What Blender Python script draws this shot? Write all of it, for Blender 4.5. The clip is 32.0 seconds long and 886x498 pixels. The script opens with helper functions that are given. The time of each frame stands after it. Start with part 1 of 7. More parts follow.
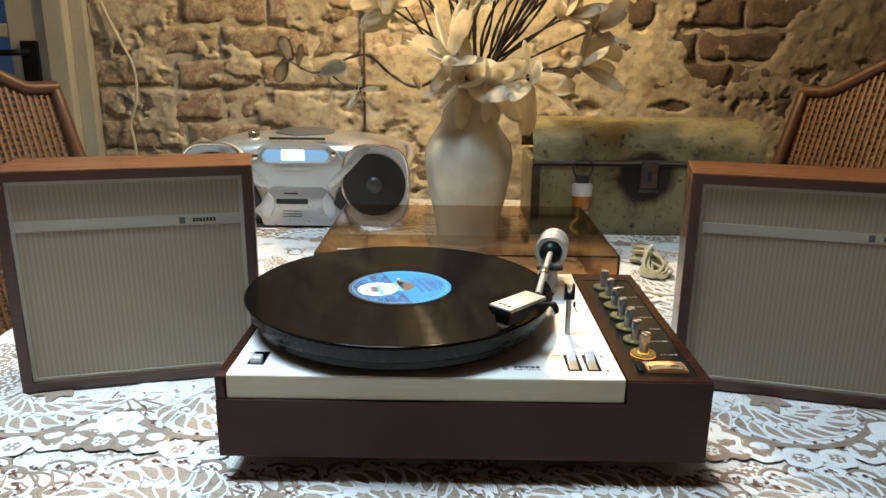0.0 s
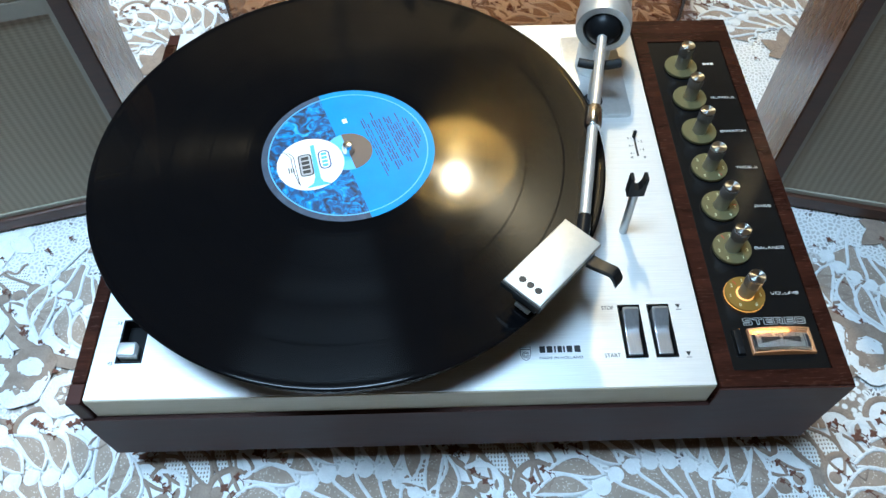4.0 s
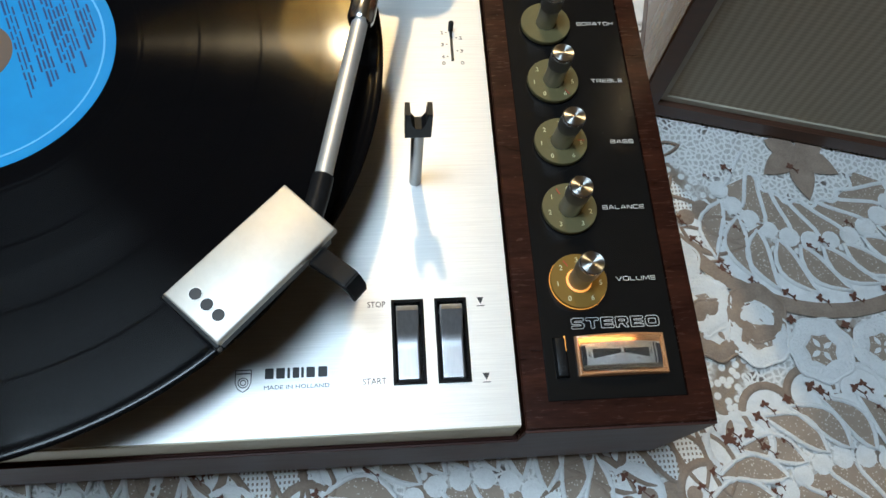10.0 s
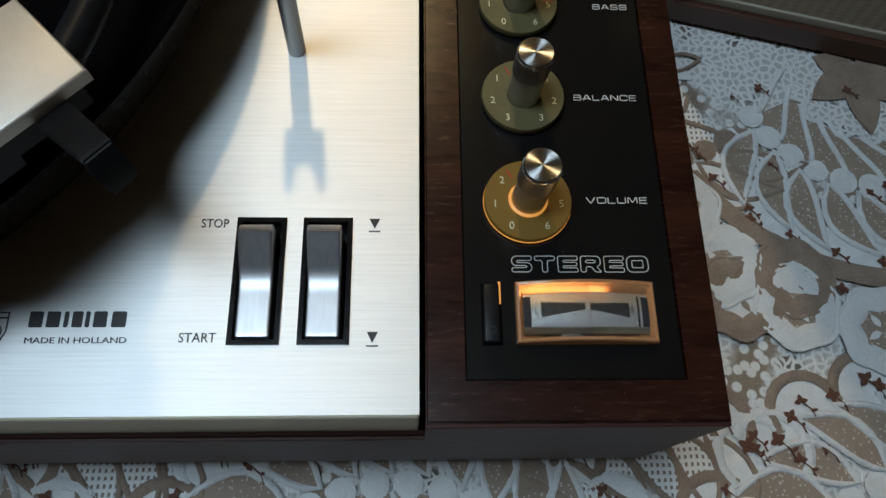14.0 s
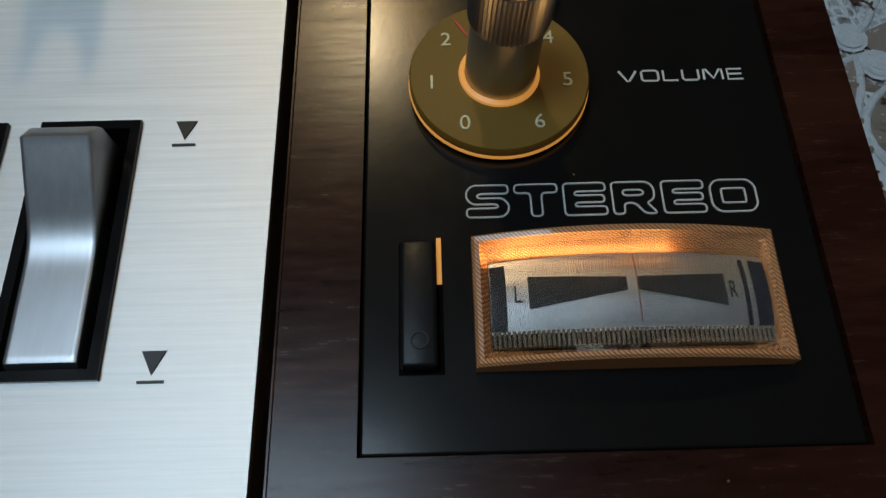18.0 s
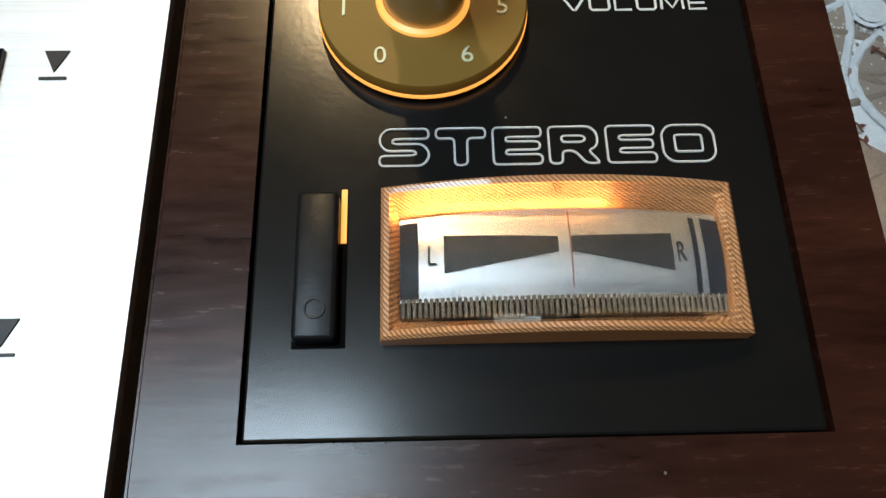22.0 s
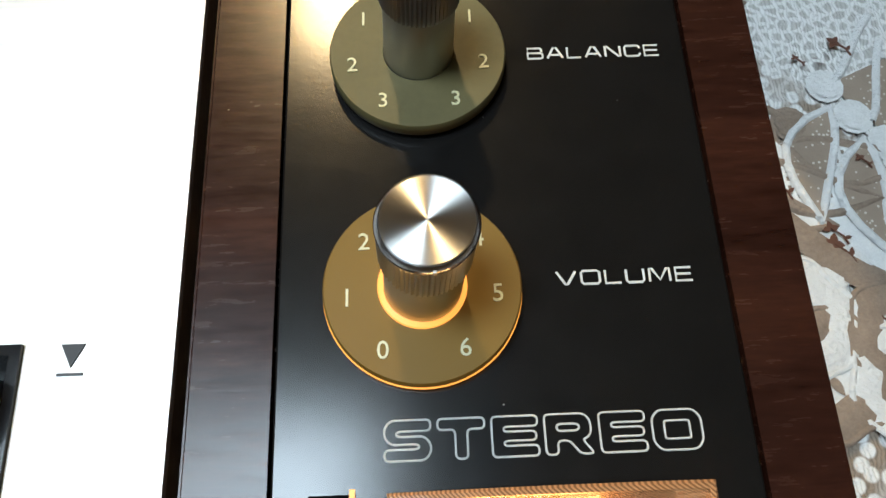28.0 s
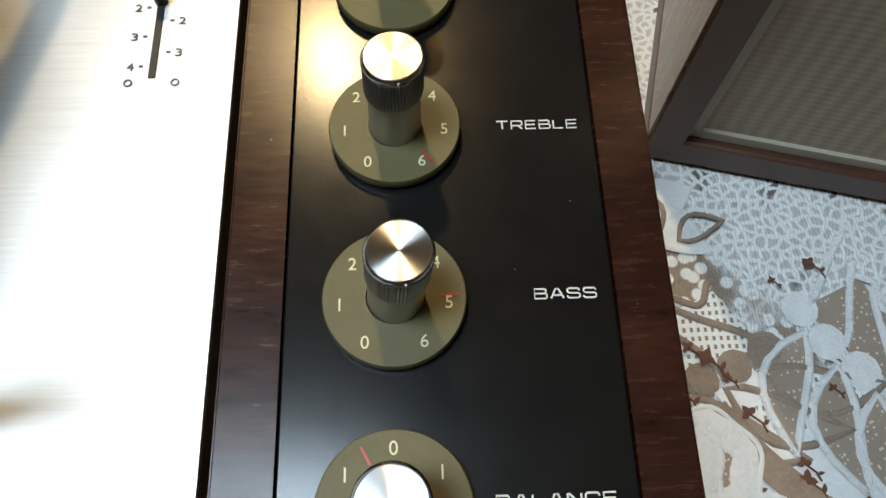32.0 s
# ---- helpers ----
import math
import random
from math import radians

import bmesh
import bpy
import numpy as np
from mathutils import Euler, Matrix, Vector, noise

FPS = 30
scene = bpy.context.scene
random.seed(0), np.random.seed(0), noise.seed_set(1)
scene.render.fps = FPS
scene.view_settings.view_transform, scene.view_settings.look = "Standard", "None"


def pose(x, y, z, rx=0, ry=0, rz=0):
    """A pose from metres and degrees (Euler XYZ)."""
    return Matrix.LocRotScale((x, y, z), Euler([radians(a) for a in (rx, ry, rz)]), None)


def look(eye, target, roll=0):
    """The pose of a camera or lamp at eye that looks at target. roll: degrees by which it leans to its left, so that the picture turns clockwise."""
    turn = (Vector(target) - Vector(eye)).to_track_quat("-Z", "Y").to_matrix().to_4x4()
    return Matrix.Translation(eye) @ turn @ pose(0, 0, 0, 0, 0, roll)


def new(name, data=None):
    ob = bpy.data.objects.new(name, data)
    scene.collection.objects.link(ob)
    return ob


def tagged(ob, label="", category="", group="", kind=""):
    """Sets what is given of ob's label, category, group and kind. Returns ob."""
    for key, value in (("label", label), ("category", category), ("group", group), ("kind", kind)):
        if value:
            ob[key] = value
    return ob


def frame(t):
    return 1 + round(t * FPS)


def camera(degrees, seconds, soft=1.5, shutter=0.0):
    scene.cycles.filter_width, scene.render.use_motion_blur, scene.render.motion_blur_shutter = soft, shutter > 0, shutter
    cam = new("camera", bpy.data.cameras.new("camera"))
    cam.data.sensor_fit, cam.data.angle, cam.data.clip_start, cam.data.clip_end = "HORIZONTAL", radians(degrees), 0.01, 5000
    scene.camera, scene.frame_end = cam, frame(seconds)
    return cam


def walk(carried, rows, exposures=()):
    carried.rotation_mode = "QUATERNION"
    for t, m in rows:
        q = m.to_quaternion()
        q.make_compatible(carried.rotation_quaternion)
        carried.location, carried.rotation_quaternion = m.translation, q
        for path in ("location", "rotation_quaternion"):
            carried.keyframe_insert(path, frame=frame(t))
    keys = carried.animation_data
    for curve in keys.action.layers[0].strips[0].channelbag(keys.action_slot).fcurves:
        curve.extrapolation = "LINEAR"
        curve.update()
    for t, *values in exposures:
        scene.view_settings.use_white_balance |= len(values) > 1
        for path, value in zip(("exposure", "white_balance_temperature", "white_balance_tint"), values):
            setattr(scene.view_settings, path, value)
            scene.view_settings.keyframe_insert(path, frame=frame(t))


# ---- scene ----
cam = camera(62.60, 32.0, soft=1.5)
PATH = [
    (0, (0.033, 0.051, 1.115), (0.018, 1.976, 0.572), 0.6),
    (0.5, (0.038, 0.101, 1.106), (0.008, 1.997, 0.471), 1.3),
    (1, (0.04, 0.164, 1.101), (-0.015, 2.018, 0.354), 1.1),
    (1.5, (0.044, 0.24, 1.089), (-0.03, 2.034, 0.208), 0.8),
    (2, (0.046, 0.314, 1.077), (-0.035, 2.039, 0.068), -0.2),
    (2.5, (0.045, 0.365, 1.068), (-0.019, 2.028, -0.04), -0.8),
    (4.5, (0.03397, 0.48241, 1.23112), (0.04390, 1.43222, -0.52892), -1.12),
    (5, (0.02940, 0.52013, 1.22778), (0.03188, 1.41141, -0.56264), -1.45),
    (5.5, (0.03617, 0.54064, 1.21782), (0.02614, 1.40161, -0.58735), -1.87),
    (6, (0.03592, 0.55487, 1.20903), (0.02103, 1.36176, -0.62091), -2.00),
    (6.5, (0.03888, 0.55362, 1.20269), (0.03053, 1.33497, -0.63835), -1.12),
    (7, (0.05398, 0.55358, 1.19605), (0.04379, 1.36185, -0.63332), -1.14),
    (7.5, (0.06948, 0.55773, 1.18376), (0.08770, 1.37325, -0.64233), 0.16),
    (8, (0.08468, 0.56179, 1.17168), (0.14007, 1.36470, -0.65924), 1.87),
    (8.5, (0.09566, 0.55904, 1.16275), (0.17641, 1.35184, -0.67163), 3.31),
    (9, (0.11107, 0.55671, 1.14854), (0.20978, 1.34465, -0.68705), 4.77),
    (9.5, (0.12649, 0.55738, 1.12850), (0.25162, 1.33511, -0.70984), 6.56),
    (10, (0.13439, 0.56001, 1.11034), (0.29062, 1.32711, -0.73008), 8.77),
    (10.5, (0.14357, 0.56349, 1.09865), (0.30075, 1.32762, -0.74293), 9.38),
    (11, (0.15556, 0.55750, 1.08943), (0.31663, 1.32935, -0.74859), 8.87),
    (11.5, (0.16099, 0.55808, 1.08448), (0.32759, 1.34543, -0.74646), 8.86),
    (12, (0.16475, 0.55975, 1.07356), (0.32191, 1.35605, -0.75433), 8.35),
    (12.5, (0.16547, 0.56161, 1.06693), (0.31306, 1.36387, -0.75915), 8.39),
    (13, (0.16994, 0.56268, 1.05713), (0.30299, 1.36369, -0.77062), 8.20),
    (13.5, (0.17268, 0.56887, 1.03695), (0.28624, 1.34960, -0.80086), 7.79),
    (14, (0.17868, 0.57446, 1.01691), (0.26236, 1.30689, -0.84227), 6.19),
    (14.5, (0.18392, 0.58114, 0.99912), (0.24123, 1.28013, -0.87388), 4.16),
    (16.5, (0.18689, 0.59344, 0.96199), (0.20418, 1.23161, -0.93338), 0.09),
    (17, (0.19092, 0.58803, 0.95539), (0.19823, 1.33503, -0.89986), -1.19),
    (17.5, (0.19700, 0.59396, 0.94068), (0.19708, 1.43719, -0.87287), -1.65),
    (18, (0.19978, 0.59658, 0.92492), (0.21046, 1.41714, -0.89897), -0.74),
    (18.5, (0.20219, 0.60043, 0.91753), (0.21028, 1.36943, -0.92870), -0.59),
    (19, (0.20281, 0.59982, 0.91591), (0.21048, 1.31895, -0.95031), -0.48),
    (19.5, (0.20487, 0.60228, 0.91492), (0.21587, 1.30236, -0.95852), -0.29),
    (20, (0.20653, 0.60214, 0.91435), (0.22411, 1.28584, -0.96508), 0.26),
    (20.5, (0.20597, 0.60154, 0.91509), (0.22593, 1.28497, -0.96441), 0.39),
    (21, (0.20722, 0.60092, 0.91375), (0.22613, 1.29190, -0.96300), 0.43),
    (21.5, (0.20673, 0.60102, 0.91354), (0.23005, 1.29712, -0.96127), 0.87),
    (22, (0.20804, 0.60081, 0.91464), (0.24208, 1.30851, -0.95565), 1.54),
    (22.5, (0.20773, 0.60089, 0.91389), (0.24243, 1.30685, -0.95705), 1.73),
    (23, (0.20843, 0.60029, 0.91279), (0.24638, 1.30951, -0.95685), 1.99),
    (23.5, (0.20943, 0.59992, 0.91313), (0.25185, 1.30961, -0.95624), 2.29),
    (24, (0.20855, 0.60020, 0.91327), (0.25555, 1.31420, -0.95434), 2.70),
    (24.5, (0.20942, 0.60072, 0.91305), (0.25029, 1.31025, -0.95642), 2.16),
    (26.5, (0.20798, 0.60775, 0.91666), (0.24501, 1.28546, -0.96465), 1.43),
    (27, (0.20544, 0.61510, 0.92257), (0.24609, 1.29645, -0.95735), 1.68),
    (27.5, (0.20640, 0.62252, 0.92499), (0.24997, 1.31655, -0.95022), 1.59),
    (28, (0.20814, 0.62806, 0.92892), (0.25745, 1.33403, -0.94169), 1.70),
    (28.5, (0.20915, 0.63200, 0.93219), (0.26268, 1.35341, -0.93239), 1.99),
    (29, (0.20901, 0.63605, 0.93454), (0.27302, 1.36976, -0.92492), 2.61),
    (29.5, (0.20844, 0.64211, 0.93835), (0.27205, 1.37850, -0.92006), 2.75),
    (30, (0.20974, 0.65057, 0.94422), (0.25957, 1.36481, -0.92323), 2.10),
    (30.5, (0.21005, 0.65802, 0.94767), (0.24661, 1.39205, -0.91240), 0.79),
    (31, (0.21328, 0.66241, 0.94847), (0.24229, 1.39912, -0.91067), 0.34),
    (31.5, (0.21246, 0.66906, 0.95334), (0.24612, 1.42151, -0.89941), 0.64),
    (32, (0.21343, 0.67928, 0.95774), (0.26013, 1.43338, -0.89406), 1.72),
]
# seconds, stops, white balance
EXPOSURE = ((0.0, 0.25, 6150, 8), (2.5, 0.1, 5850, 7), (4.5, -0.05, 4980, 2), (7.0, -0.2, 4970, 2), (8.5, -0.3, 5500, 5), (10.0, -0.55, 5850, 7), (12.0, -1.16, 6030, 7), (14.5, -1.4, 5950, 7), (17.0, -1.47, 5850, 6), (18.0, -1.74, 5850, 6), (19.0, -1.3, 6200, 7), (20.0, -0.66, 6200, 8), (22.0, -0.42, 6200, 8), (24.0, -0.4, 6200, 8), (29.0, -0.25, 6300, 8), (32.0, -0.38, 6250, 8))
walk(cam, [(t, look(eye, target, roll)) for t, eye, target, roll in PATH], EXPOSURE)

# world, lamps
world = bpy.data.worlds.new("world")
scene.world = world
world.use_nodes = True
world.node_tree.nodes["Background"].inputs[0].default_value = (0.35, 0.45, 0.6, 1)
world.node_tree.nodes["Background"].inputs[1].default_value = 0.05


def lamp(name, kind, place, energy, colour, size=0.1, aim=None, size_y=None):
    data = bpy.data.lights.new(name, kind)
    data.energy, data.color = energy, colour
    if kind == "AREA":
        data.shape = "RECTANGLE"
        data.size, data.size_y = size, size_y or size
    else:
        data.shadow_soft_size = size
    ob = new(name, data)
    ob.matrix_world = look(place, aim) if aim else Matrix.Translation(place)
    return ob


T = 0.75       # table top
DECK = 0.85    # turntable deck
WALL = 1.86    # face of the back wall
BULB = (0.072, 1.42, 1.735)
lamp("pendant_bulb", "POINT", BULB, 25.5, (1.0, 0.725, 0.395), 0.02)
cool = lamp("ceiling_panel_light", "AREA", (-0.36, 0.640, 2.53), 11.8, (0.74, 0.89, 1.0), 0.82, (-0.36, 0.640, 0), 0.46)
cool.data.spread = radians(85)
# ---- materials ----
def nodes_of(name):
    m = bpy.data.materials.new(name)
    m.use_nodes = True
    nt = m.node_tree
    return m, nt, nt.nodes["Principled BSDF"]


def node(nt, kind, **values):
    n = nt.nodes.new(kind)
    for key, value in values.items():
        if key in n.inputs:
            n.inputs[key].default_value = value
    return n


def coords(nt, stretch=(1, 1, 1), turn=(0, 0, 0)):
    tc = nt.nodes.new("ShaderNodeTexCoord")
    mp = nt.nodes.new("ShaderNodeMapping")
    mp.inputs["Scale"].default_value = stretch
    mp.inputs["Rotation"].default_value = turn
    nt.links.new(tc.outputs["Object"], mp.inputs["Vector"])
    return mp.outputs["Vector"]


def noise_tex(nt, vec, scale, detail=4, rough=0.6, distortion=0.0):
    n = node(nt, "ShaderNodeTexNoise", Scale=scale, Detail=detail, Roughness=rough, Distortion=distortion)
    nt.links.new(vec, n.inputs["Vector"])
    return n.outputs["Fac"]


def ramp(nt, fac, stops):
    r = nt.nodes.new("ShaderNodeValToRGB")
    e = r.color_ramp.elements
    while len(e) < len(stops):
        e.new(0.5)
    for el, (p, c) in zip(e, stops):
        el.position = p
        el.color = (*c, 1) if len(c) == 3 else c
    nt.links.new(fac, r.inputs["Fac"])
    return r.outputs["Color"]


def grey(v):
    return (v, v, v)


def math_node(nt, op, a, b=None, clamp=False):
    n = nt.nodes.new("ShaderNodeMath")
    n.operation, n.use_clamp = op, clamp
    for i, v in enumerate((a, b)):
        if v is None:
            continue
        if isinstance(v, (int, float)):
            n.inputs[i].default_value = v
        else:
            nt.links.new(v, n.inputs[i])
    return n.outputs[0]


def mix(nt, fac, a, b, blend="MIX"):
    n = nt.nodes.new("ShaderNodeMix")
    n.data_type, n.blend_type = "RGBA", blend
    for sock, v in ((n.inputs["Factor"], fac), (n.inputs[6], a), (n.inputs[7], b)):
        if isinstance(v, (int, float)):
            sock.default_value = v
        elif isinstance(v, tuple):
            sock.default_value = (*v, 1)
        else:
            nt.links.new(v, sock)
    return n.outputs[2]


def bump(nt, p, height, strength=0.2, distance=0.001):
    b = node(nt, "ShaderNodeBump", Strength=strength, Distance=distance)
    nt.links.new(height, b.inputs["Height"])
    nt.links.new(b.outputs["Normal"], p.inputs["Normal"])


def surface(name, dark, light, rough=0.5, metal=0.0, scale=30, stretch=(1, 1, 1), bump_scale=200, bump_by=0.0, depth=0.001, rough_vary=0.08, coat=0.0, spec=0.5, fine=0.35):
    """Two-scale mottled surface between two colours."""
    m, nt, p = nodes_of(name)
    v = coords(nt, stretch)
    big = noise_tex(nt, v, scale, 5)
    small = noise_tex(nt, v, scale * 9, 3)
    f = math_node(nt, "ADD", math_node(nt, "MULTIPLY", big, 1 - fine), math_node(nt, "MULTIPLY", small, fine))
    nt.links.new(ramp(nt, f, [(0.32, dark), (0.68, light)]), p.inputs["Base Color"])
    r = math_node(nt, "ADD", math_node(nt, "MULTIPLY", small, 2 * rough_vary), rough - rough_vary)
    nt.links.new(r, p.inputs["Roughness"])
    p.inputs["Metallic"].default_value = metal
    p.inputs["Coat Weight"].default_value = coat
    p.inputs["Coat Roughness"].default_value = 0.12
    p.inputs["Specular IOR Level"].default_value = spec
    if bump_by:
        bump(nt, p, noise_tex(nt, v, bump_scale, 4), bump_by, depth)
    return m


def wood(name, dark, light, rough, along="x", coat=0.0, scale=14, bump_by=0.12):
    m, nt, p = nodes_of(name)
    st = {"x": (0.12, 1, 1), "y": (1, 0.12, 1), "z": (1, 1, 0.12)}[along]
    v = coords(nt, st)
    a = noise_tex(nt, v, scale, 6, 0.65, 0.6)
    b = noise_tex(nt, v, scale * 14, 4, 0.7)
    f = math_node(nt, "ADD", math_node(nt, "MULTIPLY", a, 0.6), math_node(nt, "MULTIPLY", b, 0.4))
    nt.links.new(ramp(nt, f, [(0.35, dark), (0.52, tuple((x + y) / 2 for x, y in zip(dark, light))), (0.68, light)]), p.inputs["Base Color"])
    nt.links.new(math_node(nt, "ADD", math_node(nt, "MULTIPLY", b, 0.3), rough - 0.15), p.inputs["Roughness"])
    p.inputs["Coat Weight"].default_value = coat
    p.inputs["Coat Roughness"].default_value = 0.2
    bump(nt, p, b, bump_by, 0.0006)
    return m


def brushed(name, light, dark, rough, stretch, scale=400, metal=1.0, aniso=0.5, spread=None):
    m, nt, p = nodes_of(name)
    v = coords(nt, stretch)
    f = noise_tex(nt, v, scale, 5, 0.75)
    g = noise_tex(nt, coords(nt), 14, 4)
    nt.links.new(ramp(nt, f, [(0.3, dark), (0.7, light)]), p.inputs["Base Color"])
    r = math_node(nt, "ADD", math_node(nt, "MULTIPLY", f, 0.22), math_node(nt, "ADD", math_node(nt, "MULTIPLY", g, 0.1), rough - 0.16))
    nt.links.new(r, p.inputs["Roughness"])
    p.inputs["Metallic"].default_value = metal
    p.inputs["Anisotropic"].default_value = aniso
    if spread:
        d = nt.nodes.new("ShaderNodeCombineXYZ")
        for k in range(3):
            d.inputs[k].default_value = spread[k]
        nt.links.new(d.outputs[0], p.inputs["Tangent"])
    bump(nt, p, f, 0.06, 0.0003)
    return m


def plain(name, col, rough=0.4, metal=0.0, coat=0.0, emit=None, power=0.0, spec=0.5):
    m, nt, p = nodes_of(name)
    p.inputs["Base Color"].default_value = (*col, 1)
    p.inputs["Metallic"].default_value = metal
    p.inputs["Coat Weight"].default_value = coat
    p.inputs["Specular IOR Level"].default_value = spec
    v = coords(nt)
    nt.links.new(math_node(nt, "ADD", math_node(nt, "MULTIPLY", noise_tex(nt, v, 180, 3), 0.16), rough - 0.08, True), p.inputs["Roughness"])
    if emit:
        p.inputs["Emission Color"].default_value = (*emit, 1)
        p.inputs["Emission Strength"].default_value = power
    return m


def clear(name, col, rough=0.02, ior=1.45, alpha_like=False):
    m, nt, p = nodes_of(name)
    p.inputs["Base Color"].default_value = (*col, 1)
    p.inputs["Transmission Weight"].default_value = 1.0
    p.inputs["IOR"].default_value = ior
    nt.links.new(math_node(nt, "ADD", math_node(nt, "MULTIPLY", noise_tex(nt, coords(nt), 60, 3), rough), rough * 0.4), p.inputs["Roughness"])
    return m


M = {}
def rosewood(name, across):
    """Dark red-brown veneer: broad bands, short pores, worn sheen."""
    m, nt, p = nodes_of(name)
    v = coords(nt, (0.16, 1, 1) if across else (1, 0.16, 1))
    a = noise_tex(nt, v, 90, 6, 0.65, 0.3)
    b = noise_tex(nt, v, 900, 4, 0.65, 0.1)
    c = noise_tex(nt, coords(nt), 30, 3)
    f = math_node(nt, "ADD", math_node(nt, "MULTIPLY", a, 0.65), math_node(nt, "MULTIPLY", b, 0.35))
    nt.links.new(ramp(nt, f, [(0.33, (0.011, 0.0030, 0.0016)), (0.5, (0.028, 0.0092, 0.0056)), (0.70, (0.055, 0.0185, 0.0098))]), p.inputs["Base Color"])
    r = math_node(nt, "ADD", math_node(nt, "MULTIPLY", b, 0.20), math_node(nt, "ADD", math_node(nt, "MULTIPLY", c, 0.10), 0.10))
    nt.links.new(r, p.inputs["Roughness"])
    p.inputs["Specular IOR Level"].default_value = 0.27
    bump(nt, p, b, 0.1, 0.00012)
    return m


M["rosewood"] = rosewood("dark_rosewood_veneer", True)
M["rosewood_x"] = surface("dark_rosewood_front", (0.034, 0.0115, 0.0085), (0.056, 0.019, 0.0135), 0.5, 0, 25, (0.15, 1, 1), 400, 0.12, 0.0003, 0.06, 0, 0.2)
M["teak"] = wood("speaker_teak", (0.092, 0.028, 0.009), (0.215, 0.074, 0.023), 0.30, "x", 0.2)
M["teak_z"] = wood("speaker_teak_sides", (0.07, 0.03, 0.016), (0.15, 0.07, 0.035), 0.28, "z", 0.35)
M["frame_wood"] = wood("speaker_front_frame", (0.045, 0.018, 0.010), (0.10, 0.04, 0.02), 0.4, "x", 0.1)
M["deck"] = brushed("brushed_aluminium_deck", (0.86, 0.85, 0.825), (0.70, 0.69, 0.67), 0.50, (0.02, 1, 1), 1500, 0.55, 0.5, (0, 1, 0))
M["alu"] = brushed("satin_aluminium", (0.74, 0.73, 0.71), (0.62, 0.62, 0.60), 0.46, (1, 1, 1), 300, 0.75, 0.0)
M["head"] = brushed("headshell_aluminium", (0.63, 0.60, 0.54), (0.56, 0.535, 0.48), 0.52, (1, 1, 1), 250, 0.6, 0.0)
M["chrome"] = plain("chrome", (0.85, 0.85, 0.86), 0.16, 1.0)
M["black"] = surface("black_plastic", (0.006, 0.006, 0.0065), (0.012, 0.012, 0.013), 0.36, 0, 60, bump_scale=900, bump_by=0.05, spec=0.16)
M["gloss_black"] = plain("glossy_black_plastic", (0.006, 0.006, 0.007), 0.15, 0, 0, spec=0.5)
M["panel"] = surface("black_satin_panel", (0.0060, 0.0056, 0.0054), (0.0090, 0.0084, 0.0080), 0.19, 0, 25, bump_scale=1400, bump_by=0.03, depth=0.0003, spec=0.36, rough_vary=0.03)
M["ink"] = plain("black_print", (0.012, 0.012, 0.013), 0.5)
M["faint_ink"] = plain("grey_print", (0.085, 0.085, 0.085), 0.5)
M["emblem_ink"] = plain("dark_grey_print", (0.04, 0.04, 0.042), 0.5)
M["white_ink"] = plain("white_print", (0.62, 0.62, 0.60), 0.5)
M["red_ink"] = plain("red_mark", (0.45, 0.03, 0.02), 0.4)
M["dial"] = surface("frosted_olive_dial", (0.108, 0.091, 0.037), (0.142, 0.120, 0.050), 0.5, 0, 120, spec=0.3)
M["dial_lit"] = plain("lit_amber_dial", (0.165, 0.098, 0.013), 0.52, 0, 0.0, (1.0, 0.45, 0.08), 0.055, spec=0.25)
M["amber"] = plain("glowing_amber", (0.5, 0.22, 0.05), 0.4, 0, 0, (1.0, 0.40, 0.07), 1.6)
M["knob"] = plain("gunmetal_knob", (0.46, 0.46, 0.45), 0.40, 1.0)
M["bulb"] = plain("amber_bulb", (0.8, 0.5, 0.2), 0.4, 0, 0, (1.0, 0.50, 0.16), 30.0)
M["knurl"] = plain("black_knurled_collar", (0.34, 0.34, 0.34), 0.34, 1.0)
M["rubber"] = surface("black_rubber", (0.012, 0.012, 0.012), (0.02, 0.02, 0.02), 0.7)


def specks(m, scale=700, colour=(0.16, 0.155, 0.15), share=0.03):
    """Sparse dust over a surface."""
    nt = m.node_tree
    p = nt.nodes["Principled BSDF"]
    d = node(nt, "ShaderNodeTexVoronoi", Scale=scale)
    nt.links.new(coords(nt), d.inputs["Vector"])
    sep = nt.nodes.new("ShaderNodeSeparateColor")
    nt.links.new(d.outputs["Color"], sep.inputs[0])
    hit = math_node(nt, "MULTIPLY", math_node(nt, "LESS_THAN", d.outputs["Distance"], 0.09), math_node(nt, "LESS_THAN", sep.outputs[0], share))
    old = p.inputs["Base Color"].links[0].from_socket
    nt.links.new(mix(nt, hit, old, colour), p.inputs["Base Color"])


specks(M["panel"])
specks(M["rosewood"], 600, (0.16, 0.13, 0.11), 0.02)

# ---- mesh helpers ----
def empty(name, at=(0, 0, 0), rz=0.0):
    ob = new(name)
    ob.empty_display_size = 0.02
    ob.matrix_world = pose(*at, 0, 0, rz)
    return ob


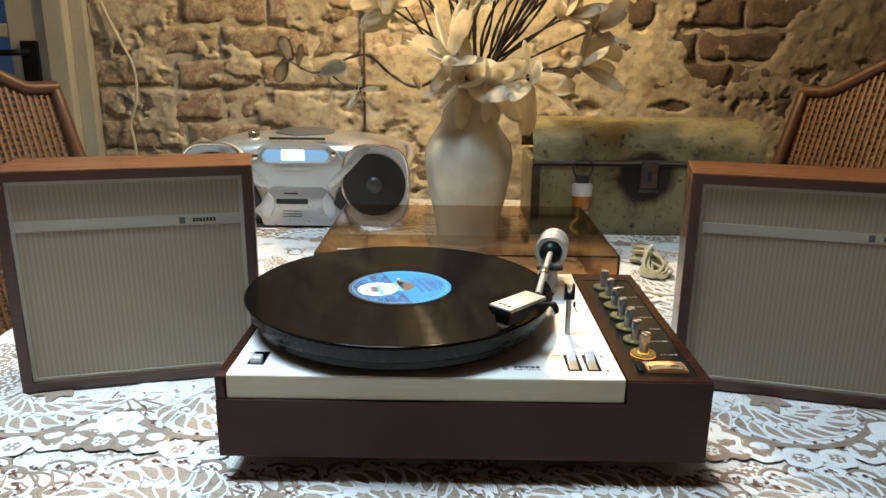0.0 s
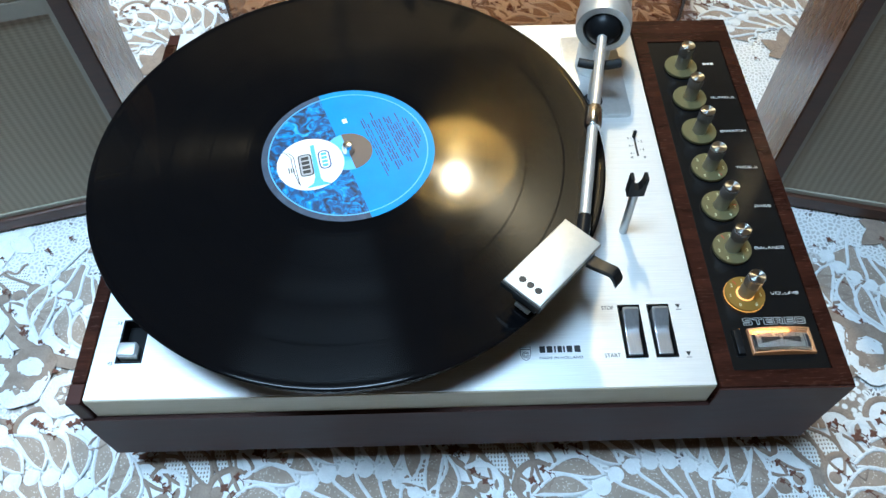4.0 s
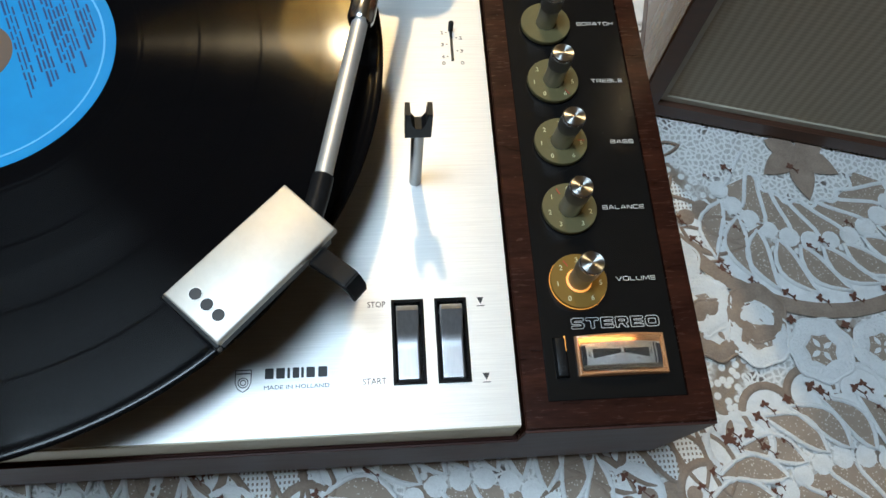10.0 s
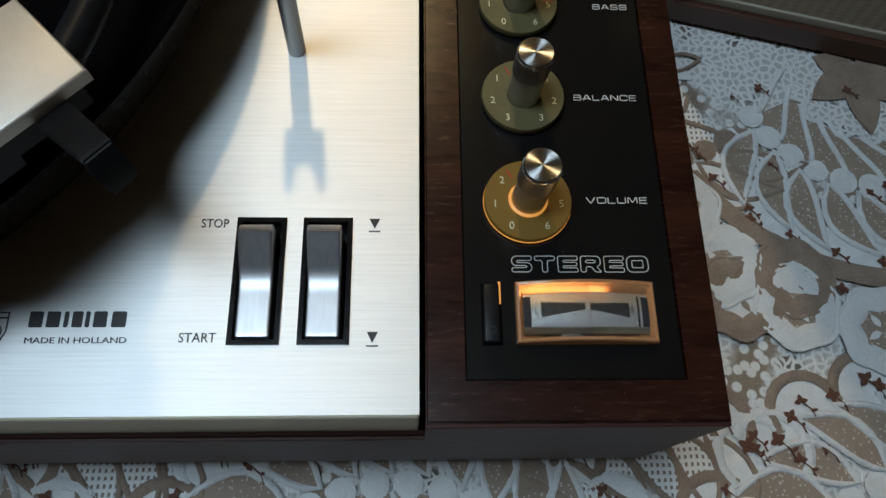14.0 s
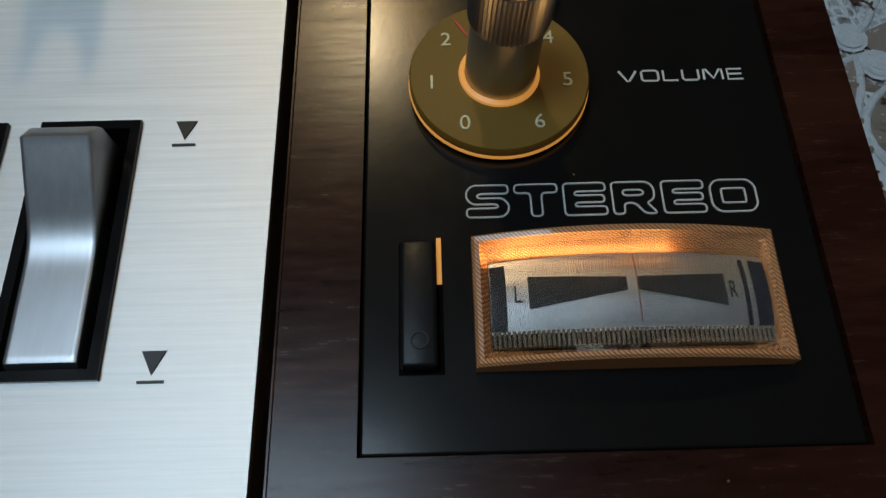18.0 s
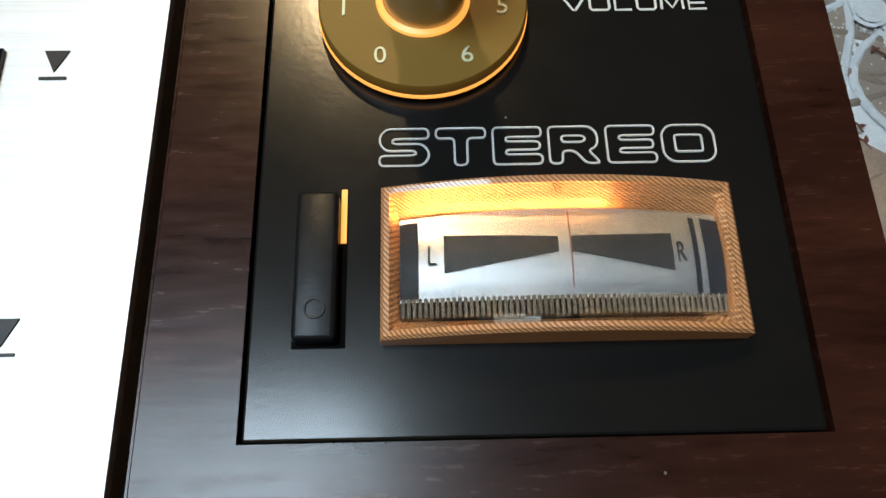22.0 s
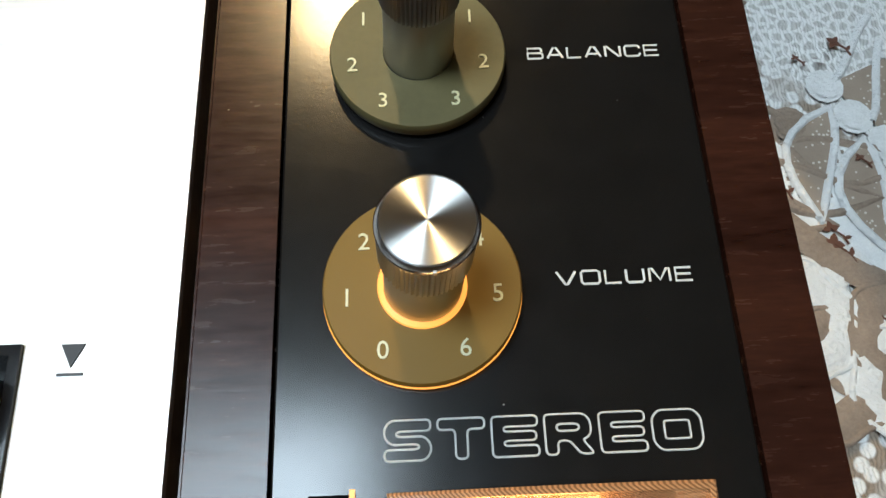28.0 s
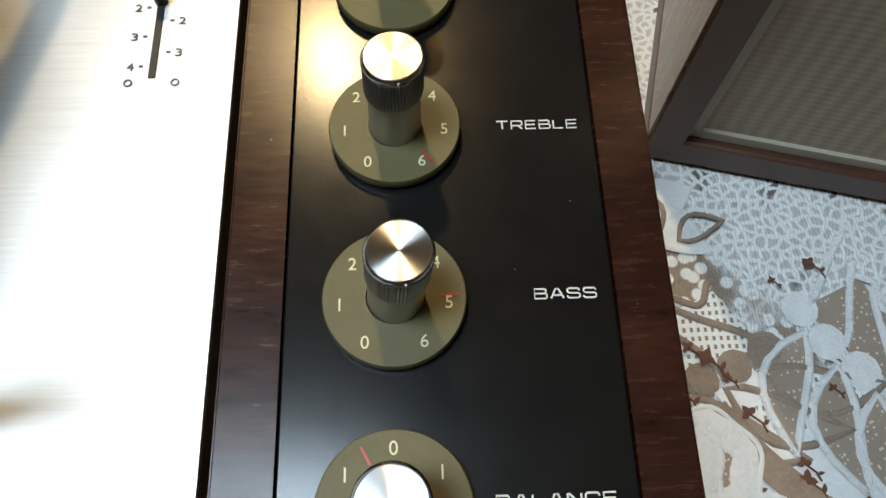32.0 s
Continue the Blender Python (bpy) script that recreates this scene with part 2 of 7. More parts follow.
def part(name, bm, mat, parent=None, label="", local=False, smooth=False, kind="", group=""):
    """Link a bmesh as one mesh object under a thing or a part; coordinates are the world's unless local."""
    me = bpy.data.meshes.new(name)
    if parent is not None and not local:
        m, q = parent.matrix_basis.copy(), parent.parent
        while q is not None:
            m, q = q.matrix_basis @ m, q.parent
        bm.transform(m.inverted())
    bmesh.ops.recalc_face_normals(bm, faces=bm.faces)
    bm.to_mesh(me)
    bm.free()
    if smooth:
        me.shade_smooth()
        if smooth != "all":
            me.set_sharp_from_angle(angle=radians(38))
    if mat is not None:
        me.materials.append(mat)
    ob = new(name, me)
    if parent is not None:
        ob.parent = parent
    return tagged(ob, label, "", group, kind)


def thing(name, bm, mat, label, category, group="", kind="", smooth=False):
    return tagged(part(name, bm, mat, smooth=smooth), label, category, group, kind)


def box(x0, x1, y0, y1, z0, z1, bev=0.0, seg=2, bm=None):
    out = bm or bmesh.new()
    r = bmesh.ops.create_cube(out, size=1.0)
    vs = r["verts"]
    bmesh.ops.scale(out, vec=(x1 - x0, y1 - y0, z1 - z0), verts=vs)
    bmesh.ops.translate(out, vec=((x0 + x1) / 2, (y0 + y1) / 2, (z0 + z1) / 2), verts=vs)
    if bev:
        es = list({e for v in vs for e in v.link_edges})
        bmesh.ops.bevel(out, geom=es, offset=bev, segments=seg, affect="EDGES", profile=0.5)
    return out


def prism(outline, z0, z1, bev=0.0, seg=2):
    bm = bmesh.new()
    low = [bm.verts.new((x, y, z0)) for x, y in outline]
    top = [bm.verts.new((x, y, z1)) for x, y in outline]
    n = len(outline)
    bm.faces.new(low[::-1])
    f = bm.faces.new(top)
    for i in range(n):
        bm.faces.new((low[i], low[(i + 1) % n], top[(i + 1) % n], top[i]))
    if bev:
        bmesh.ops.bevel(bm, geom=list(f.edges), offset=bev, segments=seg, affect="EDGES", profile=0.5)
    return bm


def ring(outer, inner, z0, z1):
    """A frame between two outlines of equal count."""
    bm = bmesh.new()
    n = len(outer)
    a = [[bm.verts.new((x, y, z)) for x, y in o] for o in (outer, inner) for z in (z0, z1)]
    for i in range(n):
        j = (i + 1) % n
        bm.faces.new((a[1][i], a[1][j], a[3][j], a[3][i]))
        bm.faces.new((a[0][i], a[2][i], a[2][j], a[0][j]))
        bm.faces.new((a[0][i], a[0][j], a[1][j], a[1][i]))
        bm.faces.new((a[2][i], a[3][i], a[3][j], a[2][j]))
    return bm


def rect(x0, x1, y0, y1, r=0.0, n=4):
    if not r:
        return [(x0, y0), (x1, y0), (x1, y1), (x0, y1)]
    out = []
    for cx, cy, a in ((x1 - r, y0 + r, -90), (x1 - r, y1 - r, 0), (x0 + r, y1 - r, 90), (x0 + r, y0 + r, 180)):
        for i in range(n + 1):
            t = radians(a + 90 * i / n)
            out.append((cx + r * math.cos(t), cy + r * math.sin(t)))
    return out


def lathe(profile, n=48, at=(0, 0, 0), close=True):
    """Turn (radius, height) pairs about z."""
    bm = bmesh.new()
    rows = []
    for r, z in profile:
        if r < 1e-6:
            rows.append([bm.verts.new((at[0], at[1], at[2] + z))])
        else:
            rows.append([bm.verts.new((at[0] + r * math.cos(2 * math.pi * i / n), at[1] + r * math.sin(2 * math.pi * i / n), at[2] + z)) for i in range(n)])
    for a, b in zip(rows, rows[1:]):
        for i in range(n):
            j = (i + 1) % n
            if len(a) == 1 and len(b) == 1:
                continue
            if len(a) == 1:
                bm.faces.new((a[0], b[i], b[j]))
            elif len(b) == 1:
                bm.faces.new((a[i], a[j], b[0]))
            else:
                bm.faces.new((a[i], a[j], b[j], b[i]))
    return bm


def tube(points, radius, n=10, bm=None):
    """A round bar along points; radius a number or one per point."""
    out = bm or bmesh.new()
    ps = [Vector(p) for p in points]
    rs = radius if isinstance(radius, (list, tuple)) else [radius] * len(ps)
    up = None
    rows = []
    for i, p in enumerate(ps):
        d = (ps[min(i + 1, len(ps) - 1)] - ps[max(i - 1, 0)]).normalized()
        if up is None:
            up = d.orthogonal().normalized()
        up = (up - d * up.dot(d)).normalized()
        side = d.cross(up)
        rows.append([out.verts.new(p + rs[i] * (math.cos(2 * math.pi * k / n) * up + math.sin(2 * math.pi * k / n) * side)) for k in range(n)])
    for a, b in zip(rows, rows[1:]):
        for k in range(n):
            out.faces.new((a[k], a[(k + 1) % n], b[(k + 1) % n], b[k]))
    out.faces.new(rows[0][::-1])
    out.faces.new(rows[-1])
    return out


def smooth_line(points, n=8):
    """Catmull-Rom points through the given ones."""
    ps = [Vector(p) for p in points]
    ps = [2 * ps[0] - ps[1]] + ps + [2 * ps[-1] - ps[-2]]
    out = []
    for i in range(1, len(ps) - 2):
        a, b, c, d = ps[i - 1:i + 3]
        for k in range(n):
            t = k / n
            out.append(0.5 * ((2 * b) + (c - a) * t + (2 * a - 5 * b + 4 * c - d) * t * t + (3 * b - a - 3 * c + d) * t ** 3))
    out.append(ps[-2])
    return out


def sheet(fn, nu, nv):
    """A grid of points fn(u, v), u and v in 0..1."""
    bm = bmesh.new()
    g = [[bm.verts.new(fn(i / nu, j / nv)) for j in range(nv + 1)] for i in range(nu + 1)]
    for i in range(nu):
        for j in range(nv):
            bm.faces.new((g[i][j], g[i + 1][j], g[i + 1][j + 1], g[i][j + 1]))
    return bm


def text_bm(body, height, outline=0.0, wide=1.0, depth=0.0001):
    """Lettering in the built-in font as a bmesh: lower left corner at 0, cap height given, flat in xy."""
    cu = bpy.data.curves.new("lettering", "FONT")
    cu.body = body
    cu.resolution_u = 3
    if outline:
        cu.fill_mode = "NONE"
        cu.bevel_depth = outline / (height * 1.37)
        cu.bevel_resolution = 1
    else:
        cu.extrude = depth / (height * 1.37)
    tmp = bpy.data.objects.new("lettering", cu)
    scene.collection.objects.link(tmp)
    me = bpy.data.meshes.new_from_object(tmp.evaluated_get(bpy.context.evaluated_depsgraph_get()))
    bm = bmesh.new()
    bm.from_mesh(me)
    bpy.data.objects.remove(tmp)
    bpy.data.meshes.remove(me)
    if bm.verts:
        x0 = min(v.co.x for v in bm.verts)
        y0 = min(v.co.y for v in bm.verts)
        y1 = max(v.co.y for v in bm.verts)
        k = height / (y1 - y0)
        for v in bm.verts:
            v.co = ((v.co.x - x0) * k * wide, (v.co.y - y0) * k, v.co.z * k)
    return bm


def lettering(name, body, x0, x1, y, height, z, mat, parent, outline=0.0, label=""):
    """Words laid flat from x0 to x1 with their foot on y."""
    bm = text_bm(body, height, outline)
    w = max(v.co.x for v in bm.verts)
    k = (x1 - x0) / w
    for v in bm.verts:
        v.co = (x0 + v.co.x * k, y + v.co.y, z + v.co.z)
    return part(name, bm, mat, parent, label)


def stack(*bms):
    """Join bmeshes into the first."""
    out = bms[0]
    for b in bms[1:]:
        me = bpy.data.meshes.new("tmp")
        b.to_mesh(me)
        b.free()
        out.from_mesh(me)
        bpy.data.meshes.remove(me)
    return out

# ---- the room ----
M["wallpaint"] = surface("dim_plaster_walls", (0.46, 0.40, 0.32), (0.56, 0.49, 0.40), 0.85, 0, 3, bump_scale=60, bump_by=0.1)
M["ceiling"] = surface("plain_ceiling_plaster", (0.42, 0.40, 0.37), (0.52, 0.50, 0.46), 0.85, 0, 3, bump_scale=60, bump_by=0.1)
M["floor"] = wood("oak_floor_boards", (0.10, 0.055, 0.03), (0.22, 0.13, 0.07), 0.45, "y", 0.2, 6)
X0, X1, Y0, Y1, TOP = -1.9, 2.1, -2.3, WALL + 0.03, 2.6
tagged(thing("floor", box(X0, X1, Y0, Y1 + 0.2, -0.1, 0.0), M["floor"], "brown oak boarded floor of the room", "floor"), kind="structure")
tagged(thing("ceiling", box(X0 - 0.1, X1 + 0.1, Y0 - 0.1, Y1 + 0.2, TOP, TOP + 0.1), M["ceiling"], "plain pale plastered ceiling", "ceiling"), kind="structure")
tagged(thing("wall_west", box(X0 - 0.1, X0, Y0, Y1 + 0.2, 0, TOP), M["wallpaint"], "plain brownish plastered side wall", "wall"), kind="structure")
tagged(thing("wall_east", box(X1, X1 + 0.1, Y0, Y1 + 0.2, 0, TOP), M["wallpaint"], "plain brownish plastered side wall", "wall"), kind="structure")
tagged(thing("wall_south", box(X0, X1, Y0 - 0.1, Y0, 0, TOP), M["wallpaint"], "plain brownish plastered wall behind the camera", "wall"), kind="structure")
DOOR = (-1.74, -0.905, 2.08)
wn = stack(box(DOOR[1], X1, Y1, Y1 + 0.2, 0, TOP), box(X0, DOOR[0], Y1, Y1 + 0.2, 0, TOP), box(DOOR[0], DOOR[1], Y1, Y1 + 0.2, DOOR[2], TOP))
wall_north = tagged(thing("wall_north", wn, M["wallpaint"], "old brick wall with crumbling lime plaster", "wall"), kind="structure")

# ---- table ----
table = tagged(empty("dining_table", (0.1, 0.85, 0)), "wooden dining table under a lace cloth", "table")
M["table"] = wood("table_wood", (0.06, 0.03, 0.015), (0.14, 0.07, 0.035), 0.4, "y")
TX0, TX1, TY0, TY1 = -0.545, 0.68, 0.16, 1.80
part("tabletop", box(TX0, TX1, TY0, TY1, T - 0.034, T - 0.004, 0.004), M["table"], table)
for i, (x, y) in enumerate(((TX0 + 0.06, TY0 + 0.06), (TX1 - 0.06, TY0 + 0.06), (TX0 + 0.06, TY1 - 0.06), (TX1 - 0.06, TY1 - 0.06))):
    part("leg", box(x - 0.035, x + 0.035, y - 0.035, y + 0.035, 0, T - 0.034, 0.006), M["table"], table)

# ---- the turntable ----
CX0, CX1, CY0, CY1 = -0.159, 0.252, 0.598, 0.888
AX0 = 0.1818
tt = tagged(empty("record_player", (0.046, 0.743, T)), "vintage stereo record player in dark rosewood with an aluminium deck", "record player")
# plinth: floor, four sides and the amplifier strip on the right
part("plinth_front", box(CX0, CX1, CY0, CY0 + 0.012, 0.776, 0.8285, 0.0012), M["rosewood_x"], tt)
facing = prism([(CX0, 0.776), (CX1, 0.776), (CX1, DECK - 0.0008), (AX0, DECK - 0.0008), (AX0, 0.8287), (CX0, 0.8287)], 0, 0.0009, 0.0002)
facing.transform(Matrix(((1, 0, 0, 0), (0, 0, -1, CY0 - 0.0001), (0, 1, 0, 0), (0, 0, 0, 1))))
part("front_facing", facing, M["rosewood_x"], tt, "dark brown front board")
part("plinth_back", box(CX0, AX0 - 0.0005, CY1 - 0.012, CY1, 0.776, DECK - 0.002, 0.001), M["rosewood_x"], tt)
part("plinth_side", box(CX0, CX0 + 0.008, CY0 + 0.0121, CY1 - 0.0121, 0.776, DECK - 0.0005, 0.001), M["rosewood"], tt)
part("front_upright", box(CX0, CX0 + 0.008, CY0, CY0 + 0.012, 0.8287, DECK - 0.0005, 0.001), M["rosewood_x"], tt)
part("plinth_back", box(AX0 - 0.0003, CX1, CY1 - 0.012, CY1, 0.776, 0.8285, 0.001), M["rosewood_x"], tt)
part("base_board", box(CX0 + 0.008, CX1 - 0.0102, CY0 + 0.0122, CY1 - 0.0122, 0.776, 0.782), M["rosewood_x"], tt)
PX0, PX1, PY0, PY1 = 0.1912, 0.2428, 0.6078, 0.8645    # black control panel
af = ring(rect(AX0, CX1, CY0, CY1), rect(PX0 - 0.0002, PX1 + 0.0002, PY0 - 0.0002, PY1 + 0.0002), 0.8287, DECK)
bmesh.ops.bevel(af, geom=[e for e in af.edges if all(v.co.z > DECK - 0.0001 for v in e.verts) and sum(abs(v.co.x - AX0) < 1e-5 or abs(v.co.x - CX1) < 1e-5 or abs(v.co.y - CY0) < 1e-5 or abs(v.co.y - CY1) < 1e-5 for v in e.verts) == 2], offset=0.0005, segments=3, affect="EDGES")
part("amplifier_top", af, M["rosewood"], tt, "dark rosewood frame round the controls", smooth=True)
part("amplifier_side", box(CX1 - 0.010, CX1, CY0 + 0.0121, CY1 - 0.0121, 0.776, 0.8285, 0.0008), M["rosewood"], tt)
part("amplifier_inner", box(AX0, AX0 + 0.006, CY0 + 0.0125, CY1 - 0.0125, 0.783, 0.8285), M["rosewood_x"], tt)
for x in (CX0 + 0.05, CX1 - 0.05):
    for y in (CY0 + 0.09, CY1 - 0.05):
        part("rubber_foot", lathe([(0, 0), (0.013, 0), (0.014, 0.004), (0.013, 0.0262), (0, 0.0262)], 24, (x, y, T - 0.0002)), M["rubber"], tt, smooth=True)

# aluminium deck: a shallow tray with a turned-down rim, openings for the switches
DX0, DX1, DY0, DY1 = -0.1497, 0.1803, 0.600, 0.886
SW = ((0.1357, 0.1476), (0.1519, 0.1638))
SY0, SY1 = 0.6162, 0.6482
def deck_bm():
    bm = bmesh.new()
    xs = sorted({DX0, -0.1375, -0.1235, SW[0][0], SW[0][1], SW[1][0], SW[1][1], DX1})
    ys = sorted({DY0, SY0, 0.6205, 0.6465, SY1, DY1})
    def hole(x, y):
        if SY0 < y < SY1 and any(a < x < b for a, b in SW):
            return True
        return -0.1375 < x < -0.1235 and 0.6205 < y < 0.6465
    grid = {}
    def vert(x, y):
        if (x, y) not in grid:
            grid[x, y] = bm.verts.new((x, y, DECK))
        return grid[x, y]
    for a, b in zip(xs, xs[1:]):
        for c, d in zip(ys, ys[1:]):
            if not hole((a + b) / 2, (c + d) / 2):
                bm.faces.new((vert(a, c), vert(b, c), vert(b, d), vert(a, d)))
    r = bmesh.ops.extrude_face_region(bm, geom=bm.faces[:])
    bmesh.ops.translate(bm, vec=(0, 0, -0.0012), verts=[v for v in r["geom"] if isinstance(v, bmesh.types.BMVert)])
    return bm
part("deck_plate", deck_bm(), M["deck"], tt, "brushed aluminium deck plate")
M["rim"] = brushed("deck_rim", (0.46, 0.40, 0.29), (0.38, 0.33, 0.24), 0.5, (0.02, 1, 1), 700, 0.4, 0.0)
part("deck_front_rim", box(DX0, DX1, DY0 - 0.0008, DY0 + 0.0012, 0.8292, DECK - 0.0006, 0.0005), M["rim"], tt, "pale metal rim of the deck")
part("deck_side_rim", box(DX1 - 0.0014, DX1, DY0 + 0.0013, DY1, 0.8292, DECK - 0.0013), M["rim"], tt)
part("deck_side_rim", box(DX0, DX0 + 0.0014, DY0 + 0.0013, DY1, 0.8292, DECK - 0.0013), M["rim"], tt)
# black block added to keep the gap under the deck rim dark
part("shadow_gap", box(DX0 + 0.002, DX1 - 0.002, DY0 + 0.004, DY1 - 0.004, 0.80, 0.834), M["black"], tt, "black block darkening the gap under the deck")

# platter, record
RC = (-0.0147, 0.7388)
M["platter"] = surface("dark_platter_rim", (0.012, 0.011, 0.010), (0.018, 0.016, 0.014), 0.26, 0.0, 30, spec=0.18)
part("platter", lathe([(0, 0.856), (0.139, 0.856), (0.1405, 0.8575), (0.1405, 0.8625), (0.1445, 0.8645), (0.1455, 0.866), (0.1455, 0.877), (0.144, 0.8782), (0, 0.8782)], 128, (*RC, 0)), M["platter"], tt, "metal platter", smooth=True)
part("rubber_mat", lathe([(0, 0.8784), (0.1435, 0.8784), (0.1435, 0.8796), (0, 0.8796)], 96, (*RC, 0)), M["rubber"], tt, smooth=True)
part("platter_hub", lathe([(0, 0.8501), (0.060, 0.8501), (0.060, 0.8562), (0, 0.8562)], 48, (*RC, 0)), M["black"], tt, "black hub under the platter", smooth=True)

m, nt, p = nodes_of("black_vinyl")
tc = nt.nodes.new("ShaderNodeTexCoord")
sep = nt.nodes.new("ShaderNodeSeparateXYZ")
nt.links.new(tc.outputs["Object"], sep.inputs[0])
rad = math_node(nt, "SQRT", math_node(nt, "ADD", math_node(nt, "MULTIPLY", sep.outputs[0], sep.outputs[0]), math_node(nt, "MULTIPLY", sep.outputs[1], sep.outputs[1])))
comb = nt.nodes.new("ShaderNodeCombineXYZ")
nt.links.new(rad, comb.inputs[0])
bands = noise_tex(nt, comb.outputs[0], 420, 5, 0.7)
wide = noise_tex(nt, comb.outputs[0], 60, 3, 0.6)
p.inputs["Base Color"].default_value = (0.0025, 0.0025, 0.003, 1)
# smoother rings between the tracks
gaps = None
for r in (0.1475, 0.1265, 0.1045, 0.0815, 0.0605):
    g = math_node(nt, "LESS_THAN", math_node(nt, "ABSOLUTE", math_node(nt, "SUBTRACT", rad, r)), 0.0005)
    gaps = g if gaps is None else math_node(nt, "MAXIMUM", gaps, g)
gaps = math_node(nt, "MAXIMUM", gaps, math_node(nt, "LESS_THAN", rad, 0.0590))
rgh = math_node(nt, "ADD", math_node(nt, "MULTIPLY", wide, 0.10), 0.14)
nt.links.new(math_node(nt, "SUBTRACT", rgh, math_node(nt, "MULTIPLY", gaps, 0.05)), p.inputs["Roughness"])
p.inputs["Anisotropic"].default_value = 1.0
p.inputs["Anisotropic Rotation"].default_value = 0.25
tan = nt.nodes.new("ShaderNodeTangent")
tan.direction_type, tan.axis = "RADIAL", "Z"
nt.links.new(tan.outputs[0], p.inputs["Tangent"])
spec = math_node(nt, "MULTIPLY", math_node(nt, "ADD", math_node(nt, "MULTIPLY", wide, 0.11), 0.062), math_node(nt, "SUBTRACT", 1.0, math_node(nt, "MULTIPLY", gaps, 0.5)))
lw = node(nt, "ShaderNodeLayerWeight", Blend=0.5)
graze = nt.nodes.new("ShaderNodeMapRange")
for k, q in zip(("From Min", "From Max", "To Min", "To Max"), (0.25, 0.68, 0.43, 0.09)):
    graze.inputs[k].default_value = q
nt.links.new(lw.outputs["Facing"], graze.inputs["Value"])
nt.links.new(graze.outputs["Result"], p.inputs["Coat Weight"])
# the groove gloss fades with the coat
nt.links.new(math_node(nt, "MULTIPLY", spec, math_node(nt, "ADD", graze.outputs["Result"], 0.45)), p.inputs["Specular IOR Level"])
p.inputs["Coat Roughness"].default_value = 0.07
p.inputs["Coat IOR"].default_value = 1.38
p.inputs["IOR"].default_value = 1.32
bump(nt, p, bands, 0.09, 0.00005)
M["vinyl"] = m
record = tagged(empty("vinyl_record", (*RC, 0.8797)), "black long-playing vinyl record with a blue paper label, on the platter", "record")
prof = [(0.0036, 0.0001), (0.1492, 0.0001), (0.1501, 0.0005), (0.1505, 0.0011), (0.1503, 0.0016), (0.1497, 0.00195), (0.1490, 0.00205), (0.1478, 0.00198), (0.1466, 0.00182), (0.1463, 0.0018), (0.1459, 0.0018), (0.0050, 0.0018), (0.0045, 0.0018), (0.0036, 0.0018)]
part("disc", lathe(prof, 180), M["vinyl"], record, local=True, smooth=True)
lm, nt, p = nodes_of("blue_paper_label")
tc = nt.nodes.new("ShaderNodeTexCoord")
mp = nt.nodes.new("ShaderNodeMapping")
mp.inputs["Rotation"].default_value = (0, 0, radians(70))
nt.links.new(tc.outputs["Object"], mp.inputs["Vector"])
wv = node(nt, "ShaderNodeTexNoise", Scale=105, Distortion=2.4, Detail=4)
nt.links.new(mp.outputs["Vector"], wv.inputs["Vector"])
sea = ramp(nt, wv.outputs["Fac"], [(0.36, (0.012, 0.022, 0.045)), (0.5, (0.010, 0.085, 0.24)), (0.62, (0.02, 0.25, 0.58)), (0.72, (0.10, 0.40, 0.70))])
rad2 = nt.nodes.new("ShaderNodeVectorMath")
rad2.operation = "LENGTH"
nt.links.new(tc.outputs["Object"], rad2.inputs[0])
sea = mix(nt, math_node(nt, "GREATER_THAN", rad2.outputs["Value"], 0.0462), sea, ramp(nt, wv.outputs["Fac"], [(0.3, (0.03, 0.045, 0.075)), (0.7, (0.05, 0.075, 0.12))]))
sep = nt.nodes.new("ShaderNodeSeparateXYZ")
nt.links.new(tc.outputs["Object"], sep.inputs[0])
# the picture half lies left of a line through the centre that leans right
side = math_node(nt, "ADD", math_node(nt, "MULTIPLY", sep.outputs[0], 0.93), math_node(nt, "MULTIPLY", sep.outputs[1], 0.36))
half = math_node(nt, "LESS_THAN", side, -0.003)
blue = ramp(nt, noise_tex(nt, tc.outputs["Object"], 60, 3), [(0.3, (0.010, 0.205, 0.50)), (0.7, (0.014, 0.24, 0.56))])
nt.links.new(mix(nt, half, blue, sea), p.inputs["Base Color"])
p.inputs["Roughness"].default_value = 0.5
p.inputs["Specular IOR Level"].default_value = 0.3
label = part("paper_label", lathe([(0.0036, 0.0018), (0.0036, 0.00195), (0.0508, 0.00195), (0.0510, 0.0018)], 96), lm, record, "blue paper label with a dark sea picture", local=True)
M["brown_hub"] = plain("brown_hub", (0.11, 0.075, 0.055), 0.5)
M["paper"] = plain("white_paper", (0.78, 0.77, 0.74), 0.55)
M["blue_print"] = plain("blue_print", (0.006, 0.040, 0.14), 0.5)
M["grey_paper"] = plain("grey_print_ground", (0.33, 0.33, 0.34), 0.55)
M["pale_blue"] = plain("pale_blue_print", (0.12, 0.42, 0.75), 0.5)
SPLIT = math.atan2(0.36, 0.93)
for mat, a0, words in (("brown_hub", SPLIT - math.pi / 2, "brown printed half of the centre"), ("pale_blue", SPLIT + math.pi / 2, "blue printed half of the centre")):
    arc_hub = [(0.0142 * math.cos(a0 + math.pi * k / 24), 0.0142 * math.sin(a0 + math.pi * k / 24)) for k in range(25)]
    arc_in = [(0.0036 * math.cos(a0 + math.pi * k / 24), 0.0036 * math.sin(a0 + math.pi * k / 24)) for k in range(24, -1, -1)]
    part("label_hub", prism(arc_hub + arc_in, 0.0019, 0.00208), M[mat], label, words, local=True)
part("label_edge", lathe([(0.0465, 0.0019), (0.0465, 0.00205), (0.0472, 0.00205), (0.0472, 0.0019)], 96), M["pale_blue"], label, local=True)
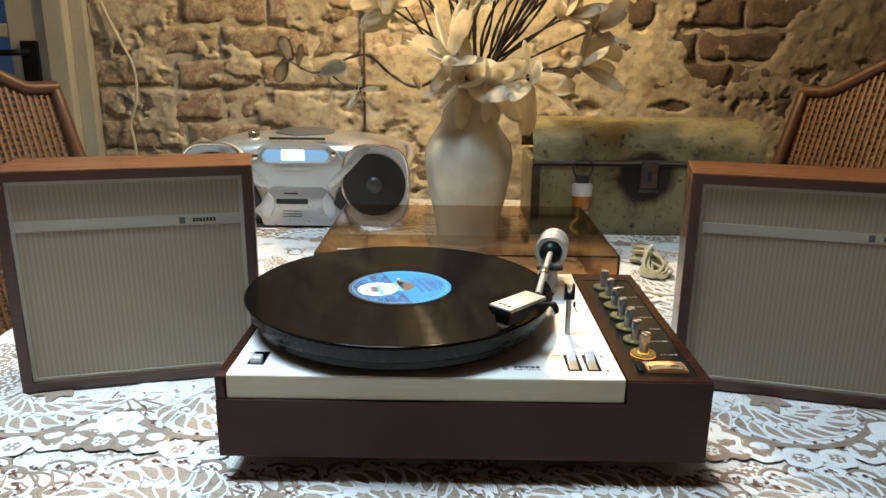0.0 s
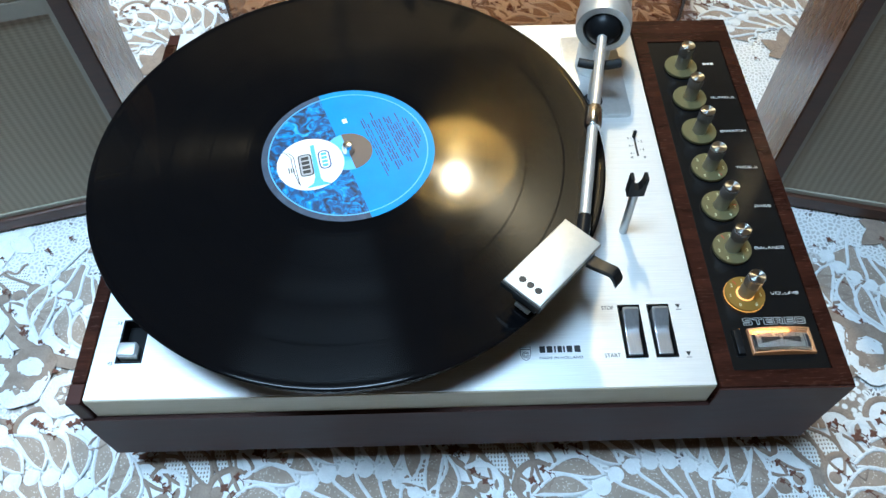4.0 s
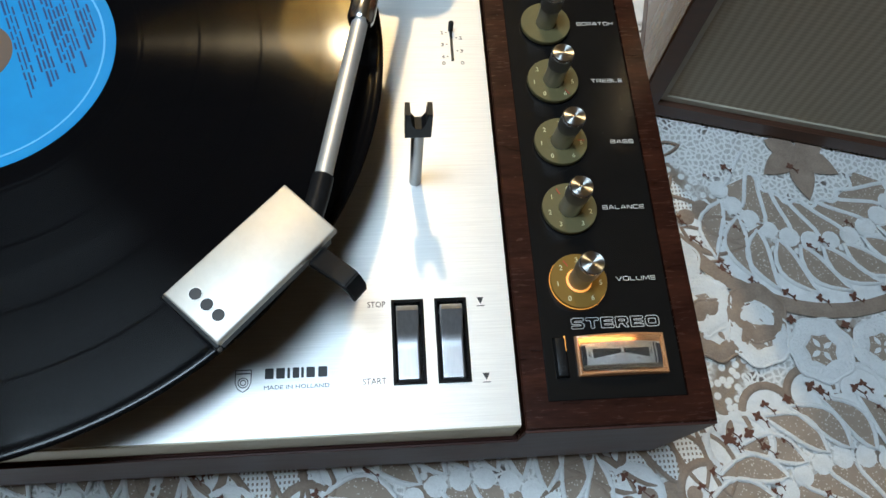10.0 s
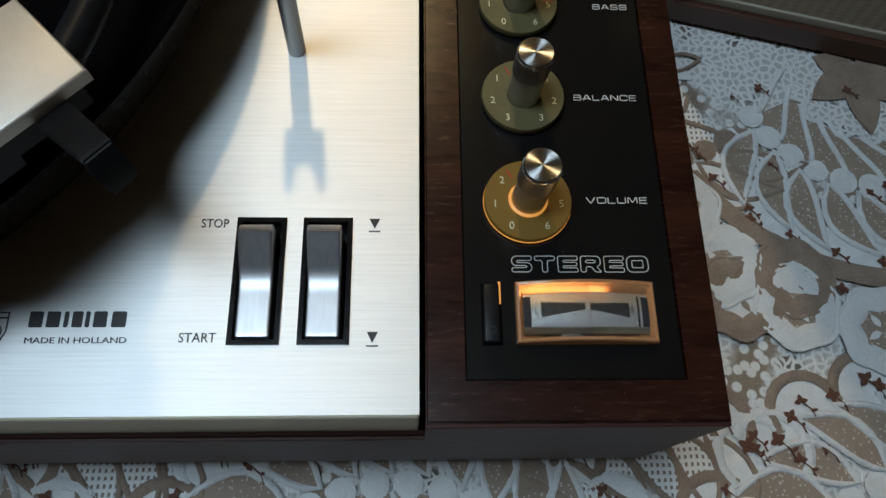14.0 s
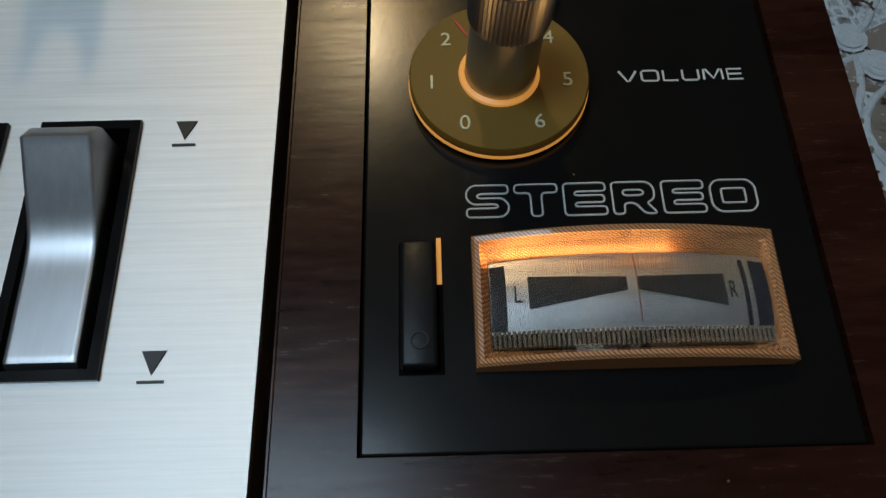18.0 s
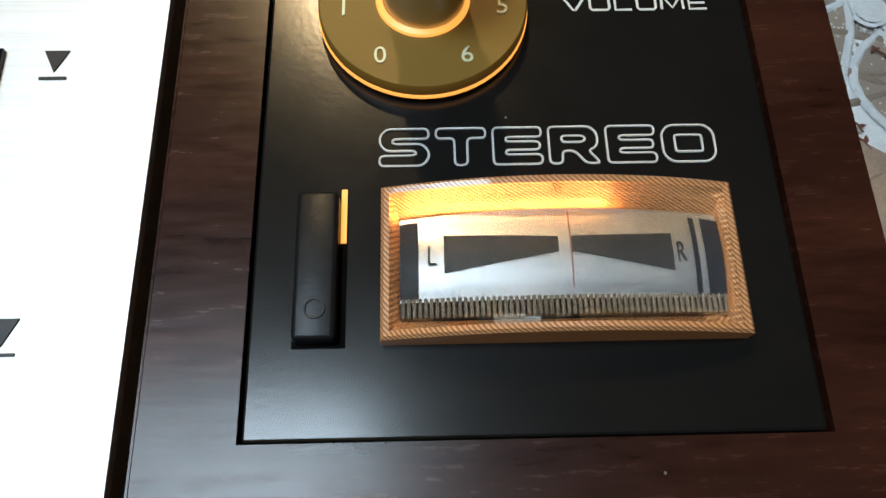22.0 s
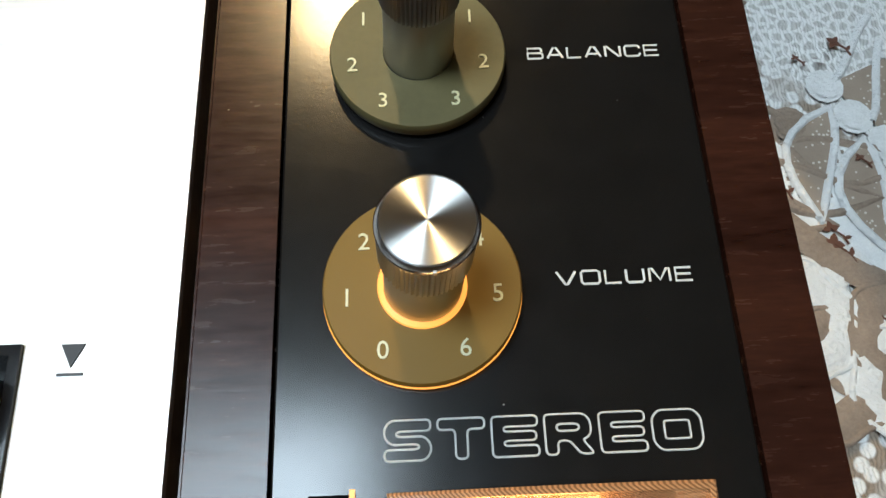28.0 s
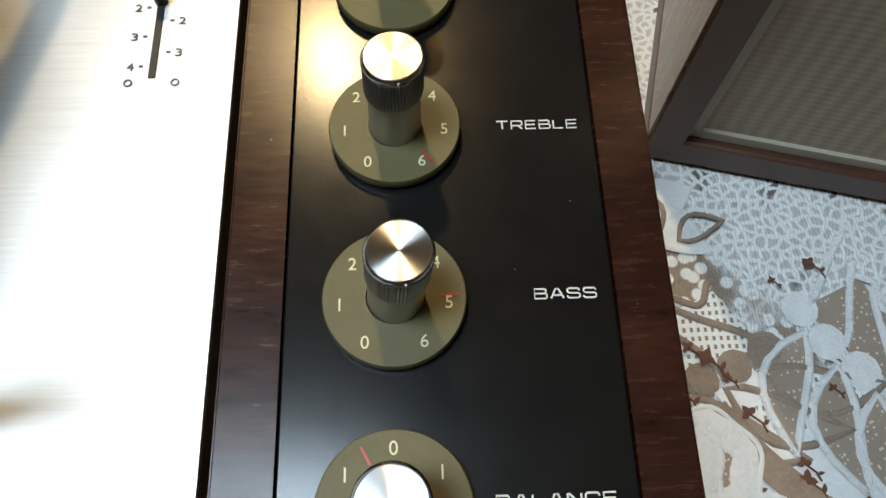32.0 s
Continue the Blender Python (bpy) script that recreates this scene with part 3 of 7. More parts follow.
part("label_badge", lathe([(0, 0.0019), (0, 0.00213), (0.0196, 0.00213), (0.0196, 0.0019)], 64, (-0.0215, -0.009, 0)), M["paper"], label, "white round badge", local=True)
A = radians(-77)
def turned(outline, cx, cy, a=A):
    return [(cx + x * math.cos(a) - y * math.sin(a), cy + x * math.sin(a) + y * math.cos(a)) for x, y in outline]
BADGE = [(rect(-0.0072, 0.0072, -0.0035, 0.0035, 0.003), (-0.0136, -0.0058), "blue_print", 0.00219),
         (rect(-0.0064, 0.0064, -0.0027, 0.0027, 0.0024), (-0.0136, -0.0058), "paper", 0.00222),
         (rect(-0.0084, 0.0084, -0.0040, 0.0040, 0.002), (-0.0242, -0.0100), "ink", 0.00219),
         (rect(-0.0076, 0.0076, -0.0033, 0.0033, 0.0015), (-0.0242, -0.0100), "grey_paper", 0.00222),
         ([(-0.0145, -0.0012), (0.0105, -0.0016), (0.0105, 0.0016), (-0.0145, 0.0012)], (-0.0188, -0.0088), "pale_blue", 0.00216),
         ([(0, -0.0016), (0.004, -0.0028), (0.0062, -0.0066), (0.0068, -0.0066), (0.0068, 0.0066), (0.0062, 0.0066), (0.004, 0.0028), (0, 0.0016)], (-0.0166, -0.0190), "pale_blue", 0.00217)]
for k in range(4):
    BADGE.append((rect(-0.0010, 0.0010, -0.0017, 0.0017, 0.0004), (-0.0136 + 0.22 * (k - 1.5) * 0.0029, -0.0058 - 0.97 * (k - 1.5) * 0.0029), "pale_blue", 0.00225))
    BADGE.append((rect(-0.0012, 0.0012, -0.0022, 0.0022, 0.0003), (-0.0242 + 0.22 * (k - 1.5) * 0.0034, -0.0100 - 0.97 * (k - 1.5) * 0.0034), "ink", 0.00225))
# two bent strokes beside the block
for off in (0.0, 0.0016):
    path = [(0.0155 - off, -0.0002 - off * 0.3), (0.004, -0.0010 - off), (-0.007, -0.0012 - off), (-0.0105, -0.0035 - off), (-0.0125, -0.0065 - off)]
    for (xa, ya), (xb, yb) in zip(path, path[1:]):
        BADGE.append(([(xa, ya - 0.00025), (xb - 0.0002, yb - 0.00025), (xb - 0.0002, yb + 0.00025), (xa, ya + 0.00025)][::-1], (-0.0292, -0.0104), "ink", 0.00218))
for k in range(3):
    BADGE.append((rect(-0.0022 + 0.0005 * k, 0.0022, -0.0004, 0.0004), (-0.0335 + 0.0013 * k, -0.0140 + 0.0003 * k), "faint_ink", 0.00217))
for o, c, mt, lift in BADGE:
    part("badge_shape", prism(turned(o, *c), 0.002, lift), M[mt], label, local=True)
random.seed(5)
a2 = radians(-68)
for i in range(20):
    u = 0.0150 + 0.00150 * i
    if i in (3, 8, 15):
        continue
    ln = 0.62 * math.sqrt(max(0.0450 ** 2 - u * u, 1e-5)) * random.uniform(0.55, 1.0)
    x = -ln + random.uniform(-0.003, 0.003)
    while x < ln:
        w = random.uniform(0.0025, 0.0085)
        cx, cy = u * math.cos(radians(22)), u * math.sin(radians(22))
        h = random.choice((0.00028, 0.00036, 0.00042))
        part("print_bar", prism(turned(rect(x, x + w, -h, h), cx, cy, a2), 0.0019, 0.00205), M["blue_print"], label, local=True)
        x += w + random.uniform(0.0008, 0.0016)
part("print_bar", prism(turned(rect(-0.0018, 0.0018, -0.0014, 0.0014), -0.0035, 0.0245, a2), 0.0019, 0.00205), M["paper"], label, local=True)
part("spindle", lathe([(0.0034, 0.8700), (0.0034, 0.8855), (0.0026, 0.8878), (0, 0.8885)], 24, (*RC, 0)), M["chrome"], tt, smooth=True)

# rocker switches
def rocker_bm(x0, x1, y0, y1, pts):
    """Curved face from profile points, with softened long edges and sides."""
    bm = bmesh.new()
    across = ((x0, -0.0080), (x0, -0.0005), (x0 + 0.00015, -0.00015), (x0 + 0.0005, 0.0), (x0 + 0.0007, 0.0))
    across += tuple((x0 + x1 - x, d) for x, d in across[::-1])
    rows = [[bm.verts.new((x, y0 + (y1 - y0) * u, DECK + max(h + d, -0.0072))) for x, d in across] for u, h in pts]
    for lo, hi in zip(rows, rows[1:]):
        for k in range(len(across) - 1):
            bm.faces.new((lo[k], lo[k + 1], hi[k + 1], hi[k]))
    bm.faces.new(rows[0][::-1])
    bm.faces.new(rows[-1])
    return bm
M["rocker"], nt, p = nodes_of("rocker_metal")
nt.links.new(ramp(nt, noise_tex(nt, coords(nt, (1, 0.1, 1)), 900, 3), [(0.3, (0.40, 0.40, 0.41)), (0.7, (0.47, 0.47, 0.48))]), p.inputs["Base Color"])
p.inputs["Metallic"].default_value = 0.95
p.inputs["Roughness"].default_value = 0.38
ROCK = [(0.0, -0.006), (0.002, 0.0002), (0.015, 0.0007)]
u, h = 0.03, 0.0008
while u < 0.845:
    ROCK.append((u, h))
    # a smooth hollow: nearly level in front, steep behind
    f = min(max((u - 0.36) / 0.26, 0.0), 1.0)
    h += 0.0276 * 0.015 * math.tan(radians(1.0 + 30.0 * f * f * (3 - 2 * f)))
    u += 0.015
ROCK += [(u + 0.004, h + 0.0001), (u + 0.012, h), (u + 0.075, h - 0.0012), (u + 0.088, h - 0.0018), (u + 0.100, h - 0.008)]
for x0, x1 in SW:
    sw = part("rocker_switch", ring(rect(x0 - 0.0001, x1 + 0.0001, SY0 - 0.0001, SY1 + 0.0001), rect(x0 + 0.0011, x1 - 0.0011, SY0 + 0.0011, SY1 - 0.0011), 0.843, DECK + 0.0006), M["gloss_black"], tt, "glossy black switch frame")
    part("switch_well", box(x0, x1, SY0, SY1, 0.8405, 0.8428), M["black"], sw)
    part("rocker", rocker_bm(x0 + 0.0017, x1 - 0.0022, SY0 + 0.0014, SY1 - 0.0022, ROCK), M["rocker"], sw, "satin metal rocker", smooth=True)
lettering("stop_lettering", "STOP", 0.1268, 0.1335, 0.6457, 0.0023, DECK + 0.0001, M["ink"], tt)
lettering("start_lettering", "START", 0.1246, 0.1331, 0.6168, 0.0023, DECK + 0.0001, M["ink"], tt)
for y in (0.6482, 0.6192):
    part("lift_mark", prism([(0.1693, y - 0.0026), (0.1706, y), (0.1680, y)], DECK, DECK + 0.0002), M["ink"], tt)
    part("lift_mark", prism(rect(0.1679, 0.1707, y - 0.0035, y - 0.0032), DECK, DECK + 0.0002), M["ink"], tt)
# brand mark as plain bars, origin line in letters
for i, (a, b) in enumerate(((0.0, 0.13), (0.17, 0.30), (0.34, 0.38), (0.42, 0.52), (0.55, 0.59), (0.63, 0.76), (0.81, 0.95))):
    x = 0.0900 + 0.0232 * a
    part("brand_bar", prism(rect(x, 0.0900 + 0.0232 * b, 0.6205, 0.6243, 0.0003), DECK, DECK + 0.0002), M["ink"], tt)
lettering("origin_lettering", "MADE IN HOLLAND", 0.0898, 0.1128, 0.6167, 0.0014, DECK + 0.0001, M["ink"], tt)
sh = [(0.0795, 0.6242), (0.0795, 0.6195), (0.0805, 0.6172), (0.0824, 0.6160), (0.0843, 0.6172), (0.0853, 0.6195), (0.0853, 0.6242)]
part("emblem", ring(sh, [(0.0824 + (x - 0.0824) * 0.9, 0.6205 + (y - 0.6205) * 0.92) for x, y in sh], DECK, DECK + 0.0002), M["emblem_ink"], tt)
part("emblem", prism(rect(0.0799, 0.0849, 0.6226, 0.6230), DECK, DECK + 0.0002), M["emblem_ink"], tt)
for r in (0.0019, 0.0011):
    part("emblem", ring([(0.0824 + r * math.cos(t * 0.393), 0.6195 + r * math.sin(t * 0.393)) for t in range(16)], [(0.0824 + (r - 0.0003) * math.cos(t * 0.393), 0.6195 + (r - 0.0003) * math.sin(t * 0.393)) for t in range(16)], DECK, DECK + 0.0002), M["emblem_ink"], tt)

# speed switch
sp = part("speed_switch", ring(rect(-0.1376, -0.1234, 0.6204, 0.6466), rect(-0.1366, -0.1244, 0.6214, 0.6456), 0.843, DECK + 0.0005), M["black"], tt, "black speed switch slot")
part("slot_floor", box(-0.1375, -0.1235, 0.6205, 0.6465, 0.8415, 0.8428), M["black"], sp)
part("lever", box(-0.1358, -0.1256, 0.6225, 0.6305, 0.843, 0.8558, 0.0012, 3), M["alu"], sp, "satin metal lever", smooth=True)
lettering("speed_lettering", "45", -0.1415, -0.1388, 0.6196, 0.0019, DECK + 0.0001, M["faint_ink"], tt)
lettering("speed_lettering", "33", -0.1415, -0.1388, 0.6440, 0.0019, DECK + 0.0001, M["faint_ink"], tt)

# skating slider
part("slider_slot", prism(rect(0.1655, 0.1667, 0.7570, 0.7745), DECK, DECK + 0.0003), M["ink"], tt, "black slider slot")
part("slider_pin", lathe([(0, 0), (0.0012, 0), (0.0012, 0.005), (0.0006, 0.0055), (0, 0.0055)], 12, (0.1661, 0.7738, DECK)), M["black"], tt, smooth=True)
for y, l, r in ((0.7725, "2", ""), (0.7695, "", "2"), (0.7660, "3", ""), (0.7625, "", "3"), (0.7595, "4", "")):
    if l:
        lettering("scale_digit", l, 0.1615, 0.1627, y - 0.0009, 0.0016, DECK + 0.0001, M["faint_ink"], tt)
        part("scale_tick", prism(rect(0.1636, 0.1643, y - 0.0002, y + 0.0002), DECK, DECK + 0.0002), M["faint_ink"], tt)
    if r:
        lettering("scale_digit", r, 0.1697, 0.1709, y - 0.0009, 0.0016, DECK + 0.0001, M["faint_ink"], tt)
        part("scale_tick", prism(rect(0.1681, 0.1688, y - 0.0002, y + 0.0002), DECK, DECK + 0.0002), M["faint_ink"], tt)
for x in (0.1621, 0.1703):
    part("scale_ring", ring([(x + 0.0008 * math.cos(t * 0.524), 0.7560 + 0.0008 * math.sin(t * 0.524)) for t in range(12)], [(x + 0.0005 * math.cos(t * 0.524), 0.7560 + 0.0005 * math.sin(t * 0.524)) for t in range(12)], DECK, DECK + 0.0002), M["faint_ink"], tt)

# arm rest
rest = part("arm_rest", tube([(0.147, 0.6985, DECK - 0.001), (0.1472, 0.7003, 0.886)], 0.0024, 20), M["knob"], tt, "steel arm rest post", smooth=True)
fork = prism([(-0.0048, -0.006), (0.0048, -0.006), (0.0048, 0.0085), (0.0030, 0.0085), (0.0026, 0.002), (0.0012, -0.0006), (-0.0012, -0.0006), (-0.0026, 0.002), (-0.0030, 0.0085), (-0.0048, 0.0085)], -0.0028, 0.0028, 0.0004)
fork.transform(pose(0.1472, 0.7003, 0.8905, 90, 0, 0))
part("fork", fork, M["black"], rest, "black plastic fork")

# arm base plate, post, bearing, tube, weight
ap = part("arm_plate", prism(rect(0.1275, 0.1672, 0.7910, 0.8690, 0.003), DECK, DECK + 0.0028, 0.0006), M["alu"], tt, "satin arm base plate", smooth=True)
part("post_hole", lathe([(0, 0), (0.0066, 0), (0.0066, 0.0004), (0, 0.0004)], 32, (0.1430, 0.8045, DECK + 0.0027)), M["ink"], ap)
GC = Vector((0.1455, 0.8235, 0.8945))
part("arm_post", tube([(0.1432, 0.806, DECK), (0.1445, 0.818, 0.884)], 0.0036, 20), M["alu"], tt, smooth=True)
part("arm_pillar", tube([(0.1460, 0.838, DECK), (0.1460, 0.838, 0.880)], 0.011, 24), M["alu"], tt, smooth=True)
arc = [(0.1300 + 0.0265 * k / 10, 0.8125 - 0.0058 * math.sin(math.pi * (0.12 + 0.62 * k / 10)) + 0.0006 * k / 10, 0.8815) for k in range(11)]
part("lift_bar", tube(arc, 0.0030, 12), M["rubber"], tt, "black curved arm lift", smooth=True)
END = Vector((0.1143, 0.6757, 0.8958))
COL = Vector((0.1290, 0.7473, 0.8952))
axis = (COL - GC).normalized()
def along(profile, at, d, n=40):
    bm = lathe(profile, n)
    bm.transform(Matrix.Translation(at) @ d.to_track_quat("Z", "Y").to_matrix().to_4x4())
    return bm
arm = tagged(part("tone_arm", tube([GC + axis * 0.006, COL], 0.0031, 20), M["alu"], tt, "satin aluminium tone arm tube", smooth=True))
part("bearing_ring", along([(0.0128, -0.002), (0.0172, -0.002), (0.0178, -0.004), (0.0178, -0.016), (0.0172, -0.018), (0.0128, -0.018), (0.0128, -0.002)], GC, -axis * -1, 48), M["alu"], arm, smooth=True)
ball = bmesh.new()
bmesh.ops.create_uvsphere(ball, u_segments=32, v_segments=20, radius=0.0118)
bmesh.ops.translate(ball, vec=GC - axis * 0.006, verts=ball.verts)
part("bearing_ball", ball, M["black"], arm, "glossy black bearing dome", smooth="all")
part("counterweight", along([(0, 0.020), (0.0145, 0.020), (0.0163, 0.0215), (0.0168, 0.023), (0.0168, 0.030), (0.0155, 0.031), (0.0155, 0.0325), (0.0168, 0.0335), (0.0168, 0.048), (0.0150, 0.051), (0, 0.051)], GC, -axis, 48), M["alu"], arm, "ribbed round counterweight", smooth=True)
part("collar", along([(0.0030, -0.009), (0.0044, -0.0085), (0.0050, -0.006), (0.0050, 0.0055), (0.0042, 0.0075), (0.0030, 0.0078)], COL, (END - COL).normalized(), 32), M["chrome"], arm, smooth=True)
part("front_tube", tube([COL, END], 0.0030, 20), M["alu"], arm, smooth=True)
part("neck", tube([END + (COL - END).normalized() * 0.001, (0.1128, 0.6690, 0.8958), (0.1105, 0.6605, 0.8957)], 0.0037, 16), M["black"], arm, "black neck of the arm", smooth=True)
HEAD = [(0.0684, 0.6352), (0.0850, 0.6192), (0.1192, 0.6546), (0.1030, 0.6708)]
head = part("headshell", prism(HEAD, 0.8995, 0.9027, 0.0007), M["head"], tt, "brushed headshell plate with three holes", smooth=True)
ux, uy = Vector((0.0342, 0.0354, 0)).normalized(), Vector((0.0166, -0.0160, 0)).normalized()
fl = Vector((0.0684, 0.6352, 0))
def on_head(a, b, z):
    q = fl + ux * a + uy * b
    return (q.x, q.y, z)
for b in (0.0072, 0.0121, 0.0170):
    part("hole", lathe([(0, 0), (0.0019, 0), (0.0019, 0.0003), (0, 0.0003)], 24, on_head(0.0062, b, 0.90265)), M["ink"], head)
    part("hole_edge", lathe([(0.0019, 0), (0.0019, 0.00045), (0.0021, 0.00045), (0.0021, 0)], 24, on_head(0.0062, b, 0.9026)), M["alu"], head)
def head_box(a0, a1, b0, b1, z0, z1, bev=0.0006):
    pts = [on_head(a, b, 0)[:2] for a, b in ((a0, b0), (a0, b1), (a1, b1), (a1, b0))]
    return prism(pts, z0, z1, bev)
part("head_lip", head_box(-0.0012, 0.0004, -0.0004, 0.0236, 0.8975, 0.9012, 0.0003), M["black"], head)
part("cartridge_carrier", head_box(0.001, 0.0470, 0.0012, 0.0222, 0.8935, 0.8994), M["black"], head)
part("cartridge", head_box(0.003, 0.030, 0.0045, 0.0190, 0.8865, 0.8934, 0.001), M["black"], head, "black cartridge body")
M["stylus"] = plain("grey_stylus_guard", (0.30, 0.29, 0.27), 0.4)
part("stylus_guard", head_box(0.0015, 0.009, 0.0075, 0.0160, 0.8842, 0.8868, 0.0008), M["stylus"], head, "grey stylus guard")
part("stylus", tube([on_head(0.006, 0.0118, 0.885), on_head(0.004, 0.0118, 0.8817)], 0.0004, 8), M["chrome"], head)
LA, LB = Vector((0.1128, 0.6474, 0)), Vector((0.1262, 0.6352, 0))
ld = (LB - LA).normalized()
ln = Vector((-ld.y, ld.x, 0))
lift = bmesh.new()
rows = []
for q, w, z0, z1 in ((0.0, 0.0036, 0.8965, 0.8995), (0.30, 0.0034, 0.8978, 0.9008), (0.72, 0.0032, 0.9000, 0.9030), (0.82, 0.0032, 0.8990, 0.9028), (1.0, 0.0031, 0.8940, 0.8985)):
    c = LA + (LB - LA) * q
    rows.append([lift.verts.new((c.x + ln.x * s * w, c.y + ln.y * s * w, z)) for s, z in ((-1, z0), (1, z0), (1, z1), (-1, z1))])
for a, b in zip(rows, rows[1:]):
    for k in range(4):
        lift.faces.new((a[k], a[(k + 1) % 4], b[(k + 1) % 4], b[k]))
lift.faces.new(rows[0][::-1])
lift.faces.new(rows[-1])
bmesh.ops.bevel(lift, geom=lift.edges[:], offset=0.0004, segments=2, affect="EDGES")
part("finger_lift", lift, M["black"], head, "black finger lift", smooth=True)

# ---- control panel ----
part("control_panel", box(PX0, PX1, PY0, PY1, 0.842, DECK - 0.0006, 0.0003), M["panel"], tt, "black satin control panel")
KY = [0.6529, 0.6839, 0.7148, 0.7453, 0.7760, 0.8065, 0.8370]
KX = [0.2077, 0.2081, 0.2084, 0.2087, 0.2089, 0.2092, 0.2094]
LEAN = (0.035, 0.03, 0.075, 0.03, 0.03, 0.02, 0.02)
m, nt, p = nodes_of("spun_aluminium")
p.inputs["Base Color"].default_value = (0.58, 0.565, 0.54, 1)
p.inputs["Metallic"].default_value = 1.0
p.inputs["Roughness"].default_value = 0.30
p.inputs["Anisotropic"].default_value = 0.97
tan = nt.nodes.new("ShaderNodeTangent")
tan.direction_type, tan.axis = "RADIAL", "Z"
nt.links.new(tan.outputs[0], p.inputs["Tangent"])
p.inputs["Anisotropic Rotation"].default_value = 0.25
M["spun"] = m
M["cap_edge"] = plain("chrome_bevel", (0.42, 0.42, 0.43), 0.20, 1.0)
def knurled(r, z0, z1, n=56):
    bm = bmesh.new()
    rows = []
    for z, s in ((z0, 0.97), (z0 + 0.0004, 1.0), (z1 - 0.0004, 1.0), (z1, 0.97)):
        rows.append([bm.verts.new(((r * s - (0.00022 if k % 2 else 0)) * math.cos(math.pi * k / n), (r * s - (0.00022 if k % 2 else 0)) * math.sin(math.pi * k / n), z)) for k in range(2 * n)])
    for a, b in zip(rows, rows[1:]):
        for k in range(2 * n):
            j = (k + 1) % (2 * n)
            bm.faces.new((a[k], a[j], b[j], b[k]))
    bm.faces.new(rows[-1])
    bm.faces.new(rows[0][::-1])
    return bm
def knob(i, x, y, digits, red, lit=False, point=-88):
    base = empty("control_knob", (x, y, DECK - 0.0006))
    base.parent = tt
    base.matrix_parent_inverse = tt.matrix_basis.inverted()
    def sub(name, bm, mat, label="", smooth=True):
        if name in ("stem", "grip", "cap", "cap_edge"):
            for v in bm.verts:
                v.co.x += LEAN[i] * v.co.z
        me_ob = part(name, bm, mat, None, label, smooth=smooth)
        me_ob.parent = base
        return me_ob
    dial_mat = M["dial_lit"] if lit else M["dial"]
    sub("dial", lathe([(0.0044, 0.0006), (0.0110, 0.0006), (0.0111, 0.0010), (0.0111, 0.0022), (0.0109, 0.0026), (0.0044, 0.0026), (0.0044, 0.0006)], 64), dial_mat, "lit amber dial" if lit else "frosted olive dial")
    if lit:
        sub("dial_glow", lathe([(0.0111, 0.0007), (0.01122, 0.0008), (0.01122, 0.0012), (0.0111, 0.0013)], 64), M["amber"], "amber light at the dial's edge")
        sub("collar_glow", lathe([(0.0043, 0.0024), (0.0050, 0.0026), (0.0049, 0.0029), (0.0043, 0.0031)], 48), M["amber"], "amber light round the stem")
    sub("stem", lathe([(0, 0.0002), (0.0044, 0.0002), (0.0042, 0.0130), (0, 0.0130)], 48), M["knob"], "gunmetal stem")
    sub("grip", knurled(0.0047, 0.0128, 0.0198), M["knurl"], "black knurled grip", False)
    sub("cap", lathe([(0.0043, 0.0206), (0.0043, 0.0210), (0.0042, 0.0211), (0, 0.0211)], 64), M["spun"], "spun aluminium cap")
    sub("cap_edge", lathe([(0.0043, 0.0197), (0.0047, 0.0198), (0.0048, 0.0203), (0.0047, 0.0206), (0.0044, 0.0210), (0.0043, 0.0209)], 64), M["cap_edge"], "glossy chrome bevel of the cap")
    a = radians(point)
    sub("pointer", box(0.0044, 0.00485, -0.00016, 0.00016, 0.0200, 0.0207, 0.00005), M["white_ink"], "white pointer dot", False).matrix_basis = pose(LEAN[i] * 0.0205, 0, 0, 0, 0, point)
    for ch, ang in digits:
        t = radians(ang)
        bm = text_bm(ch, 0.0020)
        w = max(v.co.x for v in bm.verts)
        for v in bm.verts:
            v.co = (v.co.x - w / 2 + 0.0084 * math.cos(t), v.co.y - 0.0010 + 0.0084 * math.sin(t), v.co.z + 0.00265)
        sub("digit", bm, M["dial_ink"], "", False)
    if red is not None:
        ob = sub("red_tick", box(0.0070, 0.0098, -0.00018, 0.00018, 0.0025, 0.00272), M["red_ink"], "red setting mark", False)
        ob.matrix_basis = pose(0, 0, 0, 0, 0, red)
M["dial_ink"] = plain("pale_yellow_digits", (0.72, 0.68, 0.42), 0.45)
SIX = [("0", 238), ("1", 188), ("2", 140), ("3", 90), ("4", 40), ("5", -8), ("6", -58)]
BAL = [("0", 90), ("1", 144), ("1", 36), ("2", 193), ("2", -13), ("3", 238), ("3", -58)]
knob(0, KX[0], KY[0], SIX, 122, True, -84)
knob(1, KX[1], KY[1], BAL, 118, False, -100)
knob(2, KX[2], KY[2], SIX, 0, False, -80)
knob(3, KX[3], KY[3], SIX, -50, False, -80)
for i in (4, 5, 6):
    knob(i, KX[i], KY[i], [], None, False, -60 - 20 * (i - 4))
PZ = DECK - 0.00058
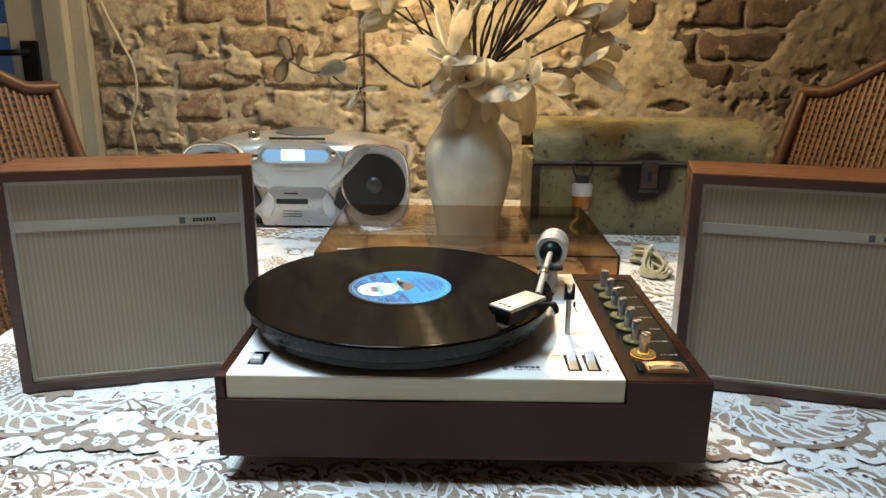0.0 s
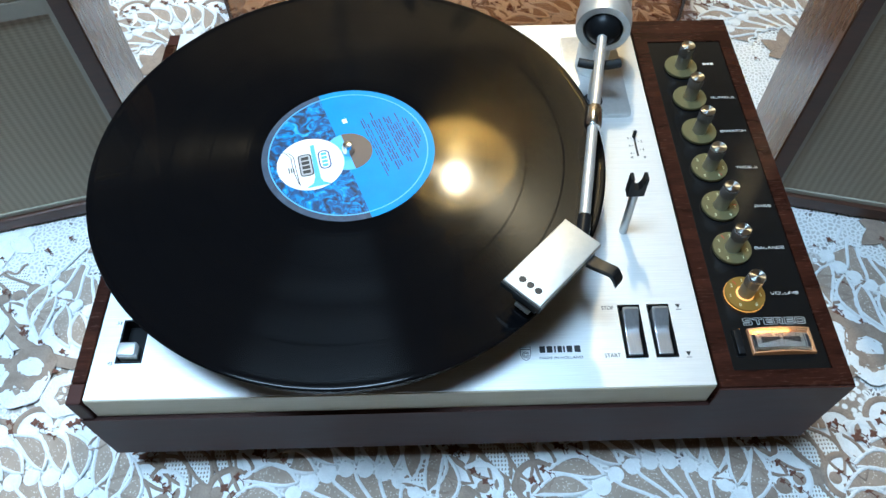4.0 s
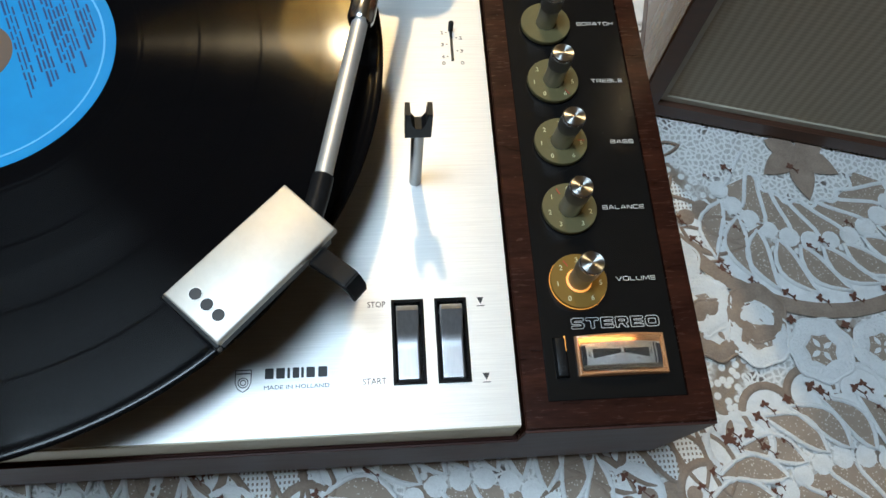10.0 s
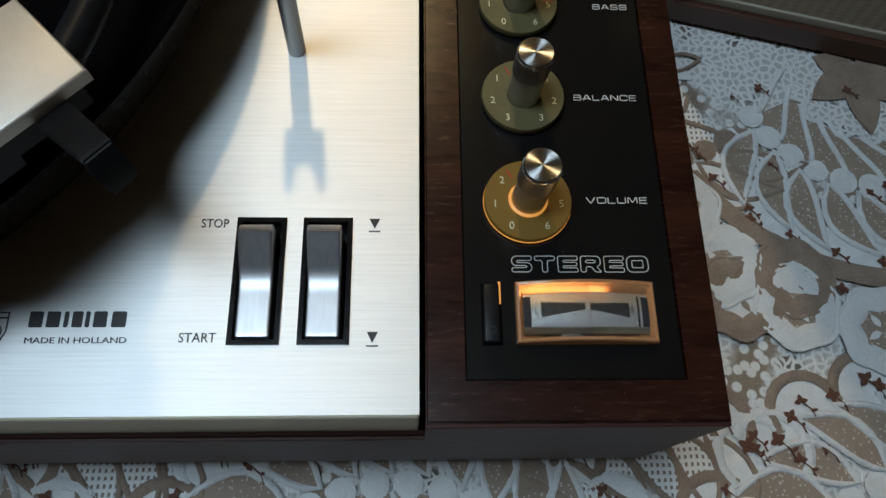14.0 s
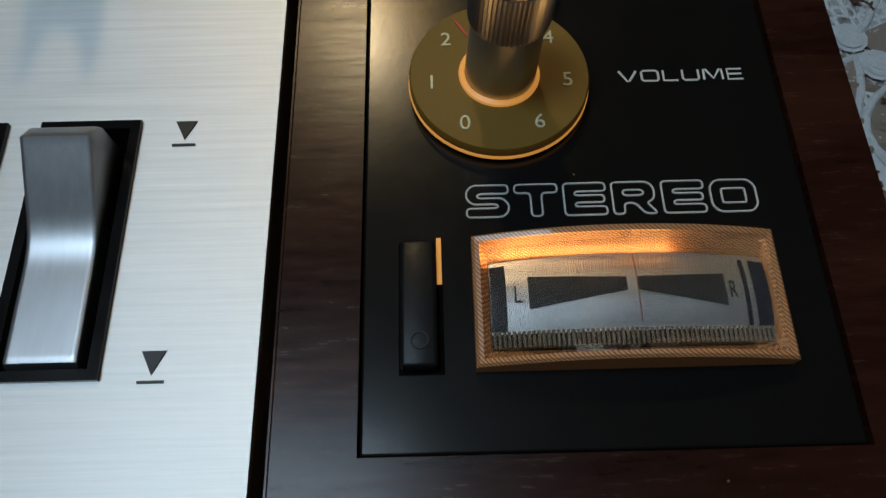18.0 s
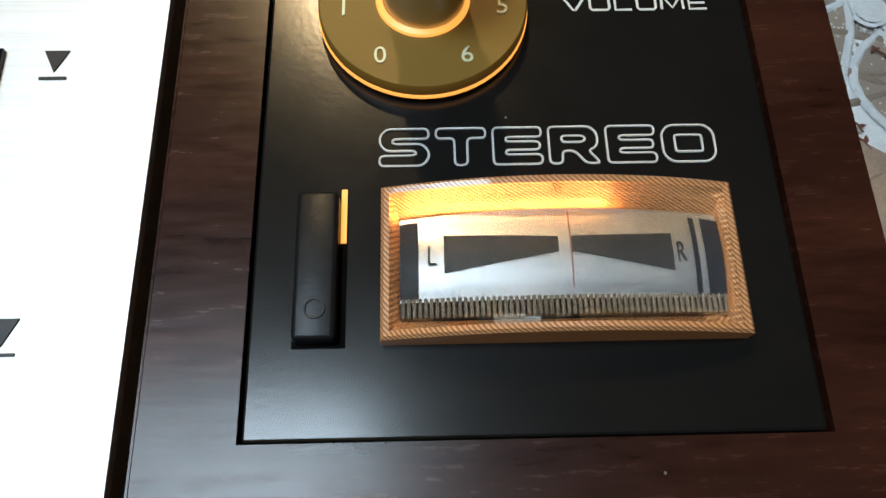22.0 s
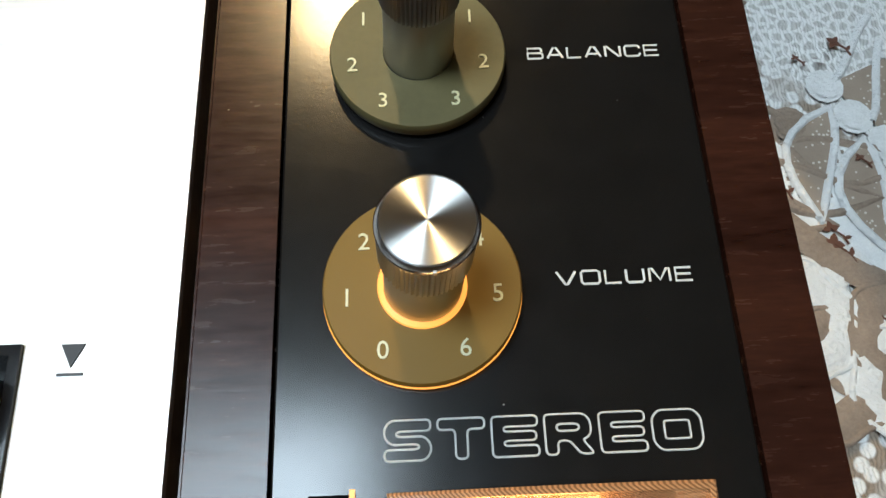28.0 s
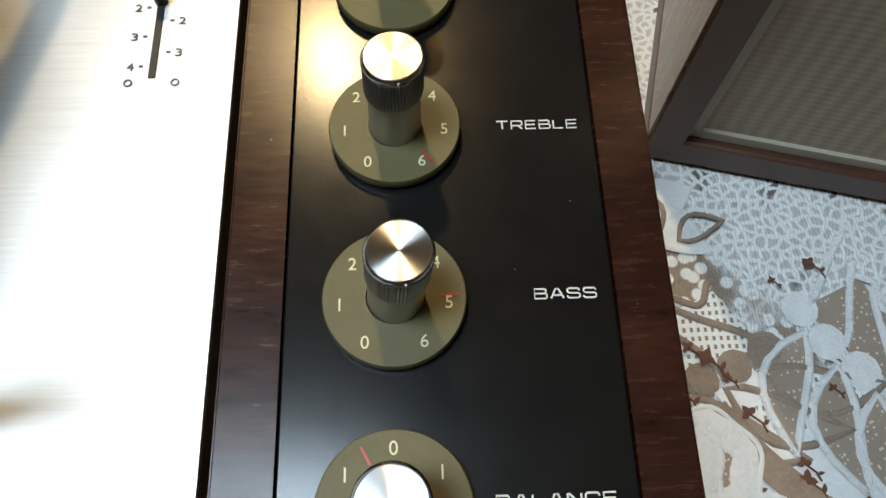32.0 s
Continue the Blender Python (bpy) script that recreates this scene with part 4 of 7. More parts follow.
STROKES = {
    "A": [[(0, 0), (0.62, 1), (0.93, 1), (1.55, 0)], [(0.24, 0.32), (1.31, 0.32)]],
    "B": [[(1.2, 0.53), (0, 0.53), (0, 1), (1.25, 1), (1.4, 0.9), (1.4, 0.64), (1.2, 0.53), (1.5, 0.42), (1.5, 0.1), (1.32, 0), (0, 0), (0, 0.53)]],
    "C": [[(1.5, 0.72), (1.5, 0.86), (1.34, 1), (0.18, 1), (0, 0.86), (0, 0.14), (0.18, 0), (1.34, 0), (1.5, 0.14), (1.5, 0.28)]],
    "E": [[(1.4, 1), (0, 1), (0, 0), (1.42, 0)], [(0, 0.52), (1.32, 0.52)]],
    "H": [[(0, 0), (0, 1)], [(0, 0.52), (1.5, 0.52)], [(1.5, 0), (1.5, 1)]],
    "L": [[(0, 1), (0, 0), (1.35, 0)]],
    "M": [[(0, 0), (0.04, 1), (0.24, 1), (0.9, 0.12), (1.56, 1), (1.76, 1), (1.8, 0)]],
    "N": [[(0, 0), (0, 1), (0.16, 1), (1.34, 0), (1.5, 0), (1.5, 1)]],
    "O": [[(0.8, 0), (1.42, 0), (1.6, 0.16), (1.6, 0.84), (1.42, 1), (0.18, 1), (0, 0.84), (0, 0.16), (0.18, 0), (0.8, 0)]],
    "R": [[(0, 0), (0, 1), (1.3, 1), (1.48, 0.88), (1.48, 0.56), (1.3, 0.42), (0, 0.42)], [(0.85, 0.42), (1.5, 0)]],
    "S": [[(1.46, 0.74), (1.46, 0.88), (1.3, 1), (0.18, 1), (0.02, 0.88), (0.02, 0.64), (0.18, 0.53), (1.32, 0.49), (1.5, 0.38), (1.5, 0.12), (1.32, 0), (0.16, 0), (0, 0.12), (0, 0.26)]],
    "T": [[(0, 1), (1.6, 1)], [(0.8, 1), (0.8, 0)]],
    "U": [[(0, 1), (0, 0.16), (0.18, 0), (1.34, 0), (1.52, 0.16), (1.52, 1)]],
    "V": [[(0, 1), (0.74, 0), (0.92, 0), (1.66, 1)]]}
def printed(word, x0, x1, y, h, z):
    """A word in wide stroked capitals, one flat raised line a stroke."""
    gap, r = 0.5, 0.085 * h
    total = sum(max(q[0] for st in STROKES[c] for q in st) + gap for c in word) - gap
    k, at, bm = (x1 - x0 - 2 * r) / total, 0.0, bmesh.new()
    for c in word:
        for i, st in enumerate(STROKES[c]):
            tube([(x0 + r + (at + px) * k, y + r + py * (h - 2 * r), 0.00002 * i) for px, py in st], r, 6, bm)
        at += max(q[0] for st in STROKES[c] for q in st) + gap
    for v in bm.verts:
        v.co.z = z + v.co.z * 0.3
    part(word.lower() + "_lettering", bm, M["white_ink"], tt)
for body, x0, x1, y in (("VOLUME", 0.2230, 0.2390, 0.6530), ("BALANCE", 0.2222, 0.2396, 0.6838), ("BASS", 0.2301, 0.2401, 0.7144), ("TREBLE", 0.2260, 0.2402, 0.7452), ("SCRATCH", 0.2236, 0.2404, 0.7762), ("RUMBLE", 0.2246, 0.2406, 0.8070)):
    printed(body, x0, x1, y, 0.00190, PZ)
for k in range(3):
    part("label_bar", prism(rect(0.2262 + 0.0026 * k, 0.2282 + 0.0026 * k, 0.8400, 0.8420), PZ, PZ + 0.0002), M["white_ink"], tt)
# wide outlined letters, drawn as a fine raised line
def letter_paths(ch):
    if ch == "S":
        return [[(0, 0), (4.3, 0), (5, 0.7), (5, 1.6), (4.3, 2.35), (1.5, 2.35), (1.2, 2.6), (1.5, 2.9), (5, 2.9), (5, 4), (0.7, 4), (0, 3.3), (0, 2.3), (0.7, 1.6), (3.5, 1.6), (3.8, 1.35), (3.5, 1.1), (0, 1.1)]]
    if ch == "T":
        return [[(1.9, 0), (3.2, 0), (3.2, 2.9), (5.1, 2.9), (5.1, 4), (0, 4), (0, 2.9), (1.9, 2.9)]]
    if ch == "E":
        return [[(0, 0), (5, 0), (5, 1.05), (1.3, 1.05), (1.3, 1.55), (4.8, 1.55), (4.8, 2.45), (1.3, 2.45), (1.3, 2.95), (5, 2.95), (5, 4), (0, 4)]]
    if ch == "R":
        return [[(0, 0), (1.3, 0), (1.3, 1.35), (2.6, 1.35), (3.7, 0), (5.2, 0), (4.0, 1.4), (4.6, 1.6), (5.0, 2.1), (5.0, 3.3), (4.3, 4), (0, 4)], [(1.3, 2.3), (3.5, 2.3), (3.8, 2.65), (3.5, 3.0), (1.3, 3.0)]]
    return [[(0.8, 0), (4.6, 0), (5.4, 0.8), (5.4, 3.2), (4.6, 4), (0.8, 4), (0, 3.2), (0, 0.8)], [(1.4, 1.1), (4.0, 1.1), (4.1, 1.3), (4.1, 2.7), (4.0, 2.9), (1.4, 2.9), (1.3, 2.7), (1.3, 1.3)]]
def outlined(word, x0, x1, y, h, z, r, name):
    total = sum(max(q[0] for q in letter_paths(c)[0]) + 0.75 for c in word) - 0.75
    k, at = (x1 - x0) / total, 0.0
    for c in word:
        bm = bmesh.new()
        for path in letter_paths(c):
            pts = []
            for i, q in enumerate(path):
                a, b = Vector(path[i - 1]), Vector(path[(i + 1) % len(path)])
                q = Vector(q)
                p0, p1 = q + (a - q).normalized() * min(0.5, (a - q).length * 0.48), q + (b - q).normalized() * min(0.5, (b - q).length * 0.48)
                pts += [p0 * (1 - t) ** 2 + q * 2 * t * (1 - t) + p1 * t * t for t in (0, 0.33, 0.67, 1)]
            pts = [(x0 + (at + q.x) * k, y + q.y * h / 4, z) for q in pts]
            tube(pts + pts[:2], r, 5, bm)
        part(name, bm, M["white_ink"], tt, "white outlined letter")
        at += max(q[0] for q in letter_paths(c)[0]) + 0.75
outlined("STEREO", 0.2031, 0.2371, 0.6344, 0.0042, PZ + 0.00005, 0.00013, "stereo_letter")

# tuning-balance meter
MX0, MX1, MY0, MY1 = 0.2034, 0.2370, 0.6162, 0.6312
ZM = 0.8494
def arch(x):
    u = (2 * x - MX0 - MX1) / (MX1 - MX0)
    return DECK + 0.0015 + 0.0023 * (1 - u * u)
def loop(x0, x1, y0, y1, n=20):
    xs = [x0 + (x1 - x0) * k / n for k in range(n + 1)]
    return [(x, y0) for x in xs] + [(x1, y0 + (y1 - y0) * k / 6) for k in range(1, 6)] + [(x, y1) for x in xs[::-1]] + [(x0, y1 - (y1 - y0) * k / 6) for k in range(1, 6)]
def meter_frame():
    """Clear bezel: arched outer wall, thin flat lip, slope down to the scale."""
    bm = bmesh.new()
    o, i1, i2, i3 = loop(MX0, MX1, MY0, MY1), loop(MX0 + 0.0003, MX1 - 0.0003, MY0 + 0.0003, MY1 - 0.0003), loop(MX0 + 0.0008, MX1 - 0.0008, MY0 + 0.0008, MY1 - 0.0008), loop(MX0 + 0.0018, MX1 - 0.0018, MY0 + 0.0020, MY1 - 0.0030)
    rows = [[bm.verts.new((x, y, ZM)) for x, y in o], [bm.verts.new((x, y, arch(x) - 0.0003)) for x, y in o], [bm.verts.new((x, y, arch(x))) for x, y in i1], [bm.verts.new((x, y, arch(x) - 0.0001)) for x, y in i2], [bm.verts.new((x, y, ZM + 0.0003)) for x, y in i3]]
    for lo, hi in zip(rows, rows[1:]):
        for k in range(len(o)):
            j = (k + 1) % len(o)
            bm.faces.new((lo[k], lo[j], hi[j], hi[k]))
    return bm
meter = part("balance_meter", meter_frame(), None, tt, "amber-lit clear meter frame")
fm, nt, p = nodes_of("amber_lit_plastic")
tc = coords(nt)
wv = node(nt, "ShaderNodeTexWave", Scale=1150, Distortion=0.2)
wv.wave_type, wv.bands_direction = "BANDS", "DIAGONAL"
nt.links.new(tc, wv.inputs["Vector"])
nt.links.new(ramp(nt, wv.outputs["Fac"], [(0.25, (0.20, 0.085, 0.032)), (0.7, (0.58, 0.30, 0.14))]), p.inputs["Base Color"])
p.inputs["Roughness"].default_value = 0.3
p.inputs["Coat Weight"].default_value = 0.5
p.inputs["Emission Color"].default_value = (1.0, 0.42, 0.12, 1)
p.inputs["Emission Strength"].default_value = 0.05
bump(nt, p, wv.outputs["Fac"], 0.35, 0.0002)
meter.data.materials.append(fm)
PL = (MX0 + 0.0018, MX1 - 0.0018, MY0 + 0.0036, MY1 - 0.0032)
def plate_z(x, y):
    u = (2 * x - PL[0] - PL[1]) / (PL[1] - PL[0])
    v = min(max((y - PL[2]) / (PL[3] - PL[2]), 0.0), 1.0)
    return ZM + 0.0004 + 0.0012 * math.sin(math.pi * (0.15 + 0.7 * v)) + 0.0005 * (1 - u * u)
def meter_plate(u, v):
    x = PL[0] + (PL[1] - PL[0]) * u
    y = PL[2] + (PL[3] - PL[2]) * v + 0.0007 * v * (1 - (2 * u - 1) ** 2)
    return (x, y, plate_z(x, y))
M["scale"] = brushed("silver_scale", (0.68, 0.68, 0.68), (0.60, 0.60, 0.60), 0.34, (1, 0.05, 1), 300, 1.0, 0.0)
part("scale_plate", sheet(meter_plate, 16, 14), M["scale"], meter, "silver scale plate", smooth="all")
def on_plate(name, quad, mat, lift=0.00012, label=""):
    (xa, ya0, ya1), (xb, yb0, yb1) = quad
    def at(u, v):
        x, lo, hi = xa + (xb - xa) * u, ya0 + (yb0 - ya0) * u, ya1 + (yb1 - ya1) * u
        y = lo + (hi - lo) * v
        return (x, y, plate_z(x, y) + lift)
    part(name, sheet(at, 8, 8), mat, meter, label)
on_plate("scale_wedge", ((0.2093, 0.6223, 0.6261), (0.2199, 0.6241, 0.6257)), M["ink"])
on_plate("scale_wedge", ((0.2211, 0.6241, 0.6257), (0.2305, 0.6222, 0.6259)), M["ink"])
M["needle"] = plain("faded_red_needle", (0.30, 0.135, 0.10), 0.4)
on_plate("needle", ((0.22090, 0.6207, 0.6282), (0.22106, 0.6207, 0.6282)), M["needle"], 0.0004, "thin faded red needle")
for ch, x in (("L", 0.2078), ("R", 0.2309)):
    lettering("scale_letter", ch, x, x + 0.0008, 0.6231, 0.0019, plate_z(x, 0.624) + 0.00012, M["ink"], meter)
M["blue_block"] = surface("dark_blue_grey_block", (0.012, 0.013, 0.018), (0.024, 0.026, 0.034), 0.45, 0, 80, spec=0.2)
on_plate("scale_stop", ((PL[0], 0.6200, 0.6274), (PL[0] + 0.0017, 0.6200, 0.6276)), M["blue_block"], 0.0003, "dark stop at the scale's end")
on_plate("scale_stop", ((0.2324, 0.6200, 0.6276), (0.2329, 0.6200, 0.6275)), M["blue_block"], 0.0003, "dark stop at the scale's end")
on_plate("scale_stop", ((0.2335, 0.6200, 0.6275), (PL[1], 0.6200, 0.6272)), M["blue_block"], 0.0003, "dark stop at the scale's end")
M["clear"] = clear("clear_plastic", (0.97, 0.95, 0.92), 0.02, 1.15)
M["rib"] = plain("clear_rib", (0.15, 0.13, 0.10), 0.2, 0, 0.6)
part("rib_bed", box(PL[0], PL[1], MY0 + 0.0021, MY0 + 0.0036, ZM + 0.0002, ZM + 0.0008), M["black"], meter)
for k in range(58):
    x = PL[0] + 0.0003 + (PL[1] - PL[0] - 0.0006) * k / 57
    part("rib", box(x - 0.00017, x + 0.00017, MY0 + 0.0021, MY0 + 0.0039, ZM + 0.0006, ZM + 0.0014 + 0.0004 * math.sin(math.pi * k / 57), 0.00008), M["rib"], meter)
lamp("meter_lamp", "AREA", (MX0 + 0.0118, MY1 - 0.0037, ZM + 0.0017), 0.011, (1.0, 0.50, 0.14), 0.020, (MX0 + 0.0118, MY1, ZM + 0.0012), 0.0008)
def cover(u, v):
    x = MX0 + 0.0006 + (MX1 - MX0 - 0.0012) * u
    y = MY0 + 0.0006 + (MY1 - MY0 - 0.0012) * v
    return (x, y, arch(x) - 0.00025)
cv = sheet(cover, 24, 8)
r = bmesh.ops.solidify(cv, geom=cv.faces[:], thickness=0.0003)
part("window", cv, M["clear"], meter, "clear domed window", smooth="all").visible_shadow = False

# small slide switch beside the meter
ss = part("slide_switch", box(0.1952, 0.2001, 0.6160, 0.6313, 0.8470, DECK - 0.00052), plain("slot_black", (0.002, 0.002, 0.002), 0.8, spec=0.05), tt, "black switch slot")
part("switch_cap", box(0.19545, 0.1994, 0.6163, 0.6309, 0.8474, DECK + 0.0016, 0.0005, 3), M["black"], ss, "black slide switch", smooth=True)
part("switch_ring", ring([(0.1975 + 0.0010 * math.cos(k * 0.393), 0.6192 + 0.0010 * math.sin(k * 0.393)) for k in range(16)], [(0.1975 + 0.0008 * math.cos(k * 0.393), 0.6192 + 0.0008 * math.sin(k * 0.393)) for k in range(16)], DECK + 0.0015, DECK + 0.0018), M["rubber"], ss)
part("switch_light", box(0.19945, 0.2000, 0.6262, 0.6318, 0.8474, DECK - 0.0003), M["amber"], ss, "amber light in the slot")

# ---- loudspeakers ----
gm, nt, p = nodes_of("ribbed_grille_cloth")
v = coords(nt)
wa = node(nt, "ShaderNodeTexWave", Scale=62, Distortion=0.12)
wa.bands_direction = "X"
wb = node(nt, "ShaderNodeTexWave", Scale=150, Distortion=0.2)
wb.bands_direction = "Z"
for w in (wa, wb):
    nt.links.new(v, w.inputs["Vector"])
f = math_node(nt, "ADD", math_node(nt, "MULTIPLY", wa.outputs["Fac"], 0.6), math_node(nt, "MULTIPLY", wb.outputs["Fac"], 0.4))
nt.links.new(ramp(nt, f, [(0.1, (0.28, 0.22, 0.145)), (0.9, (0.385, 0.31, 0.21))]), p.inputs["Base Color"])
p.inputs["Roughness"].default_value = 0.7
p.inputs["Sheen Weight"].default_value = 0.2
bump(nt, p, f, 0.25, 0.0006)
M["grille"] = gm
M["strip"] = surface("pale_strip", (0.38, 0.335, 0.26), (0.43, 0.385, 0.30), 0.5, 0, 40)
def speaker(at, rz, w, h, d, label):
    sp = tagged(empty("loudspeaker", at, rz), label, "speaker", "pair of loudspeakers")
    t = 0.011
    part("top_board", box(0, w, 0, d, h - t, h, 0.0012), M["teak"], sp, "lighter brown top board", local=True)
    part("bottom_board", box(0, w, 0, d, 0, t, 0.0012), M["frame_wood"], sp, local=True)
    part("side_board", box(0, t, 0.0002, d, t, h - t, 0.0008), M["teak_z"], sp, local=True)
    part("side_board", box(w - t, w, 0.0002, d, t, h - t, 0.0008), M["teak_z"], sp, local=True)
    part("back_board", box(t, w - t, d - 0.008, d - 0.002, t, h - t), M["frame_wood"], sp, local=True)
    def up(bm):
        bm.transform(Matrix(((1, 0, 0, 0), (0, 0, 1, 0), (0, 1, 0, 0), (0, 0, 0, 1))))
        return bm
    e = 0.004
    part("front_edge", up(ring(rect(0.001, w - 0.001, 0.001, h - 0.001), rect(t, w - t, t, h - t), -0.0006, 0.0004)), M["frame_wood"], sp, "dark front edge", local=True)
    part("grille_frame", up(ring(rect(t + 0.0003, w - t - 0.0003, t + 0.0003, h - t - 0.0003), rect(t + e, w - t - e, t + e, h - t - e), 0.003, 0.009)), M["strip"], sp, "pale grille frame", local=True)
    z1, z2 = h * 0.733, h * 0.783
    part("grille_cloth", box(t + e, w - t - e, 0.0045, 0.010, t + e, z1), M["grille"], sp, "grey-beige ribbed grille cloth", local=True)
    part("grille_cloth", box(t + e, w - t - e, 0.0045, 0.010, z2, h - t - e), M["grille"], sp, "grey-beige ribbed grille cloth", local=True)
    part("name_strip", box(t + e, w - t - e, 0.0035, 0.010, z1 + 0.0003, z2 - 0.0003, 0.0005), M["strip"], sp, "pale plain strip", local=True)
    zc = (z1 + z2) / 2
    for k in range(7):
        part("brand_bar", box(w * 0.745 + 0.0034 * k, w * 0.745 + 0.0034 * k + 0.0026, 0.0032, 0.0036, zc - 0.002, zc + 0.002), M["ink"], sp, local=True)
    part("emblem", box(w * 0.69, w * 0.69 + 0.006, 0.0032, 0.0036, zc - 0.0035, zc + 0.0035, 0.0001), M["faint_ink"], sp, local=True)
    return sp
speaker((-0.418, 0.7505, T + 0.0015), 14.6, 0.250, 0.2385, 0.09, "teak loudspeaker with grey ribbed grille, standing on the lace cloth")
speaker((0.283, 0.7945, T + 0.0015), -14.0, 0.250, 0.2385, 0.09, "teak loudspeaker with grey ribbed grille, reddish top board")

# ---- smoked dust cover lying behind the player ----
sm, nt, p = nodes_of("smoked_acrylic")
nt.nodes.remove(p)
tint = nt.nodes.new("ShaderNodeBsdfTransparent")
nt.links.new(ramp(nt, noise_tex(nt, coords(nt), 14, 4), [(0.3, (0.77, 0.64, 0.51)), (0.7, (0.83, 0.71, 0.58))]), tint.inputs["Color"])
gloss = nt.nodes.new("ShaderNodeBsdfGlossy")
nt.links.new(math_node(nt, "MULTIPLY", noise_tex(nt, coords(nt), 40, 4), 0.14), gloss.inputs["Roughness"])
fres = node(nt, "ShaderNodeLayerWeight", Blend=0.5)
sheen = math_node(nt, "ADD", math_node(nt, "MULTIPLY", math_node(nt, "POWER", fres.outputs["Facing"], 5.0), 0.9), 0.035)
both = nt.nodes.new("ShaderNodeMixShader")
nt.links.new(sheen, both.inputs[0])
nt.links.new(tint.outputs[0], both.inputs[1])
nt.links.new(gloss.outputs[0], both.inputs[2])
nt.links.new(both.outputs[0], nt.nodes["Material Output"].inputs["Surface"])
M["smoke"] = sm
LX0, LX1, LY0, LY1, LZ = -0.150, 0.266, 1.003, 1.315, 0.8395
lid = tagged(empty("dust_cover", (0.058, 1.16, T)), "smoked brown acrylic dust cover lying on the table", "dust cover")
def pane(name, *a):
    return part(name, box(*a), M["smoke"], lid)
pane("cover_top", LX0, LX1, LY0, LY1, LZ - 0.003, LZ, 0.0012)
pane("cover_front", LX0, LX1, LY0, LY0 + 0.003, T + 0.001, LZ - 0.0031)
pane("cover_back", LX0, LX1, LY1 - 0.003, LY1, T + 0.001, T + 0.034)
pane("cover_side", LX0, LX0 + 0.003, LY0 + 0.0031, LY1 - 0.0031, T + 0.001, LZ - 0.0031)
pane("cover_side", LX1 - 0.003, LX1, LY0 + 0.0031, LY1 - 0.0031, T + 0.001, LZ - 0.0031)
M["smoke_edge"] = plain("dark_acrylic_edge", (0.045, 0.022, 0.010), 0.12, 0, 0.5)
for name, *a in (("cover_edge", LX0 - 0.0003, LX1 + 0.0003, LY0 - 0.0004, LY0 + 0.0016, LZ - 0.0024, LZ - 0.0004), ("cover_edge", LX0 - 0.0004, LX0 + 0.0016, LY0 + 0.002, LY1, LZ - 0.0024, LZ - 0.0004), ("cover_edge", LX1 - 0.0016, LX1 + 0.0004, LY0 + 0.002, LY1, LZ - 0.0024, LZ - 0.0004), ("cover_corner", LX1 - 0.0020, LX1 + 0.0005, LY0 - 0.0005, LY0 + 0.0020, T + 0.001, LZ - 0.0030), ("cover_corner", LX0 - 0.0005, LX0 + 0.0020, LY0 - 0.0005, LY0 + 0.0020, T + 0.001, LZ - 0.0030)):
    part(name, box(*a), M["smoke_edge"], lid, "dark polished edge of the acrylic")
for k in range(7):
    part("brand_bar", prism(rect(-0.121 + 0.0042 * k, -0.121 + 0.0042 * k + 0.0033, 1.020, 1.024), LZ, LZ + 0.0002), M["white_ink"], lid)

# ---- lace tablecloth ----
cm, nt, p = nodes_of("lace_net_ground")
tc = nt.nodes.new("ShaderNodeTexCoord")
P = tc.outputs["Object"]
def cells(vec, scale, feature="F1", rand=1.0):
    n = node(nt, "ShaderNodeTexVoronoi", Scale=scale, Randomness=rand)
    n.feature, n.voronoi_dimensions = feature, "2D"
    nt.links.new(vec, n.inputs["Vector"])
    return n
WHITE = (0.82, 0.81, 0.79)
warp = node(nt, "ShaderNodeTexNoise", Scale=160, Detail=2)
nt.links.new(P, warp.inputs["Vector"])
bent = nt.nodes.new("ShaderNodeMixRGB")
bent.inputs["Fac"].default_value = 0.004
nt.links.new(P, bent.inputs["Color1"])
nt.links.new(warp.outputs["Color"], bent.inputs["Color2"])
net = cells(bent.outputs["Color"], 300, "DISTANCE_TO_EDGE")
hole = math_node(nt, "MULTIPLY", math_node(nt, "SUBTRACT", net.outputs["Distance"], 0.13), 7.0, True)
blot = noise_tex(nt, P, 11, 2, 0.45, 0.3)
knit = node(nt, "ShaderNodeTexWave", Scale=260, Distortion=9.0, Detail=2)
nt.links.new(P, knit.inputs["Vector"])
col = mix(nt, math_node(nt, "MULTIPLY", hole, 0.75), WHITE, (0.46, 0.44, 0.41))
cl = math_node(nt, "MULTIPLY", math_node(nt, "SUBTRACT", noise_tex(nt, P, 75, 2, 0.5), 0.60), 14.0, True)
col = mix(nt, math_node(nt, "MULTIPLY", cl, math_node(nt, "MULTIPLY", hole, 0.9)), col, (0.10, 0.075, 0.06))
coarse = cells(P, 190, "F1")
dots = math_node(nt, "MULTIPLY", math_node(nt, "SUBTRACT", 0.42, coarse.outputs["Distance"]), 9.0, True)
meshy = mix(nt, dots, (0.30, 0.235, 0.18), WHITE)
col = mix(nt, math_node(nt, "MULTIPLY", math_node(nt, "SUBTRACT", blot, 0.54), 26.0, True), col, meshy)
thread = noise_tex(nt, P, 1100, 2, 0.6)
col = mix(nt, 0.25, col, ramp(nt, thread, [(0.3, grey(0.3)), (0.7, grey(0.75))]), "SOFT_LIGHT")
nt.links.new(col, p.inputs["Base Color"])
p.inputs["Roughness"].default_value = 0.85
bump(nt, p, math_node(nt, "SUBTRACT", math_node(nt, "ADD", math_node(nt, "MULTIPLY", thread, 0.4), knit.outputs["Fac"]), hole), 0.5, 0.0007)
M["cloth"] = cm
